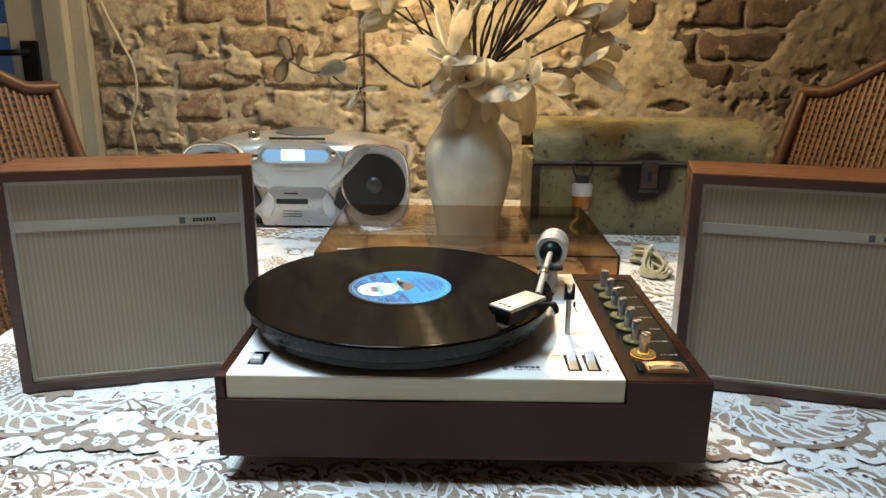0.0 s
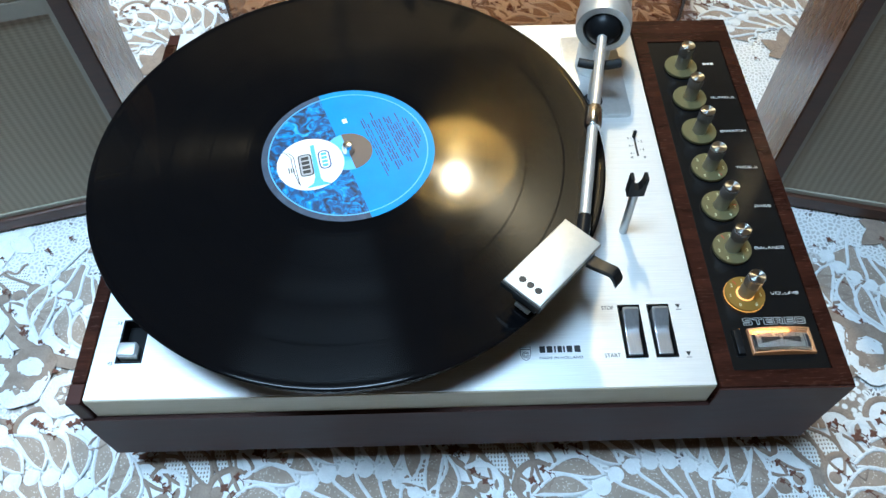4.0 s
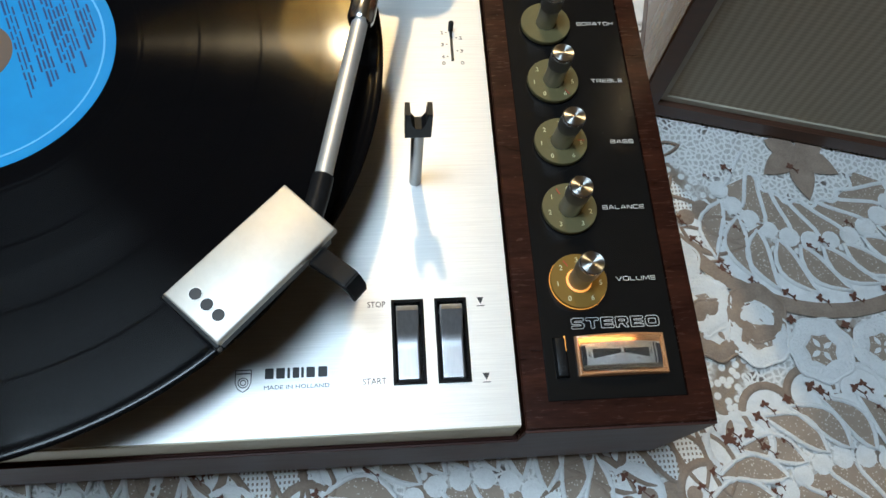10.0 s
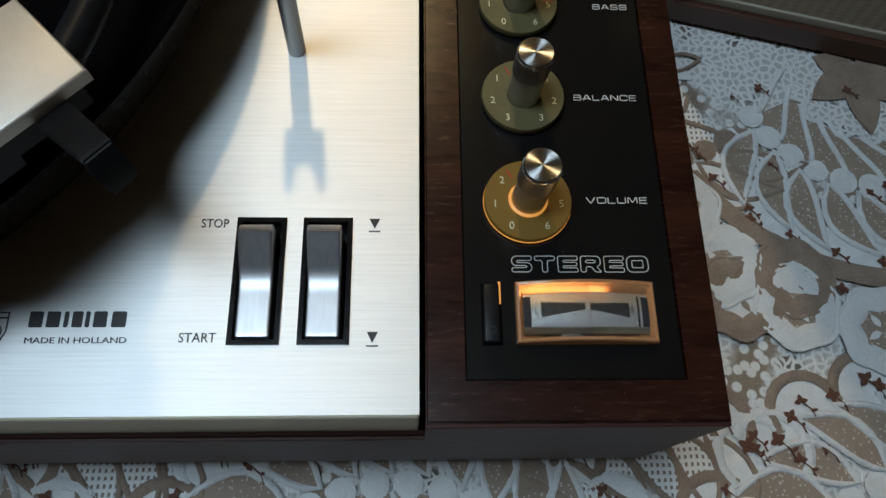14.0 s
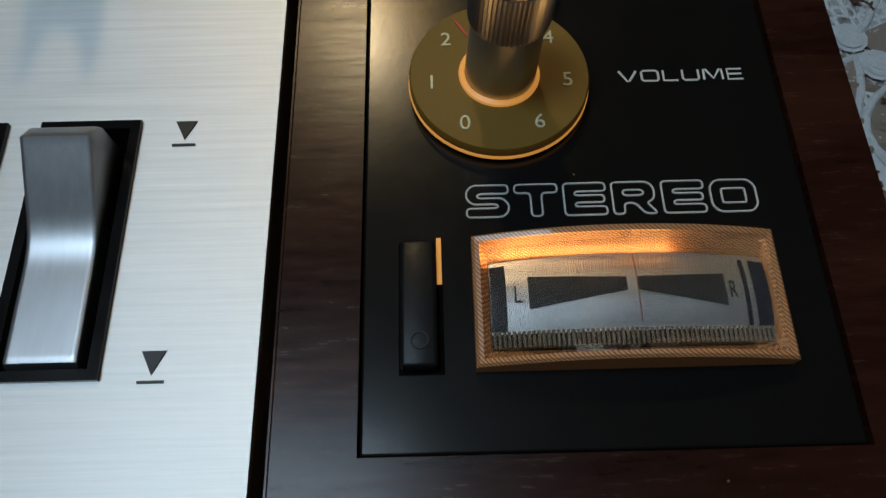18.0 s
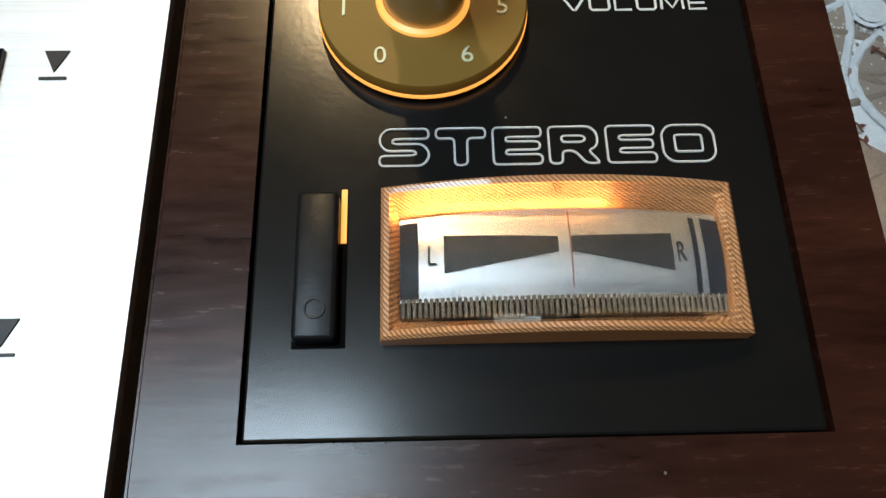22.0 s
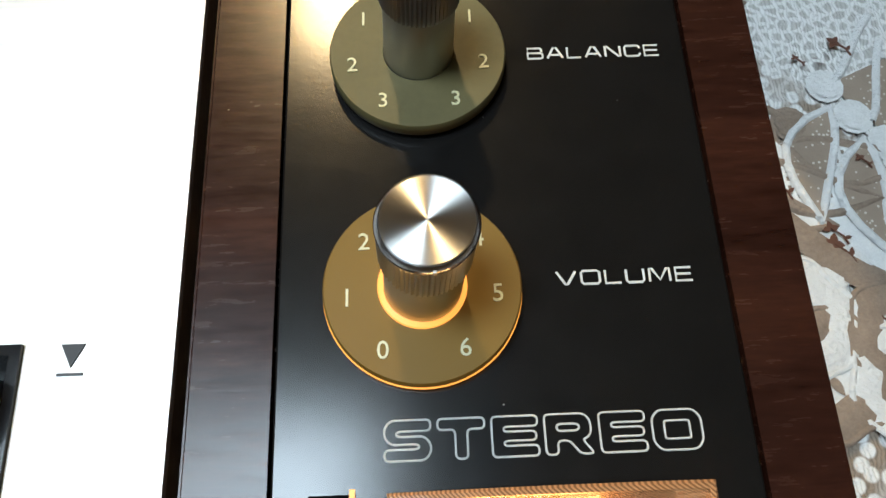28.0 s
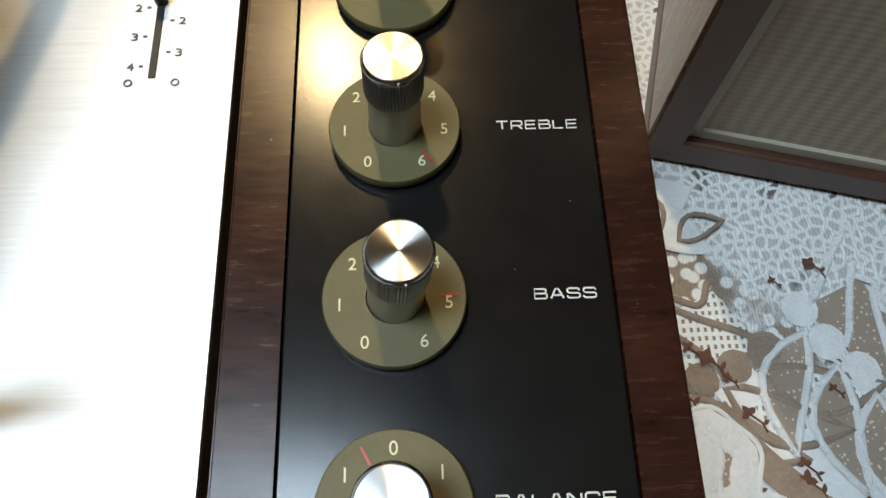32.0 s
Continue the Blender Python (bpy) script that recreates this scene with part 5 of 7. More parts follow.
M["cord"] = surface("white_lace_cord", (0.74, 0.74, 0.73), (0.86, 0.86, 0.85), 0.8, 0, 90, bump_scale=620, bump_by=1.0, depth=0.0014)
def hatched(name, a, b, scale):
    m, nt, p = nodes_of(name)
    v = coords(nt)
    d = node(nt, "ShaderNodeTexVoronoi", Scale=scale)
    nt.links.new(v, d.inputs["Vector"])
    n1 = noise_tex(nt, v, 70, 3)
    base = ramp(nt, n1, [(0.3, tuple(x * 0.82 for x in a)), (0.7, a)])
    nt.links.new(mix(nt, math_node(nt, "LESS_THAN", d.outputs["Distance"], 0.24), base, b), p.inputs["Base Color"])
    p.inputs["Roughness"].default_value = 0.85
    bump(nt, p, noise_tex(nt, v, 800, 2), 0.4, 0.0005)
    return m
M["motif"] = hatched("taupe_leaf_weave", (0.34, 0.265, 0.205), (0.62, 0.56, 0.48), 620)
M["taupe"] = surface("taupe_satin_ribbon", (0.21, 0.155, 0.115), (0.36, 0.275, 0.21), 0.75, 0, 110, bump_scale=700, bump_by=0.8, depth=0.0010)
M["white_fill"] = surface("white_voile", (0.66, 0.655, 0.64), (0.84, 0.84, 0.83), 0.8, 0, 160, bump_scale=700, bump_by=0.6, depth=0.0008)
bw, nt, p = nodes_of("basket_weave")
v = coords(nt)
wa, wb = node(nt, "ShaderNodeTexWave", Scale=150, Distortion=1.2), node(nt, "ShaderNodeTexWave", Scale=120, Distortion=1.5)
wb.bands_direction = "Y"
for w in (wa, wb):
    nt.links.new(v, w.inputs["Vector"])
gap = math_node(nt, "MULTIPLY", math_node(nt, "LESS_THAN", wa.outputs["Fac"], 0.4), math_node(nt, "LESS_THAN", wb.outputs["Fac"], 0.5))
nt.links.new(mix(nt, gap, (0.80, 0.80, 0.78), (0.26, 0.21, 0.165)), p.inputs["Base Color"])
p.inputs["Roughness"].default_value = 0.85
bump(nt, p, math_node(nt, "ADD", wa.outputs["Fac"], wb.outputs["Fac"]), 0.5, 0.0005)
M["weave"] = bw
M["rust"] = plain("rust_brown_print", (0.12, 0.048, 0.028), 0.8)

def cloth(u, v):
    m = 0.22
    x = TX0 - m + (TX1 - TX0 + 2 * m) * u
    y = TY0 - m + (TY1 - TY0 + 2 * m) * v
    ox, oy = max(TX0 - x, 0, x - TX1), max(TY0 - y, 0, y - TY1)
    fall = math.hypot(ox, oy)
    sx = 1 if x > TX1 else -1 if x < TX0 else 0
    sy = 1 if y > TY1 else -1 if y < TY0 else 0
    k = 0.010 * math.sin(19 * (x + y)) * min(fall * 8, 1) + 0.008 * min(fall * 30, 1)
    return (min(max(x, TX0), TX1) + sx * k, min(max(y, TY0), TY1) + sy * k, T - 0.0002 - fall)
tablecloth = thing("tablecloth", sheet(cloth, 110, 130), cm, "white and taupe lace tablecloth with flowers, leaves and beads", "tablecloth", smooth="all")

class Lace:
    """Collects flat pieces of one material."""
    def __init__(self):
        self.v, self.f = [], []
    def fill(self, pts, z):
        n = len(self.v)
        z += rng.uniform(0, 0.00014)
        cx, cy = sum(q[0] for q in pts) / len(pts), sum(q[1] for q in pts) / len(pts)
        self.v += [(cx, cy, z + 0.0002)] + [(x, y, z) for x, y in pts]
        self.f += [(n, n + 1 + i, n + 1 + (i + 1) % len(pts)) for i in range(len(pts))]
    def cord(self, pts, w, z, closed=False, h=0.0005):
        n, k = len(self.v), len(pts)
        z += rng.uniform(0, 0.00014)
        for i in range(k):
            a = pts[i - 1] if (i or closed) else pts[0]
            b = pts[(i + 1) % k] if (i < k - 1 or closed) else pts[-1]
            dx, dy = b[0] - a[0], b[1] - a[1]
            l = math.hypot(dx, dy) or 1
            px, py = -dy / l * w / 2, dx / l * w / 2
            x, y = pts[i]
            self.v += [(x + px, y + py, z), (x + px * 0.5, y + py * 0.5, z + h), (x - px * 0.5, y - py * 0.5, z + h), (x - px, y - py, z)]
        for i in range(k if closed else k - 1):
            a, b = n + 4 * i, n + 4 * ((i + 1) % k)
            self.f += [(a + j, b + j, b + j + 1, a + j + 1) for j in range(3)]
    def make(self, name, mat, label):
        me = bpy.data.meshes.new(name)
        me.from_pydata(self.v, [], self.f)
        me.materials.append(mat)
        me.shade_smooth()
        ob = new(name, me)
        ob.parent = tablecloth
        return tagged(ob, label, kind="stuff")

lace = {k: Lace() for k in ("cord", "motif", "taupe", "white_fill", "rust", "weave")}
LZ0 = T + 0.0001
def arc_pts(cx, cy, r, a0, a1, n, wob=0.0, k=0):
    return [(cx + (r + wob * math.sin(k * math.radians(a0 + (a1 - a0) * i / n))) * math.cos(math.radians(a0 + (a1 - a0) * i / n)), cy + (r + wob * math.sin(k * math.radians(a0 + (a1 - a0) * i / n))) * math.sin(math.radians(a0 + (a1 - a0) * i / n))) for i in range(n + 1)]
def leaf(x, y, ang, length, width, bend=0.0):
    a = math.radians(ang)
    out = []
    for i in range(15):
        t = i / 7 if i <= 7 else (14 - i) / 7
        s = 1 if i <= 7 else -1
        w = width / 2 * math.sin(math.pi * t ** 0.8) * s
        u = t * length
        w += bend * math.sin(math.pi * t)
        out.append((x + u * math.cos(a) - w * math.sin(a), y + u * math.sin(a) + w * math.cos(a)))
    return out[:-1]
def sprig_flower(x, y, r, rng):
    a0 = rng.uniform(0, 90)
    for i in range(rng.choice((3, 4))):
        lace["rust"].fill(leaf(x, y, a0 + 90 * i, r, r * 0.7), LZ0 + 0.0019)
    lace["rust"].cord([(x, y), (x + r * 1.2, y - r), (x + r * 1.6, y - r * 2)], r * 0.18, LZ0 + 0.0018)
    lace["rust"].fill(leaf(x + r * 1.3, y - r * 1.2, a0, r * 0.9, r * 0.45), LZ0 + 0.0019)
rng = random.Random(11)
def polar(cx, cy, r, a):
    return (cx + r * math.cos(math.radians(a)), cy + r * math.sin(math.radians(a)))
def inside(q, m=0.004):
    return TX0 + m < q[0] < TX1 - m and TY0 + m < q[1] < TY1 - m
def sector(key, cx, cy, r0, r1, a0, a1, z, n=24):
    """Filled band between two radii."""
    z += rng.uniform(0, 0.00014)
    for k in range(n):
        p0, p1 = a0 + (a1 - a0) * k / n, a0 + (a1 - a0) * (k + 1) / n
        q = [polar(cx, cy, r0, p0), polar(cx, cy, r0, p1), polar(cx, cy, r1, p1), polar(cx, cy, r1, p0)]
        if all(inside(c) for c in q):
            L = lace[key]
            m = len(L.v)
            L.v += [(x, y, z) for x, y in q]
            L.f.append((m, m + 1, m + 2, m + 3) if a1 > a0 else (m + 3, m + 2, m + 1, m))
def bands(key, cx, cy, r, a0, a1, w, z, wob=0.0, k=0):
    run = []
    for q in arc_pts(cx, cy, r, a0, a1, 44, wob, k) + [None]:
        if q is not None and inside(q):
            run.append(q)
        else:
            if len(run) > 2:
                lace[key].cord(run, w, z, False, 0.0006)
            run = []
def scallop_ring(x, y, r, outer, centre):
    k = rng.choice((6, 7))
    lace[outer].cord(arc_pts(x, y, r * 0.72, 0, 345, 23, r * 0.05, k), r * 0.52, LZ0 + 0.0020, True, 0.0009)
    lace[outer].cord(arc_pts(x, y, r * 0.98, 0, 352.5, 47, r * 0.05, k), r * 0.10, LZ0 + 0.0021, True, 0.0006)
    lace[centre].fill(arc_pts(x, y, r * 0.50, 0, 330, 11), LZ0 + 0.0018)
    star = "white_fill" if centre != "white_fill" else "taupe"
    for i in range(4):
        lace[star].fill(leaf(*polar(x, y, r * 0.08, 90 * i + 30), 90 * i + 30, r * 0.34, r * 0.16), LZ0 + 0.0022)
def shell(cx, cy, down, pale, half):
    """One fan: a flower, a scalloped band, a bead string, leaves, a ribbon and rings."""
    line, fillw, bead, arc, ring_mat = ("cord", "motif", "white_fill", "taupe", "cord") if pale else ("taupe", "weave", "taupe", "cord", "taupe")
    lift = 0.0005 if pale else 0.0
    z = LZ0 + lift
    for da, ln in ((0, 0.031), (55, 0.026), (-55, 0.026), (112, 0.019), (-112, 0.019)):
        lf = leaf(cx, cy, down + da + rng.uniform(-5, 5), ln, 0.0135)
        if all(inside(q) for q in lf):
            lace["taupe" if pale else "white_fill"].fill(lf, z + 0.0005)
            lace["taupe" if pale else "white_fill"].cord(lf, 0.0016, z + 0.0004, True, 0.0004)
    a0, a1 = down - half, down + half
    sector(fillw, cx, cy, 0.034, 0.054, a0, a1, z + 0.0002)
    n = max(3, round(half / 8))
    for k in range(n + 1):
        a = a0 + (a1 - a0) * k / n
        s = 1
        q = [polar(cx, cy, 0.054 - 0.021 * t, a - s * 26 * t ** 1.7) for t in (0, 0.2, 0.4, 0.6, 0.8, 1.0)]
        if all(inside(c) for c in q):
            lace[line].cord(q, 0.0024, z + 0.0004, False, 0.0010)
    bands(line, cx, cy, 0.0335, a0 - 6, a1 + 6, 0.0022, z + 0.0004, 0.0022, 15)
    n = round(half / 5.9)
    for k in range(n + 1):
        x, y = polar(cx, cy, 0.0565, a0 + (a1 - a0) * k / n)
        r = 0.0054 + rng.uniform(-0.0004, 0.0006)
        if inside((x, y), 0.008):
            for rr, zz in ((r, 0.0004), (r * 0.78, 0.0010), (r * 0.45, 0.0014)):
                lace[bead].fill(arc_pts(x, y, rr, 0, 330, 11), z + zz)
    n = max(5, round(half / 6))
    for k in range(n):
        a = a0 + (a1 - a0) * (k + 0.5) / n
        s = 1
        x, y = polar(cx, cy, 0.0605, a)
        lf = leaf(x, y, a + s * rng.uniform(44, 56), 0.036, 0.0130, -s * 0.0045)
        if all(inside(q) for q in lf):
            lace[fillw].fill(lf, z + 0.0004)
            lace[line].cord(lf, 0.0024, z + 0.0005, True, 0.0011)
    sector("white_fill", cx, cy, 0.080, 0.094, a0 + 6, a1 - 6, z + 0.0001)
    for k in range(n):
        a = a0 + (a1 - a0) * k / n
        q = polar(cx, cy, 0.0905, a)
        if inside(q, 0.012):
            sprig_flower(q[0], q[1], rng.uniform(0.0022, 0.0032), rng)
    if down < 0:
        bands(arc, cx, cy, 0.0975, a0 + 8, a1 - 8, 0.0082, z + 0.0012)
    n = max(2, round(half / 9.3))
    if down > 0:
        # voile arches with printed sprigs, edged in taupe
        for k in range(n + 1):
            a = a0 + 6 + (a1 - a0 - 12) * k / n
            q = polar(cx, cy, 0.089, a)
            if inside(q, 0.022):
                lf = arc_pts(q[0], q[1], 0.0135, a - 100, a + 100, 12)
                lace["white_fill"].fill(lf, LZ0 + 0.0006)
                lace["taupe" if k % 3 else "cord"].cord(lf, 0.0042, LZ0 + 0.0009, False, 0.0009)
                c = polar(cx, cy, 0.093, a)
                sprig_flower(c[0], c[1], rng.uniform(0.0026, 0.0036), rng)
        return
    for k in range(n + 1):
        q = polar(cx, cy, 0.1195, a0 + 10 + (a1 - a0 - 20) * k / n)
        if inside(q, 0.02):
            scallop_ring(q[0], q[1], 0.0165 + rng.uniform(-0.001, 0.001), ring_mat, "motif" if pale else "white_fill")
        q = polar(cx, cy, 0.1055, a0 + 10 + (a1 - a0 - 20) * (k + 0.5) / n)
        if inside(q, 0.02) and pale:
            sprig_flower(q[0], q[1], 0.0030, rng)
for row in range(-3, 6):
    down = -90 if row % 2 == 0 else 90
    y = 0.764 + 0.214 * row - (0.015 if row % 2 else 0)
    x0 = 0.378 if row % 2 == 0 else 0.361
    for c in range(-11, 5):
        x = x0 + 0.0955 * c
        if TX0 - 0.04 < x < TX1 + 0.04 and TY0 - 0.08 < y < TY1 + 0.08:
            pale = c % 2 == 0
            shell(x + rng.uniform(-0.003, 0.003), y + (0 if pale else 0.012 * (1 if down < 0 else -1)), down, pale, 66 if pale else 34)
    # a winding row of voile scallops and sprigs between the fans' backs
    if row % 2:
        for k in range(30):
            x, yy = TX0 + 0.02 + 0.041 * k, y - 0.107 + 0.012 * math.sin(k * 1.9)
            if inside((x, yy), 0.03):
                lf = leaf(x, yy, rng.uniform(0, 360), 0.042, 0.026, 0.003)
                lace["white_fill"].fill(lf, LZ0 + 0.0002)
                lace["taupe" if k % 2 else "cord"].cord(lf, 0.0040, LZ0 + 0.0003, True)
                sprig_flower(lf[4][0], lf[4][1], 0.0030, rng)
for k in range(560):
    x, y = rng.uniform(TX0 + 0.03, TX1 - 0.03), rng.uniform(TY0 + 0.03, 1.35)
    if k % 3:
        sprig_flower(x, y, rng.uniform(0.0014, 0.0027), rng)
    else:
        lf = leaf(x, y, rng.uniform(0, 360), 0.016, 0.008, 0.002)
        lace["taupe" if k % 2 else "cord"].cord(lf, 0.0016, LZ0 + 0.0014, True, 0.0008)
for key, name, label in (("cord", "lace_cord", "raised white lace cord"), ("motif", "leaf_weave", "taupe woven leaves"), ("taupe", "ribbon_work", "taupe ribbon work"), ("white_fill", "voile_piece", "white voile pieces"), ("weave", "basket_weave", "white basket-weave fillings"), ("rust", "printed_sprig", "rust-brown printed sprigs")):
    lace[key].make(name, M[key], label)

# ---- back of the table ----
# boombox
M["silver"] = surface("silver_plastic", (0.46, 0.465, 0.47), (0.55, 0.555, 0.55), 0.30, 0.65, 20, coat=0.35, bump_scale=900, bump_by=0.03)
M["pale"] = surface("pale_silver_plastic", (0.55, 0.55, 0.535), (0.63, 0.63, 0.61), 0.32, 0.40, 20, coat=0.3)
M["lcd"] = plain("lit_display", (0.6, 0.65, 0.7), 0.3, 0, 0.4, (0.75, 0.88, 1.0), 1.1)
M["lens"] = plain("blue_grey_lens", (0.16, 0.26, 0.36), 0.15, 0.0, 0.8, (0.30, 0.60, 0.95), 0.45)
M["lens_grey"] = plain("dark_grey_cap", (0.06, 0.06, 0.06), 0.3)
M["cone"] = surface("black_cone", (0.010, 0.009, 0.009), (0.022, 0.020, 0.019), 0.5)
bb = tagged(empty("boombox", (-0.262, 1.58, T)), "silver portable radio cassette player with round speakers, on the lace cloth", "boombox")
BF = 1.492
def bb_body(u, v):
    """Rounded shell: u along the width, v round the section."""
    s = 2 * u - 1
    x = -0.272 + 0.216 * s
    e = (1 - abs(s) ** 5) ** 0.22 if abs(s) < 1 else 0.0
    a = 2 * math.pi * v
    c, d = math.cos(a), math.sin(a)
    ry, rz = 0.105 * e + 0.0001, 0.090 * (0.93 + 0.07 * math.cos(s * 2.2)) * e + 0.0001
    y = 1.597 + ry * abs(c) ** 0.45 * (1 if c > 0 else -1)
    z = T + 0.0925 + rz * abs(d) ** 0.45 * (1 if d > 0 else -1)
    return (x, y, max(z, T + 0.003))
body = part("shell", sheet(bb_body, 48, 64), M["silver"], bb, smooth="all")
def front(outline, depth, bev=0.002, at=BF):
    """Outline in x and z, standing proud of the front."""
    bm = prism(outline, 0, depth, bev)
    bm.transform(Matrix(((1, 0, 0, 0), (0, 0, -1, at), (0, 1, 0, 0), (0, 0, 0, 1))))
    return bm
def ell(cx, cz, rx, rz, n=40, p=2.0):
    return [(cx + rx * abs(math.cos(t)) ** (2 / p) * (1 if math.cos(t) > 0 else -1), cz + rz * abs(math.sin(t)) ** (2 / p) * (1 if math.sin(t) > 0 else -1)) for t in (2 * math.pi * i / n for i in range(n))]
part("front_panel", front(ell(-0.272, 0.842, 0.098, 0.083, 48, 3.2), 0.006), M["pale"], bb, "pale silver centre panel", smooth=True)
disp = part("display_bezel", front([(-0.347, 0.899), (-0.333, 0.914), (-0.206, 0.914), (-0.192, 0.901), (-0.206, 0.884), (-0.332, 0.883)], 0.011), M["silver"], bb, "silver oval display frame", smooth=True)
part("display_lens", front([(-0.338, 0.899), (-0.328, 0.911), (-0.213, 0.911), (-0.203, 0.901), (-0.214, 0.887), (-0.328, 0.886)], 0.0125, 0.001), M["lens"], disp, "blue-grey display lens", smooth=True)
part("display", front(rect(-0.299, -0.253, 0.890, 0.911, 0.002), 0.0133, 0.0004), M["lcd"], disp, "bright lit display")
for k in range(4):
    part("button", front(rect(-0.317 + 0.019 * k, -0.300 + 0.019 * k, 0.871, 0.877, 0.002), 0.010, 0.001), M["pale"], bb, smooth=True)
for x in (-0.357, -0.352, -0.196):
    part("round_button", front(ell(x, 0.896 if x < -0.3 else 0.903, 0.006, 0.006, 20), 0.012, 0.002), M["chrome"], bb, smooth=True)
door_outline = [(-0.3475, 0.776), (-0.342, 0.758), (-0.334, 0.757), (-0.208, 0.757), (-0.198, 0.762), (-0.192, 0.776), (-0.196, 0.800), (-0.208, 0.826), (-0.222, 0.836), (-0.320, 0.836), (-0.333, 0.826), (-0.345, 0.800)]
cas = part("cassette_door", front(door_outline, 0.0095, 0.0012), M["silver"], bb, "silver cassette door", smooth=True)
for d in (-1, 1):
    x = -0.270 + d * 0.067
    part("door_cheek", front([(x + d * px, pz) for px, pz in ((-0.014, 0.782), (-0.006, 0.772), (0.005, 0.778), (0.010, 0.795), (0.003, 0.815), (-0.008, 0.826), (-0.017, 0.812), (-0.018, 0.795))][::d], 0.0125, 0.0015), M["pale"], bb, "pale curved cheek of the door", smooth=True)
    # dark gap beside the door and the slanted silver band above it
    part("side_gap", front([(-0.270 + d * px, pz) for px, pz in ((0.0735, 0.806), (0.0850, 0.838), (0.1060, 0.799), (0.0860, 0.792))][::d], 0.0235, 0.0004), M["cone"], bb, "dark gap beside the cassette door")
    part("slanted_band", front([(-0.270 + d * px, pz) for px, pz in ((0.060, 0.842), (0.072, 0.836), (0.150, 0.917), (0.128, 0.919))][::d], 0.0245, 0.0015), M["silver"], bb, "slanted silver band", smooth=True)
part("cassette_window", front(rect(-0.314, -0.250, 0.801, 0.812, 0.002), 0.0103, 0.0004), M["ink"], cas, "dark cassette window")
part("cassette_grip", front(rect(-0.298, -0.270, 0.8215, 0.8245), 0.0103, 0.0004), M["ink"], cas)
for z in (0.786, 0.780, 0.775):
    part("print_bar", front(rect(-0.304, -0.262, z, z + 0.002), 0.0101), M["faint_ink"], cas)
for s, cx in ((-1, -0.431), (1, -0.115)):
    pod = part("speaker_pod", front(ell(cx, 0.842, 0.0660, 0.081, 48, 2.9), 0.022, 0.006), M["pale"], bb, "pale oval speaker surround", smooth=True)
    rg = ring(ell(cx, 0.845, 0.0620, 0.0640, 48, 2.2), ell(cx, 0.845, 0.0585, 0.0605, 48, 2.2), 0.02, 0.0235)
    rg.transform(Matrix(((1, 0, 0, 0), (0, 0, -1, BF), (0, 1, 0, 0), (0, 0, 0, 1))))
    part("speaker_ring", rg, M["silver"], pod, smooth=True)
    cone = lathe([(0.062, 0.0232), (0.054, 0.0225), (0.024, 0.0230), (0.018, 0.0245), (0.011, 0.0275), (0, 0.0290)], 48)
    cone.transform(Matrix(((1, 0, 0, cx), (0, 0, -1, BF - 0.001), (0, 1, 0, 0.845), (0, 0, 0, 1))))
    part("speaker_cone", cone, M["cone"], pod, "black speaker cone", smooth=True)
    cap_bm = lathe([(0.017, 0.0236), (0.014, 0.0275), (0.008, 0.0305), (0, 0.0316)], 32)
    cap_bm.transform(Matrix(((1, 0, 0, cx), (0, 0, -1, BF - 0.001), (0, 1, 0, 0.845), (0, 0, 0, 1))))
    part("dust_cap", cap_bm, M["lens_grey"], pod, "grey metallic dust cap", smooth=True)
    edge = [(x, BF - 0.0205, z) for x, z in ell(cx + 0.002 * s, 0.842, 0.0655, 0.0805, 48, 3.1)]
    part("chrome_edge", tube(edge + edge[:2], 0.0028, 8), M["chrome"], pod, "bright chrome edge", smooth=True)
part("disc_lid", lathe([(0.064, 0), (0.062, 0.005), (0.050, 0.010), (0.025, 0.0125), (0, 0.013)], 48, (-0.272, 1.60, T + 0.178)), M["faint_ink"], bb, "grey domed disc lid", smooth=True)
part("top_slot", box(-0.328, -0.216, 1.506, 1.511, T + 0.177, T + 0.1815, 0.001), M["ink"], bb)
part("volume_knob", lathe([(0.012, 0), (0.012, 0.010), (0.010, 0.013), (0, 0.014)], 32, (-0.366, 1.54, T + 0.176)), M["chrome"], bb, "chrome volume knob", smooth=True)
part("handle", tube(smooth_line([(-0.463, 1.62, T + 0.10), (-0.470, 1.68, T + 0.130), (-0.44, 1.712, T + 0.145), (-0.262, 1.718, T + 0.150), (-0.084, 1.712, T + 0.145), (-0.054, 1.68, T + 0.130), (-0.061, 1.62, T + 0.10)], 6), 0.008, 12), M["silver"], bb, smooth=True)
for x in (-0.38, -0.145):
    part("rubber_foot", lathe([(0, 0), (0.01, 0), (0.01, 0.006), (0, 0.006)], 16, (x, 1.56, T + 0.0005)), M["rubber"], bb)

# trunk
tm, nt, p = nodes_of("aged_green_tin")
v = coords(nt)
a = noise_tex(nt, v, 9, 6, 0.65, 0.7)
b = noise_tex(nt, v, 70, 5, 0.7)
c = ramp(nt, a, [(0.30, (0.035, 0.030, 0.022)), (0.43, (0.21, 0.185, 0.100)), (0.60, (0.31, 0.275, 0.155)), (0.75, (0.12, 0.095, 0.05))])
c = mix(nt, math_node(nt, "MULTIPLY", math_node(nt, "SUBTRACT", b, 0.56), 7.0, True), c, (0.05, 0.03, 0.018))
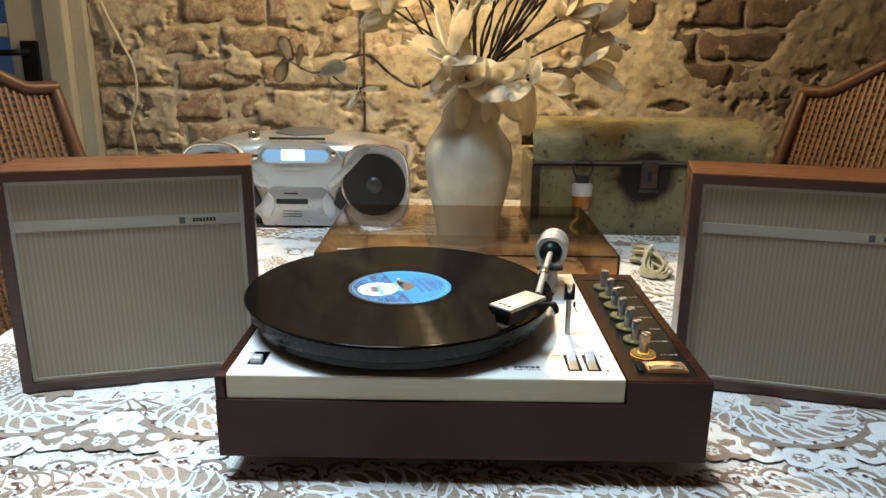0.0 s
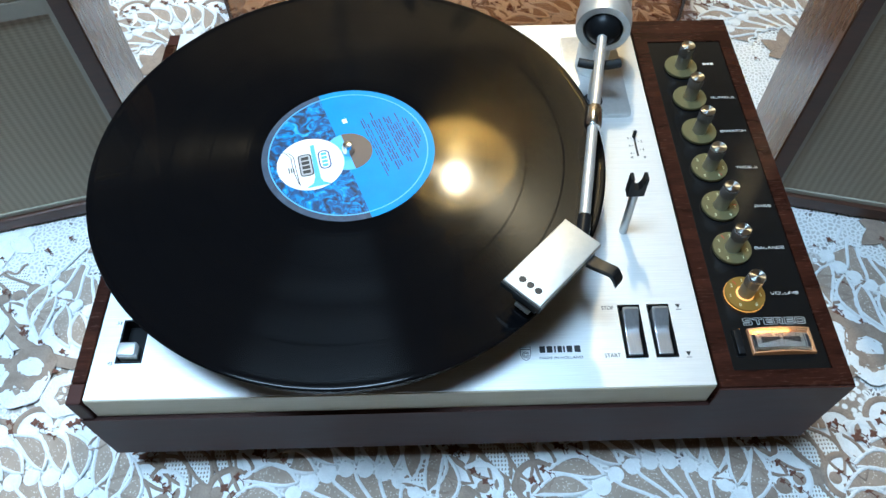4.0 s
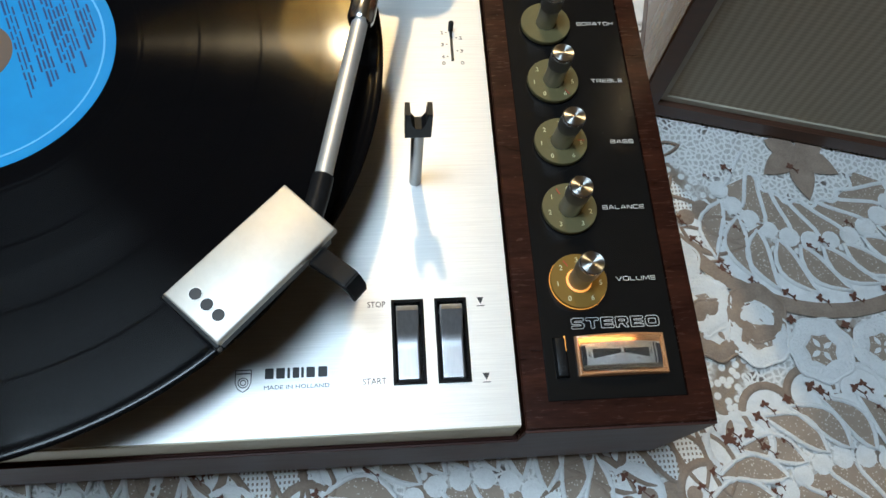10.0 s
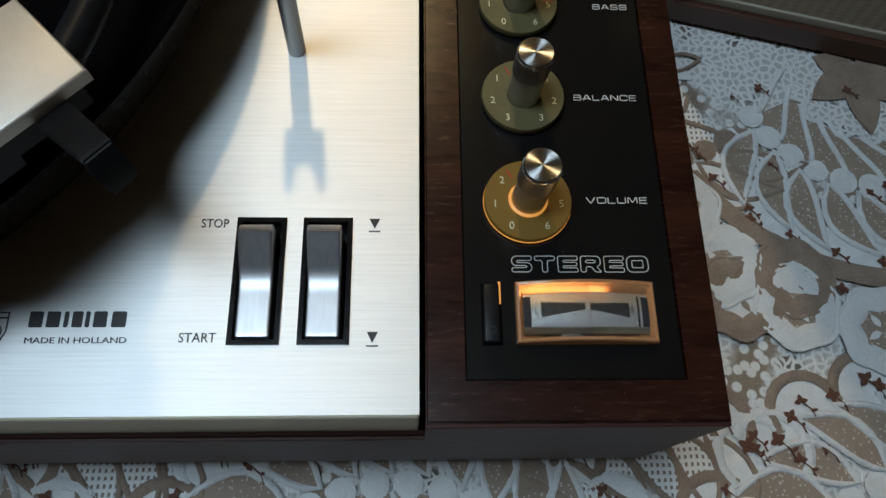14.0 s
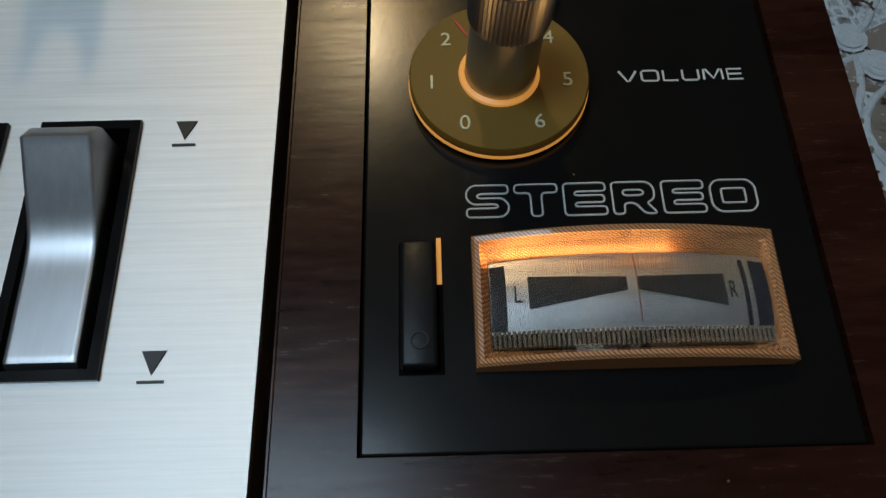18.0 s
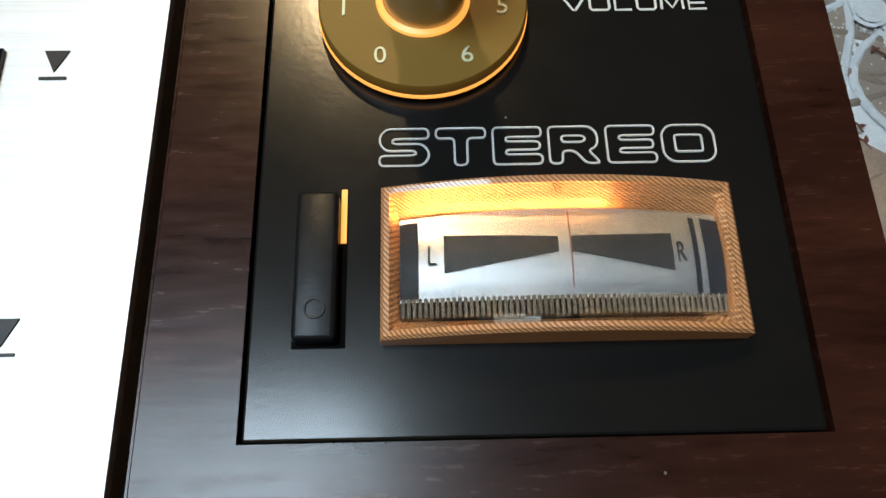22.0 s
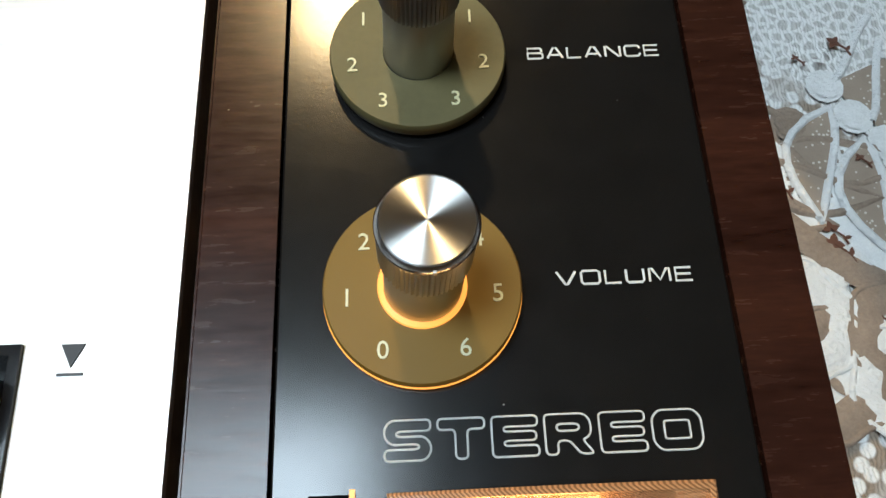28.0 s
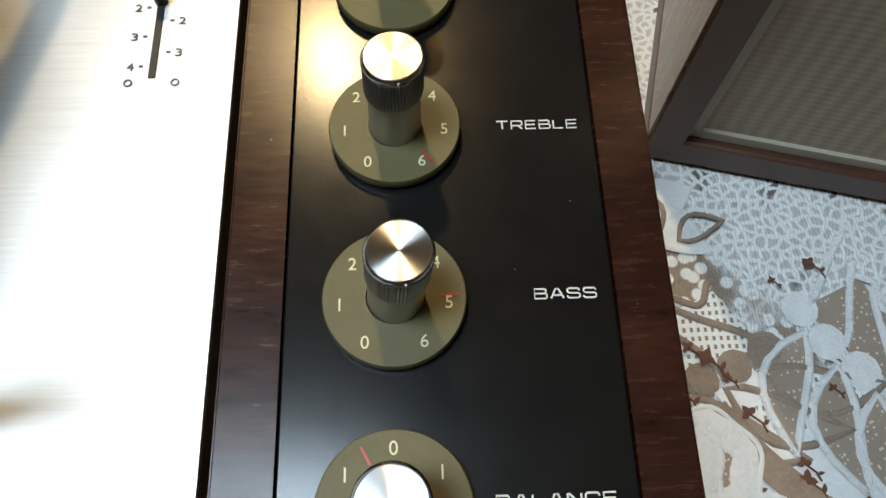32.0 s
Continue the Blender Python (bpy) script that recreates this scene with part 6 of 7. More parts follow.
# greasy dark stain round the hasp
geo = nt.nodes.new("ShaderNodeNewGeometry")
far = nt.nodes.new("ShaderNodeVectorMath")
far.operation = "DISTANCE"
nt.links.new(geo.outputs["Position"], far.inputs[0])
far.inputs[1].default_value = (0.420, 1.456, 0.868)
edge = math_node(nt, "ADD", far.outputs["Value"], math_node(nt, "MULTIPLY", math_node(nt, "SUBTRACT", a, 0.5), 0.05))
c = mix(nt, math_node(nt, "MULTIPLY", math_node(nt, "SUBTRACT", 0.064, edge), 60.0, True), c, (0.028, 0.022, 0.015))
nt.links.new(c, p.inputs["Base Color"])
nt.links.new(math_node(nt, "ADD", math_node(nt, "MULTIPLY", b, 0.4), 0.3), p.inputs["Roughness"])
p.inputs["Metallic"].default_value = 0.35
bump(nt, p, math_node(nt, "ADD", a, math_node(nt, "MULTIPLY", b, 0.4)), 0.4, 0.003)
M["tin"] = tm
M["rust_iron"] = surface("rusty_iron", (0.05, 0.035, 0.025), (0.14, 0.11, 0.08), 0.6, 0.5, 60, bump_scale=300, bump_by=0.4)
M["seam"] = surface("shiny_tin_bead", (0.13, 0.12, 0.09), (0.24, 0.22, 0.17), 0.35, 0.7, 40)
trunk = tagged(empty("tin_trunk", (0.418, 1.575, T)), "old green tin trunk with rust stains and an iron hasp", "trunk")
KX0, KX1, KF, KB = 0.196, 0.640, 1.458, 1.690
part("trunk_body", box(KX0, KX1, KF, KB, T + 0.001, 0.893, 0.004), M["tin"], trunk, smooth=True)
def lid_shape(u, v):
    x = KX0 - 0.002 + (KX1 - KX0 + 0.004) * u
    pts = [(KF - 0.002, 0.896), (KF - 0.002, 0.915), (KF + 0.004, 0.940), (KF + 0.022, 0.958), (KF + 0.055, 0.968), (1.574, 0.972), (KB - 0.055, 0.968), (KB - 0.022, 0.958), (KB - 0.004, 0.940), (KB + 0.002, 0.915), (KB + 0.002, 0.896)]
    k = min(int(v * 10), 9)
    f = v * 10 - k
    y = pts[k][0] * (1 - f) + pts[k + 1][0] * f
    z = pts[k][1] * (1 - f) + pts[k + 1][1] * f
    return (x, y + 0.0015 * noise.noise((x * 9, z * 9, 1)), z + 0.0025 * noise.noise((x * 8, y * 8, 3)))
lb = sheet(lid_shape, 24, 20)
bmesh.ops.holes_fill(lb, edges=lb.edges[:], sides=0)
part("trunk_lid", lb, M["tin"], trunk, "rounded tin lid", smooth=True)
part("lid_seam", tube([(KX0 - 0.003, KF - 0.001, 0.8975), (KX1 + 0.003, KF - 0.001, 0.8975)], 0.0042, 12), M["seam"], trunk, "shiny rounded bead along the lid", smooth=True)
# black strip stands in for the shadow that the bead casts
part("seam_shadow", box(KX0 - 0.001, KX1 + 0.001, KF - 0.0035, KF + 0.001, 0.8885, 0.8925, 0.0006), M["ink"], trunk, "dark strip in place of the shadow under the lid bead")
part("corner_strip", box(KX0 - 0.0025, KX0 + 0.014, KF - 0.0025, KF + 0.0, T + 0.002, 0.890, 0.0008), M["rust_iron"], trunk)
for x in (0.420, 0.600):
    h = part("hasp", box(x - 0.0165, x + 0.0165, KF - 0.009, KF - 0.0005, 0.846, 0.900, 0.002), M["rust_iron"], trunk, "rusty iron hasp")
    part("keyhole", box(x - 0.004, x + 0.004, KF - 0.0095, KF - 0.0085, 0.861, 0.881, 0.0004), M["ink"], h)
    part("staple", box(x - 0.0185, x + 0.0185, KF - 0.013, KF - 0.0005, 0.8395, 0.8455, 0.0015), M["rust_iron"], h)

# bottle opener leaning on the trunk
op = tagged(empty("bottle_opener", (0.291, 1.442, T)), "yellow bottle opener with amber body, leaning on the trunk", "bottle opener")
def lean(bm):
    bm.transform(Matrix.Translation((0.2910, 1.439, T + 0.0055)) @ pose(0, 0, 0, 85, 0, 0))
    return bm
def upright(profile):
    """Turned piece whose axis runs along the opener."""
    bm = lathe(profile, 32)
    bm.transform(Matrix(((1, 0, 0, 0), (0, 0, 1, 0), (0, -1, 0, 0), (0, 0, 0, 1))))
    return lean(bm)
M["brass"] = plain("yellow_enamel", (0.98, 0.78, 0.16), 0.28, 0.15, 0.5)
M["beer"] = plain("amber_resin", (0.42, 0.15, 0.02), 0.2, 0, 0.6)
M["cap"] = plain("white_plastic_cap", (0.75, 0.75, 0.74), 0.35)
M["band"] = plain("frosted_band", (0.42, 0.40, 0.34), 0.3, 0, 0.4)
M["bail"] = plain("dull_grey_steel", (0.10, 0.10, 0.105), 0.35, 0.8)
def pear(t, rx, rz, cz, neck):
    """Ring that narrows into the neck at its top."""
    c, d = math.cos(t), math.sin(t)
    return (rx * c * (1 - neck * max(d, 0) ** 1.5), cz + rz * (d if d < 0 else 1.22 * d))
ts = [2 * math.pi * k / 40 for k in range(40)]
out = [pear(t, 0.0225, 0.0185, 0.0185, 0.62) for t in ts]
inn = []
for t in ts:
    x, z = pear(t, 0.0155, 0.0105, 0.0180, 0.25)
    if abs(x) < 0.006:
        z += (0.0045 if z < 0.018 else -0.0030) * (1 - (x / 0.006) ** 2)
    inn.append((x, z))
part("opener_ring", lean(ring(out, inn, -0.0020, 0.0020)), M["brass"], op, "yellow enamelled ring")
part("opener_neck", lean(prism([(-0.0105, 0.0375), (0.0105, 0.0375), (0.0105, 0.0425), (-0.0105, 0.0425)], -0.003, 0.003, 0.0006)), M["brass"], op)
part("glass_band", upright([(0, 0.0420), (0.0145, 0.0420), (0.0150, 0.0430), (0.0150, 0.0490), (0, 0.0490)]), M["band"], op, "frosted clear band", smooth=True)
part("amber_body", upright([(0, 0.0492), (0.0150, 0.0492), (0.0172, 0.056), (0.0175, 0.077), (0, 0.077)]), M["beer"], op, "amber bottle-shaped body", smooth=True)
part("cap", upright([(0, 0.0772), (0.0180, 0.0772), (0.0196, 0.080), (0.0196, 0.098), (0.0180, 0.1015), (0, 0.1015)]), M["cap"], op, "white cap", smooth=True)
bail = tube(smooth_line([(-0.009, 0.101, 0), (-0.014, 0.117, 0), (-0.019, 0.130, 0), (-0.0175, 0.141, 0), (0, 0.145, 0), (0.0175, 0.141, 0), (0.019, 0.130, 0), (0.014, 0.117, 0), (0.009, 0.101, 0)], 6), 0.0019, 8)
part("wire_loop", lean(bail), M["bail"], op, "grey steel wire loop", smooth=True)
part("loop_plate", lean(prism([(-0.0085, 0.1016), (0.0085, 0.1016), (0.0120, 0.117), (-0.0120, 0.117)], -0.001, 0.001, 0.0004)), M["bail"], op, "grey steel plate in the loop")

# vase with magnolia branches
vm, nt, p = nodes_of("crazed_white_ceramic")
v = coords(nt)
cr = node(nt, "ShaderNodeTexVoronoi", Scale=120)
cr.feature = "DISTANCE_TO_EDGE"
nt.links.new(v, cr.inputs["Vector"])
c = ramp(nt, noise_tex(nt, v, 16, 4), [(0.3, (0.52, 0.495, 0.38)), (0.7, (0.68, 0.65, 0.53))])
c = mix(nt, math_node(nt, "MULTIPLY", math_node(nt, "LESS_THAN", cr.outputs["Distance"], 0.02), 0.18), c, (0.30, 0.26, 0.20))
nt.links.new(c, p.inputs["Base Color"])
p.inputs["Roughness"].default_value = 0.22
p.inputs["Coat Weight"].default_value = 0.8
p.inputs["Coat Roughness"].default_value = 0.06
VX, VY = 0.0685, 1.425
vase = tagged(empty("vase", (VX, VY, T)), "pale crazed ceramic vase on the table behind the dust cover", "vase")
vb = lathe([(0, 0.003), (0.050, 0.003), (0.056, 0.006), (0.058, 0.016), (0.064, 0.050), (0.074, 0.095), (0.081, 0.140), (0.0815, 0.165), (0.077, 0.188), (0.064, 0.208), (0.0535, 0.226), (0.050, 0.245), (0.0505, 0.265), (0.055, 0.282), (0.061, 0.293), (0.0625, 0.297), (0.060, 0.299), (0.054, 0.288), (0.046, 0.262), (0.046, 0.235), (0.058, 0.205), (0.070, 0.175), (0.070, 0.10), (0.05, 0.02), (0, 0.015)], 96, (0, 0, T - 0.002))
for q in vb.verts:
    # soft lobes that swell at the shoulder
    k = math.exp(-((q.co.z - T - 0.165) / 0.055) ** 2) * 0.022 * math.cos(8 * math.atan2(q.co.y, q.co.x) + 0.6)
    q.co.x, q.co.y = q.co.x * (1 + k) + VX, q.co.y * (1 + k) + VY
part("body", vb, vm, vase, smooth=True)
part("rim", tube([(VX + 0.0608 * math.cos(k * math.pi / 24), VY + 0.0608 * math.sin(k * math.pi / 24), T + 0.2958) for k in range(50)], 0.0022, 8), vm, vase, "rolled rim", smooth=True)
part("foot", lathe([(0.046, 0.0002), (0.0575, 0.0002), (0.0590, 0.004), (0.0580, 0.009), (0.046, 0.009)], 64, (VX, VY, T)), vm, vase, "turned foot ring", smooth=True)
fl = tagged(empty("magnolia_bouquet", (VX, VY, T + 0.03)), "artificial white magnolia branches standing in the vase", "flowers")
M["bark"] = surface("dark_twig", (0.035, 0.022, 0.014), (0.10, 0.065, 0.04), 0.7, 0, 80, bump_scale=300, bump_by=0.4)
pm, nt, p = nodes_of("white_petal")
v = coords(nt)
nt.links.new(ramp(nt, noise_tex(nt, v, 60, 4), [(0.3, (0.72, 0.63, 0.46)), (0.6, (0.86, 0.80, 0.66))]), p.inputs["Base Color"])
p.inputs["Roughness"].default_value = 0.55
p.inputs["Subsurface Weight"].default_value = 0.15
p.inputs["Subsurface Radius"].default_value = (0.01, 0.008, 0.005)
bump(nt, p, noise_tex(nt, v, 120, 3), 0.2, 0.001)
thin = nt.nodes.new("ShaderNodeBsdfTranslucent")
thin.inputs["Color"].default_value = (0.86, 0.78, 0.60, 1)
through_light = nt.nodes.new("ShaderNodeMixShader")
through_light.inputs[0].default_value = 0.35
nt.links.new(p.outputs[0], through_light.inputs[1])
nt.links.new(thin.outputs[0], through_light.inputs[2])
nt.links.new(through_light.outputs[0], nt.nodes["Material Output"].inputs["Surface"])
M["petal"] = pm
M["leaf"] = surface("beige_leaf", (0.26, 0.21, 0.13), (0.42, 0.35, 0.22), 0.6, 0, 40)
frng = random.Random(4)
def petal_bm(base, d, length, width, cup, bm):
    d = Vector(d).normalized()
    side = d.cross(Vector((frng.uniform(-1, 1), frng.uniform(-1, 1), frng.uniform(-0.5, 1)))).normalized()
    up = side.cross(d)
    nu, nv = 6, 4
    g = []
    for i in range(nu + 1):
        t = i / nu
        w = width * math.sin(math.pi * (0.08 + 0.85 * t ** 1.35)) ** 0.62
        row = []
        for j in range(nv + 1):
            s = 2 * j / nv - 1
            q = Vector(base) + d * (length * t) + side * (w * s / 2) + up * (cup * length * (t * t * 0.6 + 0.5 * s * s * w / width * 0.5))
            row.append(bm.verts.new(q))
        g.append(row)
    for i in range(nu):
        for j in range(nv):
            bm.faces.new((g[i][j], g[i + 1][j], g[i + 1][j + 1], g[i][j + 1]))
def flower(at, aim, size, count):
    aim = Vector(aim).normalized()
    bm = bmesh.new()
    e1 = aim.orthogonal().normalized()
    e2 = aim.cross(e1)
    for k in range(count):
        a = 2 * math.pi * k / count + frng.uniform(-0.25, 0.25)
        spread = 0.55 + (0.65 if k % 2 else 0.15) + frng.uniform(-0.15, 0.2)
        d = aim * math.cos(spread) + (e1 * math.cos(a) + e2 * math.sin(a)) * math.sin(spread)
        petal_bm(at, d, size * 1.35 * frng.uniform(0.85, 1.15), size * 0.62, frng.uniform(0.15, 0.45), bm)
    bmesh.ops.solidify(bm, geom=bm.faces[:], thickness=0.0008)
    f = part("blossom", bm, M["petal"], fl, "white magnolia blossom", smooth="all")
    part("blossom_heart", lathe([(0, -0.004), (0.005, 0), (0.006, 0.006), (0.003, 0.012), (0, 0.013)], 12, at), M["bark"], f, smooth=True)
def twig(points, r0, r1):
    ps = smooth_line(points, 7)
    n = len(ps) - 1
    part("twig", tube(ps, [r0 + (r1 - r0) * i / n + 0.0006 * math.sin(i * 1.7) for i in range(n + 1)], 7), M["bark"], fl, smooth=True)
base = (VX, VY, T + 0.05)
def stem(end, mid=None, r=0.0034):
    m = mid or ((VX + end[0]) / 2 + frng.uniform(-0.02, 0.02), (VY + end[1]) / 2, (end[2] + T + 0.30) / 2)
    rim = (VX + max(-0.03, min(0.03, (end[0] - VX) * 0.25)), VY + frng.uniform(-0.02, 0.02), T + 0.295)
    twig([(VX + (rim[0] - VX) * 0.3, VY, T + 0.06), rim, m, end], r, r * 0.5)
for end, aim, size, count in (((0.035, 1.37, 1.090), (-0.2, -1, 0.45), 0.066, 9), ((0.170, 1.36, 1.055), (0.35, -1, -0.1), 0.062, 8), ((0.262, 1.40, 1.080), (1, -0.5, 0.1), 0.058, 7), ((0.285, 1.44, 1.140), (1, -0.4, 0.4), 0.056, 7), ((0.085, 1.42, 1.185), (0, -0.7, 1), 0.064, 9), ((-0.075, 1.44, 1.175), (-0.8, -0.6, 0.6), 0.062, 8), ((0.19, 1.46, 1.215), (0.4, -0.4, 1), 0.060, 8), ((0.0, 1.47, 1.245), (-0.3, -0.3, 1), 0.06, 8), ((0.24, 1.43, 1.265), (0.7, -0.3, 0.8), 0.058, 7), ((0.10, 1.375, 1.055), (0.2, -1, -0.6), 0.058, 7), ((0.11, 1.45, 1.290), (0, -0.2, 1), 0.06, 8), ((0.060, 1.365, 1.055), (-0.1, -1, -0.2), 0.058, 8), ((-0.065, 1.41, 1.200), (-0.6, -0.6, 0.6), 0.060, 8), ((0.24, 1.41, 1.165), (0.6, -0.7, 0.5), 0.056, 8)):
    stem(end)
    flower(end, aim, size, count)
twig([(VX, VY, T + 0.06), (0.05, 1.42, T + 0.295), (-0.030, 1.41, 1.038), (-0.075, 1.405, 1.060), (-0.119, 1.40, 1.094), (-0.175, 1.40, 1.078), (-0.215, 1.40, 1.062), (-0.262, 1.40, 1.085)], 0.0032, 0.0018)
twig([(-0.195, 1.40, 1.068), (-0.165, 1.40, 1.045), (-0.135, 1.395, 1.030)], 0.0016, 0.0012)
for at, d, ln in (((-0.255, 1.40, 1.082), (-0.25, -0.2, 1), 0.045), ((-0.262, 1.40, 1.085), (-0.5, -0.3, -1), 0.045), ((-0.205, 1.40, 1.063), (1, -0.3, 0.25), 0.055), ((-0.24, 1.40, 1.075), (0.3, -0.4, 1), 0.04), ((-0.02, 1.40, 1.045), (-0.2, -0.6, 0.1), 0.03)):
    bm = bmesh.new()
    petal_bm(at, d, ln, 0.030, 0.15, bm)
    bmesh.ops.solidify(bm, geom=bm.faces[:], thickness=0.0008)
    part("leaf", bm, M["leaf"], fl, "beige dried leaf", smooth="all")
flower((-0.132, 1.395, 1.030), (0.3, -1, -0.6), 0.030, 5)
for k in range(20):
    e = (VX + frng.uniform(-0.12, 0.26), 1.44 + frng.uniform(-0.04, 0.06), frng.uniform(1.17, 1.33))
    stem(e, None, 0.0036)
    bud = bmesh.new()
    petal_bm(e, (frng.uniform(-0.4, 0.4), -0.3, 1), 0.034, 0.016, 0.2, bud)
    petal_bm(e, (frng.uniform(-0.4, 0.4), 0.3, 1), 0.034, 0.016, 0.2, bud)
    bmesh.ops.solidify(bud, geom=bud.faces[:], thickness=0.0008)
    part("bud", bud, M["petal"] if k % 2 else M["leaf"], fl, "half-open bud", smooth="all")

# tied cable on the cloth
M["cord_plastic"] = surface("beige_cable", (0.36, 0.32, 0.20), (0.46, 0.42, 0.28), 0.45, 0, 40)
cb = tagged(empty("cable_bundle", (0.376, 1.235, T)), "beige tied mains cable lying on the lace cloth", "cable")
crng = random.Random(9)
for k in range(9):
    w, l = crng.uniform(0.012, 0.030), crng.uniform(0.045, 0.075)
    cx, cy, zz = 0.376 + crng.uniform(-0.006, 0.006), 1.240 + crng.uniform(-0.01, 0.008), T + 0.0035 + 0.0032 * k
    pts = [(cx - 0.004, cy + 0.002, zz + 0.004), (cx - w, cy - l * 0.7, zz * 0.4 + (T + 0.0035) * 0.6), (cx - w * 0.2, cy - l, T + 0.0035 + k * 0.0008), (cx + w * 0.9, cy - l * 0.6, T + 0.004 + k * 0.002), (cx + 0.004, cy, zz + 0.004), (cx + w, cy + l * 0.55, zz), (cx, cy + l * 0.75, zz), (cx - w, cy + l * 0.5, zz), (cx - 0.004, cy + 0.004, zz + 0.004)]
    part("cable_loop", tube(smooth_line(pts, 6), 0.0024, 7), M["cord_plastic"], cb, smooth=True)
part("cable_tie", tube(smooth_line([(0.362, 1.238, T + 0.012), (0.376, 1.236, T + 0.041), (0.390, 1.238, T + 0.012)], 6), 0.003, 8), M["cap"], cb, "white cable tie", smooth=True)

# cane-backed chairs
M["chair_wood"] = wood("chair_beech", (0.050, 0.020, 0.009), (0.11, 0.046, 0.020), 0.4, "z", 0.2)
M["cane"] = surface("woven_cane", (0.11, 0.050, 0.020), (0.19, 0.092, 0.038), 0.5, 0, 60)
def chair(at, rz, label):
    ch = tagged(empty("dining_chair", at, rz), label, "chair", "cane chairs at the table")
    W = 0.245
    def yy(z):
        """Lean of the back at a height."""
        return 0.02 + 0.13 * (z - 0.55) / 0.45
    def top_z(x):
        return 1.024 + 0.085 * max(0.0, math.cos(min(abs(x) / 0.19, 1) * math.pi / 2)) ** 1.3 if abs(x) < 0.19 else 1.024
    side = [(-W, 0, 0.44), (-W, 0.055, 0.75), (-W + 0.005, yy(1.024), 1.024)]
    for s in (-1, 1):
        part("back_post", tube([(s * x, y, z) for x, y, z in side], [0.017, 0.014, 0.013], 10), M["chair_wood"], ch, local=True, smooth=True)
        part("rear_leg", tube([(s * W, 0.03, 0.0), (s * W, 0, 0.44)], [0.016, 0.020], 10), M["chair_wood"], ch, local=True, smooth=True)
        part("front_leg", tube([(s * (W - 0.01), -0.42, 0.0), (s * (W - 0.01), -0.40, 0.43)], [0.014, 0.020], 10), M["chair_wood"], ch, local=True, smooth=True)
    part("top_rail", tube([(x, yy(top_z(x)), top_z(x)) for x in [-W + 2 * W * k / 30 for k in range(31)]], 0.014, 10), M["chair_wood"], ch, local=True, smooth=True)
    part("lower_rail", tube([(-W, 0.02, 0.55), (W, 0.02, 0.55)], 0.016, 10), M["chair_wood"], ch, local=True, smooth=True)
    part("seat", prism([(-W, -0.44), (W, -0.44), (W - 0.01, 0.0), (-W + 0.01, 0.0)], 0.43, 0.465, 0.008), M["cane"], ch, "woven cane seat", local=True)
    lat = bmesh.new()
    n = 40
    for k in range(1, n):
        x = -W + 2 * W * k / n
        tube([(x, yy(0.55), 0.55), (x, yy(0.8), 0.8), (x, yy(top_z(x)), top_z(x))], 0.0036, 4, lat)
    for k in range(1, 44):
        z = 0.55 + 0.0122 * k
        half = W
        if z > 1.024:
            half = next((x for x in [W * q / 100 for q in range(100, 0, -1)] if top_z(x) > z), 0.01)
        tube([(-half, yy(z) + 0.002, z), (half, yy(z) + 0.002, z)], 0.0036, 4, lat)
    for k in range(-34, 35):
        for s in (-1, 1):
            pts = []
            for q in range(0, 27):
                z = 0.55 + 0.02 * q
                x = 0.0183 * k + s * 0.02 * q
                if abs(x) < W and z < top_z(x):
                    pts.append((x, yy(z) + 0.004, z))
            if len(pts) > 2:
                tube([pts[0], pts[-1]], 0.0022, 4, lat)
    tagged(part("cane_panel", lat, M["cane"], ch, "woven cane back", local=True), kind="stuff")
chair((0.780, 1.372, 0), -60.0, "brown wooden chair with an arched cane back, beyond the reddish speaker")
chair((-0.7265, 1.212, 0), 60.0, "brown wooden chair with an arched cane back, beside the glazed door")

# ---- back wall: bricks and crumbling plaster ----
bm_, nt, p = nodes_of("old_brick")
v = coords(nt)
info = nt.nodes.new("ShaderNodeObjectInfo")
c = ramp(nt, noise_tex(nt, v, 22, 5, 0.65, 0.4), [(0.28, (0.13, 0.08, 0.05)), (0.5, (0.31, 0.215, 0.14)), (0.72, (0.48, 0.38, 0.26))])
c = mix(nt, math_node(nt, "MULTIPLY", info.outputs["Random"], 0.45), c, (0.20, 0.10, 0.06))
c = mix(nt, math_node(nt, "MULTIPLY", math_node(nt, "SUBTRACT", noise_tex(nt, v, 45, 6, 0.75, 0.4), 0.44), 5.0, True), c, (0.55, 0.47, 0.33))
nt.links.new(c, p.inputs["Base Color"])
p.inputs["Roughness"].default_value = 0.9
bump(nt, p, noise_tex(nt, v, 130, 6, 0.75), 0.7, 0.006)
M["brick"] = bm_
# brick copy darkened for soot and shade on the right of the wall
M["sooty_shaded_brick"] = surface("sooty_shaded_brick", (0.040, 0.028, 0.022), (0.17, 0.115, 0.08), 0.9, 0, 16, bump_scale=120, bump_by=0.7, depth=0.004)
pl, nt, p = nodes_of("old_lime_plaster")
v = coords(nt)
a = noise_tex(nt, v, 5.5, 6, 0.62, 0.5)
b = noise_tex(nt, v, 38, 6, 0.7)
c = ramp(nt, a, [(0.30, (0.19, 0.145, 0.10)), (0.42, (0.42, 0.355, 0.245)), (0.55, (0.58, 0.505, 0.36)), (0.72, (0.40, 0.375, 0.30))])
c = mix(nt, math_node(nt, "MULTIPLY", math_node(nt, "SUBTRACT", b, 0.52), 5.0, True), c, (0.24, 0.165, 0.11))
c = mix(nt, math_node(nt, "MULTIPLY", math_node(nt, "SUBTRACT", noise_tex(nt, v, 16, 6, 0.7, 0.6), 0.53), 5.0, True), c, (0.27, 0.17, 0.115))
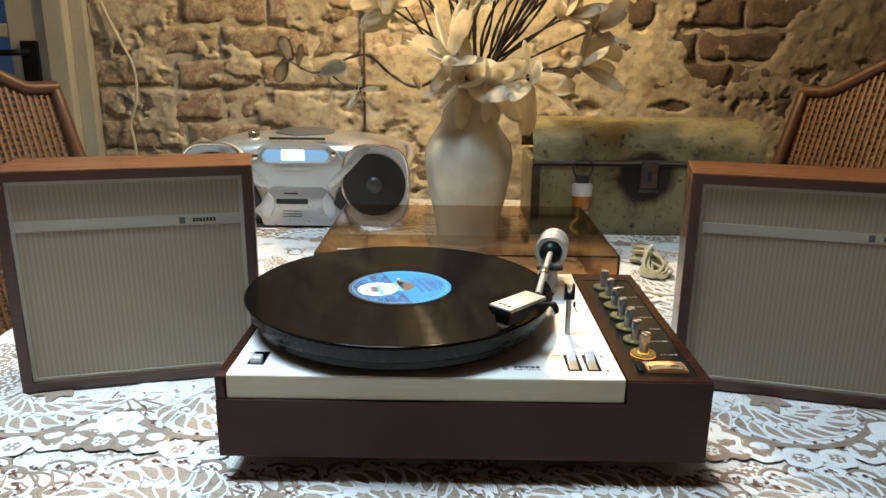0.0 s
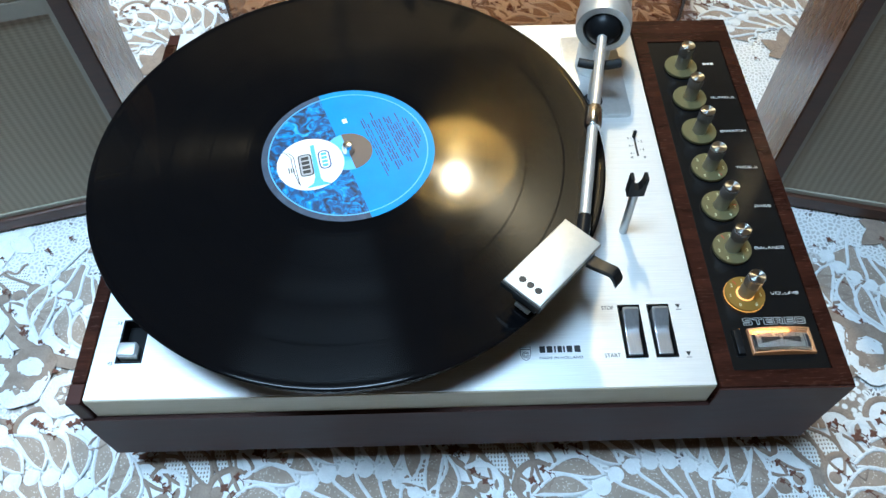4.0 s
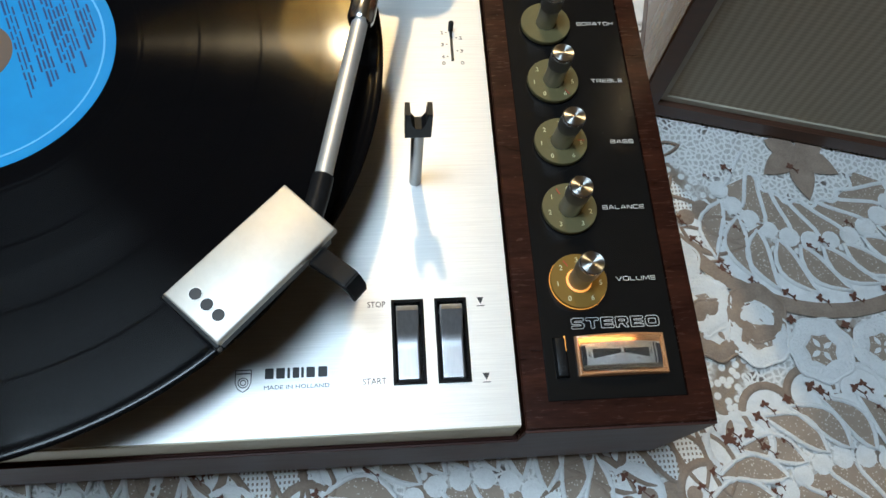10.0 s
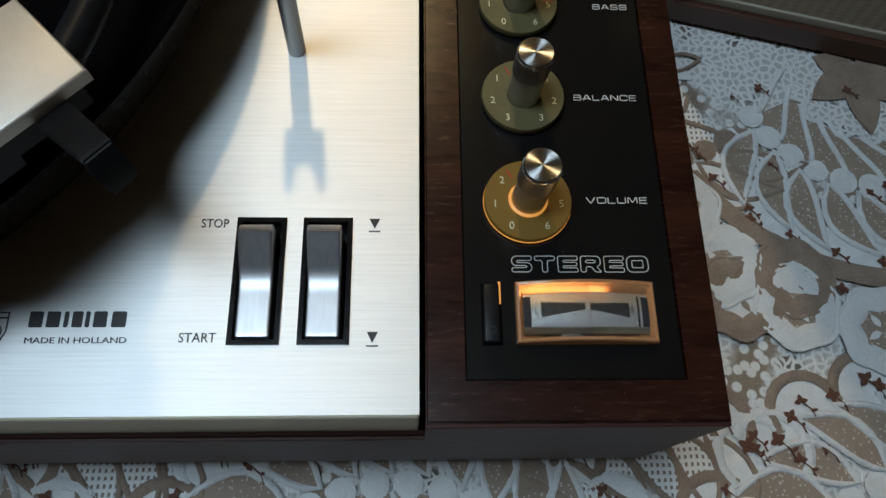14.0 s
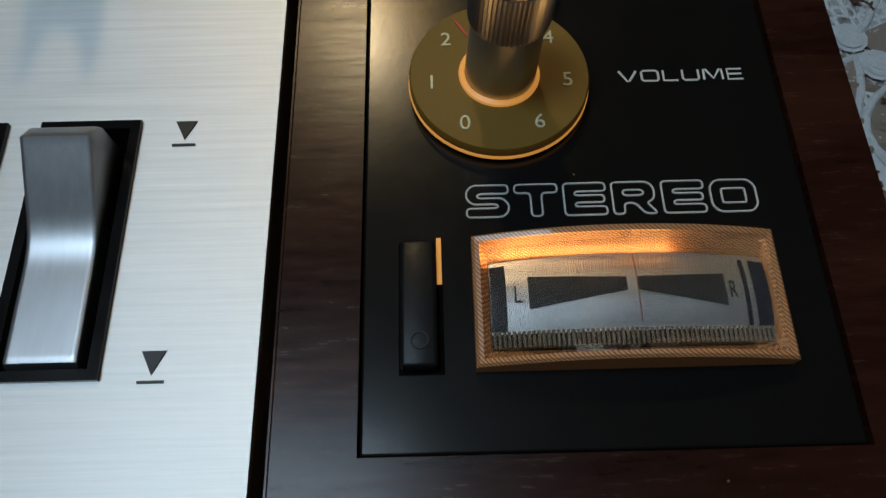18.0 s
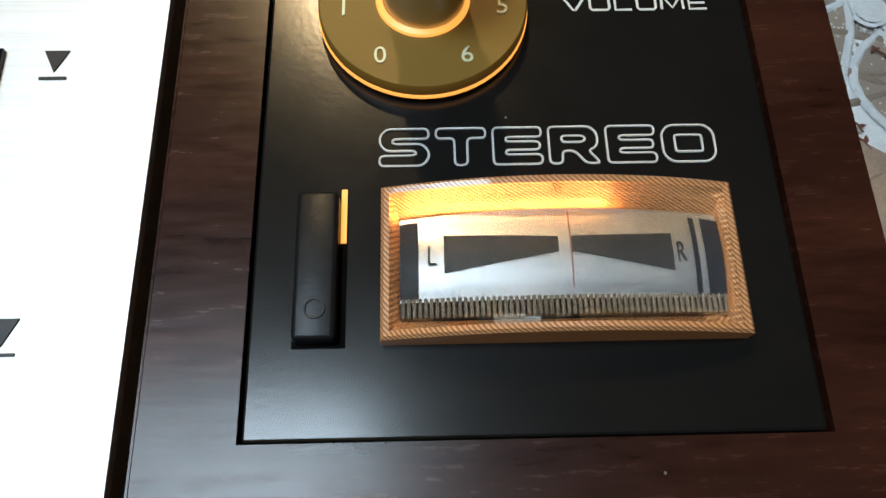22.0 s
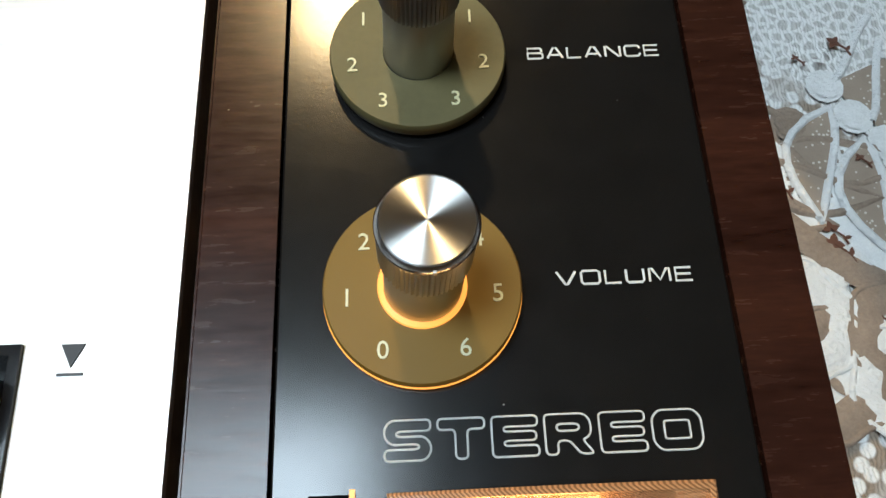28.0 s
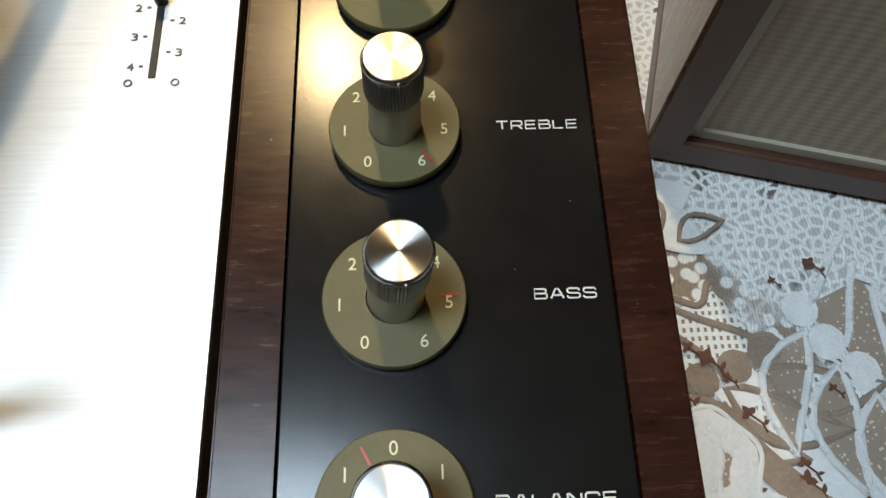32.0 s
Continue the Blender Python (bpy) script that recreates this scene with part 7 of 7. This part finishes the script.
# soot and the wall's shaded upper right, both put into the plaster colour
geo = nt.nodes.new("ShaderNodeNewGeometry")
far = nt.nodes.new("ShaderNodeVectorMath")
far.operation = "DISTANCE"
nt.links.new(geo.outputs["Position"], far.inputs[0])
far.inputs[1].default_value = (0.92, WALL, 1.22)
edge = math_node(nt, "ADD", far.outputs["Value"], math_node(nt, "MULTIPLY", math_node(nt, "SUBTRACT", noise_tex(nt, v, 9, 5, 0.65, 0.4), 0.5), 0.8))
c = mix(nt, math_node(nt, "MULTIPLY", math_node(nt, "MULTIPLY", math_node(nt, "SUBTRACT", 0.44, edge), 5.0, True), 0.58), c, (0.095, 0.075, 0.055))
nt.links.new(c, p.inputs["Base Color"])
p.inputs["Roughness"].default_value = 0.92
bump(nt, p, math_node(nt, "ADD", b, noise_tex(nt, v, 170, 5, 0.7)), 0.45, 0.004)
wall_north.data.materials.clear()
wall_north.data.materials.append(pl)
def fbm(x, z, s, seed):
    return noise.fractal((x * s, z * s, seed), 0.8, 2.1, 5)
def plaster_y(x, z):
    """Depth of the plaster face; falls back behind the bricks where it has broken off."""
    cover = 0.62 * max(0.0, min(1.0, (x + 0.42) / 0.5)) - 0.10
    f = 0.8 * fbm(x, z * 1.3, 5.0, 2.0) + 0.55 * fbm(x, z * 1.2, 13.0, 6.0) + 0.20 * fbm(x, z, 42.0, 3.0) + cover
    ledge = math.exp(-((z - 1.006) / 0.007) ** 2) * (0.9 if x < -0.12 else 0.0)
    for hx, hz, rx, rz, d in ((0.56, 0.972, 0.070, 0.017, 1.3), (0.70, 1.14, 0.15, 0.12, 1.5), (0.79, 1.22, 0.13, 0.07, 1.3), (0.50, 1.19, 0.05, 0.05, 0.8), (0.36, 0.965, 0.05, 0.02, 0.6), (0.90, 1.06, 0.06, 0.03, 0.5)):
        f -= d * max(0.0, 1 - ((x - hx) / rx) ** 2 - ((z - hz) / rz) ** 2)
    f -= ledge
    k = max(0.0, min(1.0, (f + 0.06) / 0.30))
    k = k * k * (3 - 2 * k)
    rough = 0.0030 * fbm(x, z, 34.0, 9.0) + 0.004 * fbm(x, z, 4.0, 12.0)
    return WALL + 0.0125 - 0.0125 * k + rough * (0.6 + 0.4 * k)
WX0, WX1, WZ0, WZ1 = -0.83, 1.45, 0.70, 1.50
ws = sheet(lambda u, v: (WX0 + (WX1 - WX0) * u, plaster_y(WX0 + (WX1 - WX0) * u, WZ0 + (WZ1 - WZ0) * v), WZ0 + (WZ1 - WZ0) * v), 520, 190)
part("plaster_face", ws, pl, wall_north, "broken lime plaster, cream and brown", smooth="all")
brng = random.Random(21)
row = 0
z = 0.702
while z < 1.46:
    x = -0.83 - (0.11 if row % 2 else 0.0) + brng.uniform(-0.01, 0.01)
    while x < 0.95:
        w = brng.choice((0.205, 0.215, 0.105, 0.21)) + brng.uniform(-0.006, 0.006)
        x0, x1 = max(x, -0.829), x + w - 0.012
        if x1 - x0 > 0.03:
            h = 0.062 + brng.uniform(-0.003, 0.003)
            yf = WALL + 0.006 + brng.uniform(-0.004, 0.005)
            sd = brng.uniform(0, 50)
            b = bmesh.new()
            nx, nz = 12, 5
            def at(i, j, y):
                xx, zz = x0 + (x1 - x0) * i / nx, z + h * j / nz
                e = 0.0075
                return (xx + e * noise.noise((xx * 30, zz * 30, sd)), y + 0.009 * noise.noise((xx * 26, zz * 34, sd + 3)) + (0.003 if i in (0, nx) or j in (0, nz) else 0), zz + e * noise.noise((xx * 30, zz * 30, sd + 7)))
            g = [[b.verts.new(at(i, j, yf)) for j in range(nz + 1)] for i in range(nx + 1)]
            for i in range(nx):
                for j in range(nz):
                    b.faces.new((g[i][j], g[i + 1][j], g[i + 1][j + 1], g[i][j + 1]))
            r = bmesh.ops.extrude_edge_only(b, edges=[e for e in b.edges if e.is_boundary])
            for vv in r["geom"]:
                if isinstance(vv, bmesh.types.BMVert):
                    vv.co.y = WALL + 0.029
            part("brick", b, M["brick"] if x1 < 0.46 else M["sooty_shaded_brick"], wall_north, smooth="all")
        x += w
    z += 0.0765
    row += 1

# wall cables
M["white_cable"] = plain("old_white_cable", (0.52, 0.48, 0.40), 0.5)
thing("wall_cable", tube(smooth_line([(-0.80, WALL - 0.010, 1.50), (-0.802, WALL - 0.012, 1.30), (-0.792, WALL - 0.012, 1.205), (-0.758, WALL - 0.013, 1.12), (-0.732, WALL - 0.012, 1.06), (-0.727, WALL - 0.012, 1.005), (-0.737, WALL - 0.012, 0.955), (-0.751, WALL - 0.012, 0.915), (-0.745, WALL - 0.012, 0.86), (-0.745, WALL - 0.012, 0.70)], 6), 0.0036, 8), M["white_cable"], "old white cable running down the brick wall", "cable", smooth=True)
thing("wall_conduit", tube([(-0.170, WALL - 0.009, 2.55), (-0.176, WALL - 0.010, 0.70)], 0.0032, 8), M["rust_iron"], "thin dark conduit running down the brick wall", "conduit", smooth=True)

# glazed door at the left of the wall
M["cream"] = surface("cream_gloss_paint", (0.40, 0.38, 0.31), (0.48, 0.46, 0.38), 0.35, 0, 14, coat=0.25, bump_scale=120, bump_by=0.1)
dg, nt, p = nodes_of("dark_pane")
p.inputs["Base Color"].default_value = (0.75, 0.85, 0.95, 1)
p.inputs["Transmission Weight"].default_value = 1.0
p.inputs["Roughness"].default_value = 0.02
p.inputs["IOR"].default_value = 1.35
bump(nt, p, noise_tex(nt, coords(nt), 9, 2), 0.08, 0.01)
M["glass"] = dg
door = tagged(empty("door_1", (-1.32, WALL, 0)), "cream painted glazed door with small panes and a dark lock", "door", kind="structure")
fr = stack(box(-0.918, -0.868, WALL - 0.045, WALL + 0.03, 0, 2.10, 0.004), box(-0.868, -0.832, WALL - 0.018, WALL + 0.03, 0, 2.13, 0.003))
part("door_jamb", fr, M["cream"], door, "cream door jamb")
part("door_jamb", box(-1.80, -1.722, WALL - 0.045, WALL + 0.03, 0, 2.10, 0.004), M["cream"], door)
part("door_head", box(-1.722, -0.9182, WALL - 0.045, WALL + 0.03, 2.03, 2.10, 0.004), M["cream"], door)
DY_0, DY_1 = WALL - 0.032, WALL + 0.008
for x0, x1 in ((-1.01, -0.9185), (-1.7215, -1.63)):
    part("stile", box(x0, x1, DY_0, DY_1, 0.005, 2.028, 0.003), M["cream"], door)
part("bottom_panel", box(-1.6298, -1.0102, DY_0 + 0.006, DY_1 - 0.006, 0.005, 0.70, 0.003), M["cream"], door)
for z in (0.70, 0.905, 1.118, 1.33, 1.545, 1.76):
    part("muntin", box(-1.6298, -1.0102, DY_0 + 0.002, DY_1 - 0.002, z, z + 0.032, 0.003), M["cream"], door)
part("top_rail", box(-1.6298, -1.0102, DY_0, DY_1, 1.95, 2.028, 0.003), M["cream"], door)
for x in (-1.43, -1.22):
    for z in (0.7322, 0.9372, 1.1502, 1.3622, 1.5772, 1.7922):
        part("muntin", box(x, x + 0.026, DY_0 + 0.004, DY_1 - 0.004, z, z + (0.172 if z < 0.74 else 0.180 if z < 1.7 else 0.157), 0.002), M["cream"], door)
ob = part("pane", box(-1.628, -1.012, WALL - 0.014, WALL - 0.010, 0.735, 1.948), M["glass"], door, "dark blue reflecting glass")
ob.visible_shadow = False
lk = part("lock_case", box(-0.978, -0.940, DY_0 - 0.016, DY_0 - 0.0002, 1.005, 1.112, 0.003), M["black"], door, "black lock case")
part("door_handle", tube(smooth_line([(-0.958, DY_0 - 0.014, 1.085), (-0.958, DY_0 - 0.045, 1.085), (-0.975, DY_0 - 0.055, 1.085), (-1.05, DY_0 - 0.055, 1.082)], 5), 0.007, 10), M["black"], lk, smooth=True)
M["dusk"] = plain("dusk_outside", (0.02, 0.03, 0.05), 0.9, 0, 0, (0.10, 0.22, 0.42), 0.12)
tagged(thing("backdrop", box(-3.2, 0.2, WALL + 1.2, WALL + 1.25, -0.2, 2.8), M["dusk"], "dim blue dusk outside the door", "backdrop"), kind="structure")

# ---- lamps ----
M["shade_gold"] = surface("gilt_lamp_shade", (0.72, 0.57, 0.26), (0.82, 0.67, 0.32), 0.36, 0.6, 20)
M["bulb_glass"] = plain("lit_bulb", (1, 0.9, 0.7), 0.3, 0, 0, (1.0, 0.78, 0.45), 55.0)
pd = tagged(empty("pendant_lamp", (BULB[0], BULB[1], TOP)), "brass pendant lamp with a lit round bulb over the vase", "lamp")
part("shade", lathe([(0.128, -0.012), (0.126, -0.010), (0.118, 0.030), (0.085, 0.078), (0.040, 0.102), (0.018, 0.108), (0.016, 0.104), (0.038, 0.098), (0.082, 0.074), (0.114, 0.028), (0.124, -0.012), (0.128, -0.012)], 64, (BULB[0] + 0.006, BULB[1] + 0.065, BULB[2] + 0.035)), M["shade_gold"], pd, "golden bowl shade", smooth=True)
gb = bmesh.new()
bmesh.ops.create_uvsphere(gb, u_segments=24, v_segments=16, radius=0.029)
bmesh.ops.translate(gb, vec=BULB, verts=gb.verts)
gb_ob = part("bulb", gb, M["bulb_glass"], pd, "round lit bulb", smooth="all")
gb_ob.visible_shadow = False
part("socket", tube([(BULB[0], BULB[1] + 0.012, BULB[2] + 0.024), (BULB[0] + 0.006, BULB[1] + 0.065, BULB[2] + 0.14)], 0.015, 20), M["brass"], pd, smooth=True)
part("cord", tube([(BULB[0] + 0.006, BULB[1] + 0.065, BULB[2] + 0.13), (BULB[0] + 0.006, BULB[1] + 0.065, TOP - 0.02)], 0.003, 8), M["black"], pd)
part("ceiling_rose", lathe([(0.045, 0), (0.045, -0.01), (0.02, -0.025), (0, -0.025)], 32, (BULB[0] + 0.006, BULB[1] + 0.065, TOP - 0.0005)), M["brass"], pd, smooth=True)
M["diffuser"] = plain("cool_diffuser", (0.8, 0.85, 0.9), 0.6, 0, 0, (0.76, 0.89, 1.0), 1.6)
cp = tagged(empty("ceiling_light", (-0.36, 0.66, TOP)), "flat rectangular cool-white ceiling light", "lamp")
part("housing", ring(rect(-0.85, 0.13, 0.335, 0.935, 0.03), rect(-0.78, 0.06, 0.405, 0.875, 0.02), TOP - 0.05, TOP - 0.0005), M["cap"], cp, "white frame")
part("diffuser", prism(rect(-0.78, 0.06, 0.405, 0.875, 0.02), TOP - 0.045, TOP - 0.035), M["diffuser"], cp, "glowing cool-white diffuser")
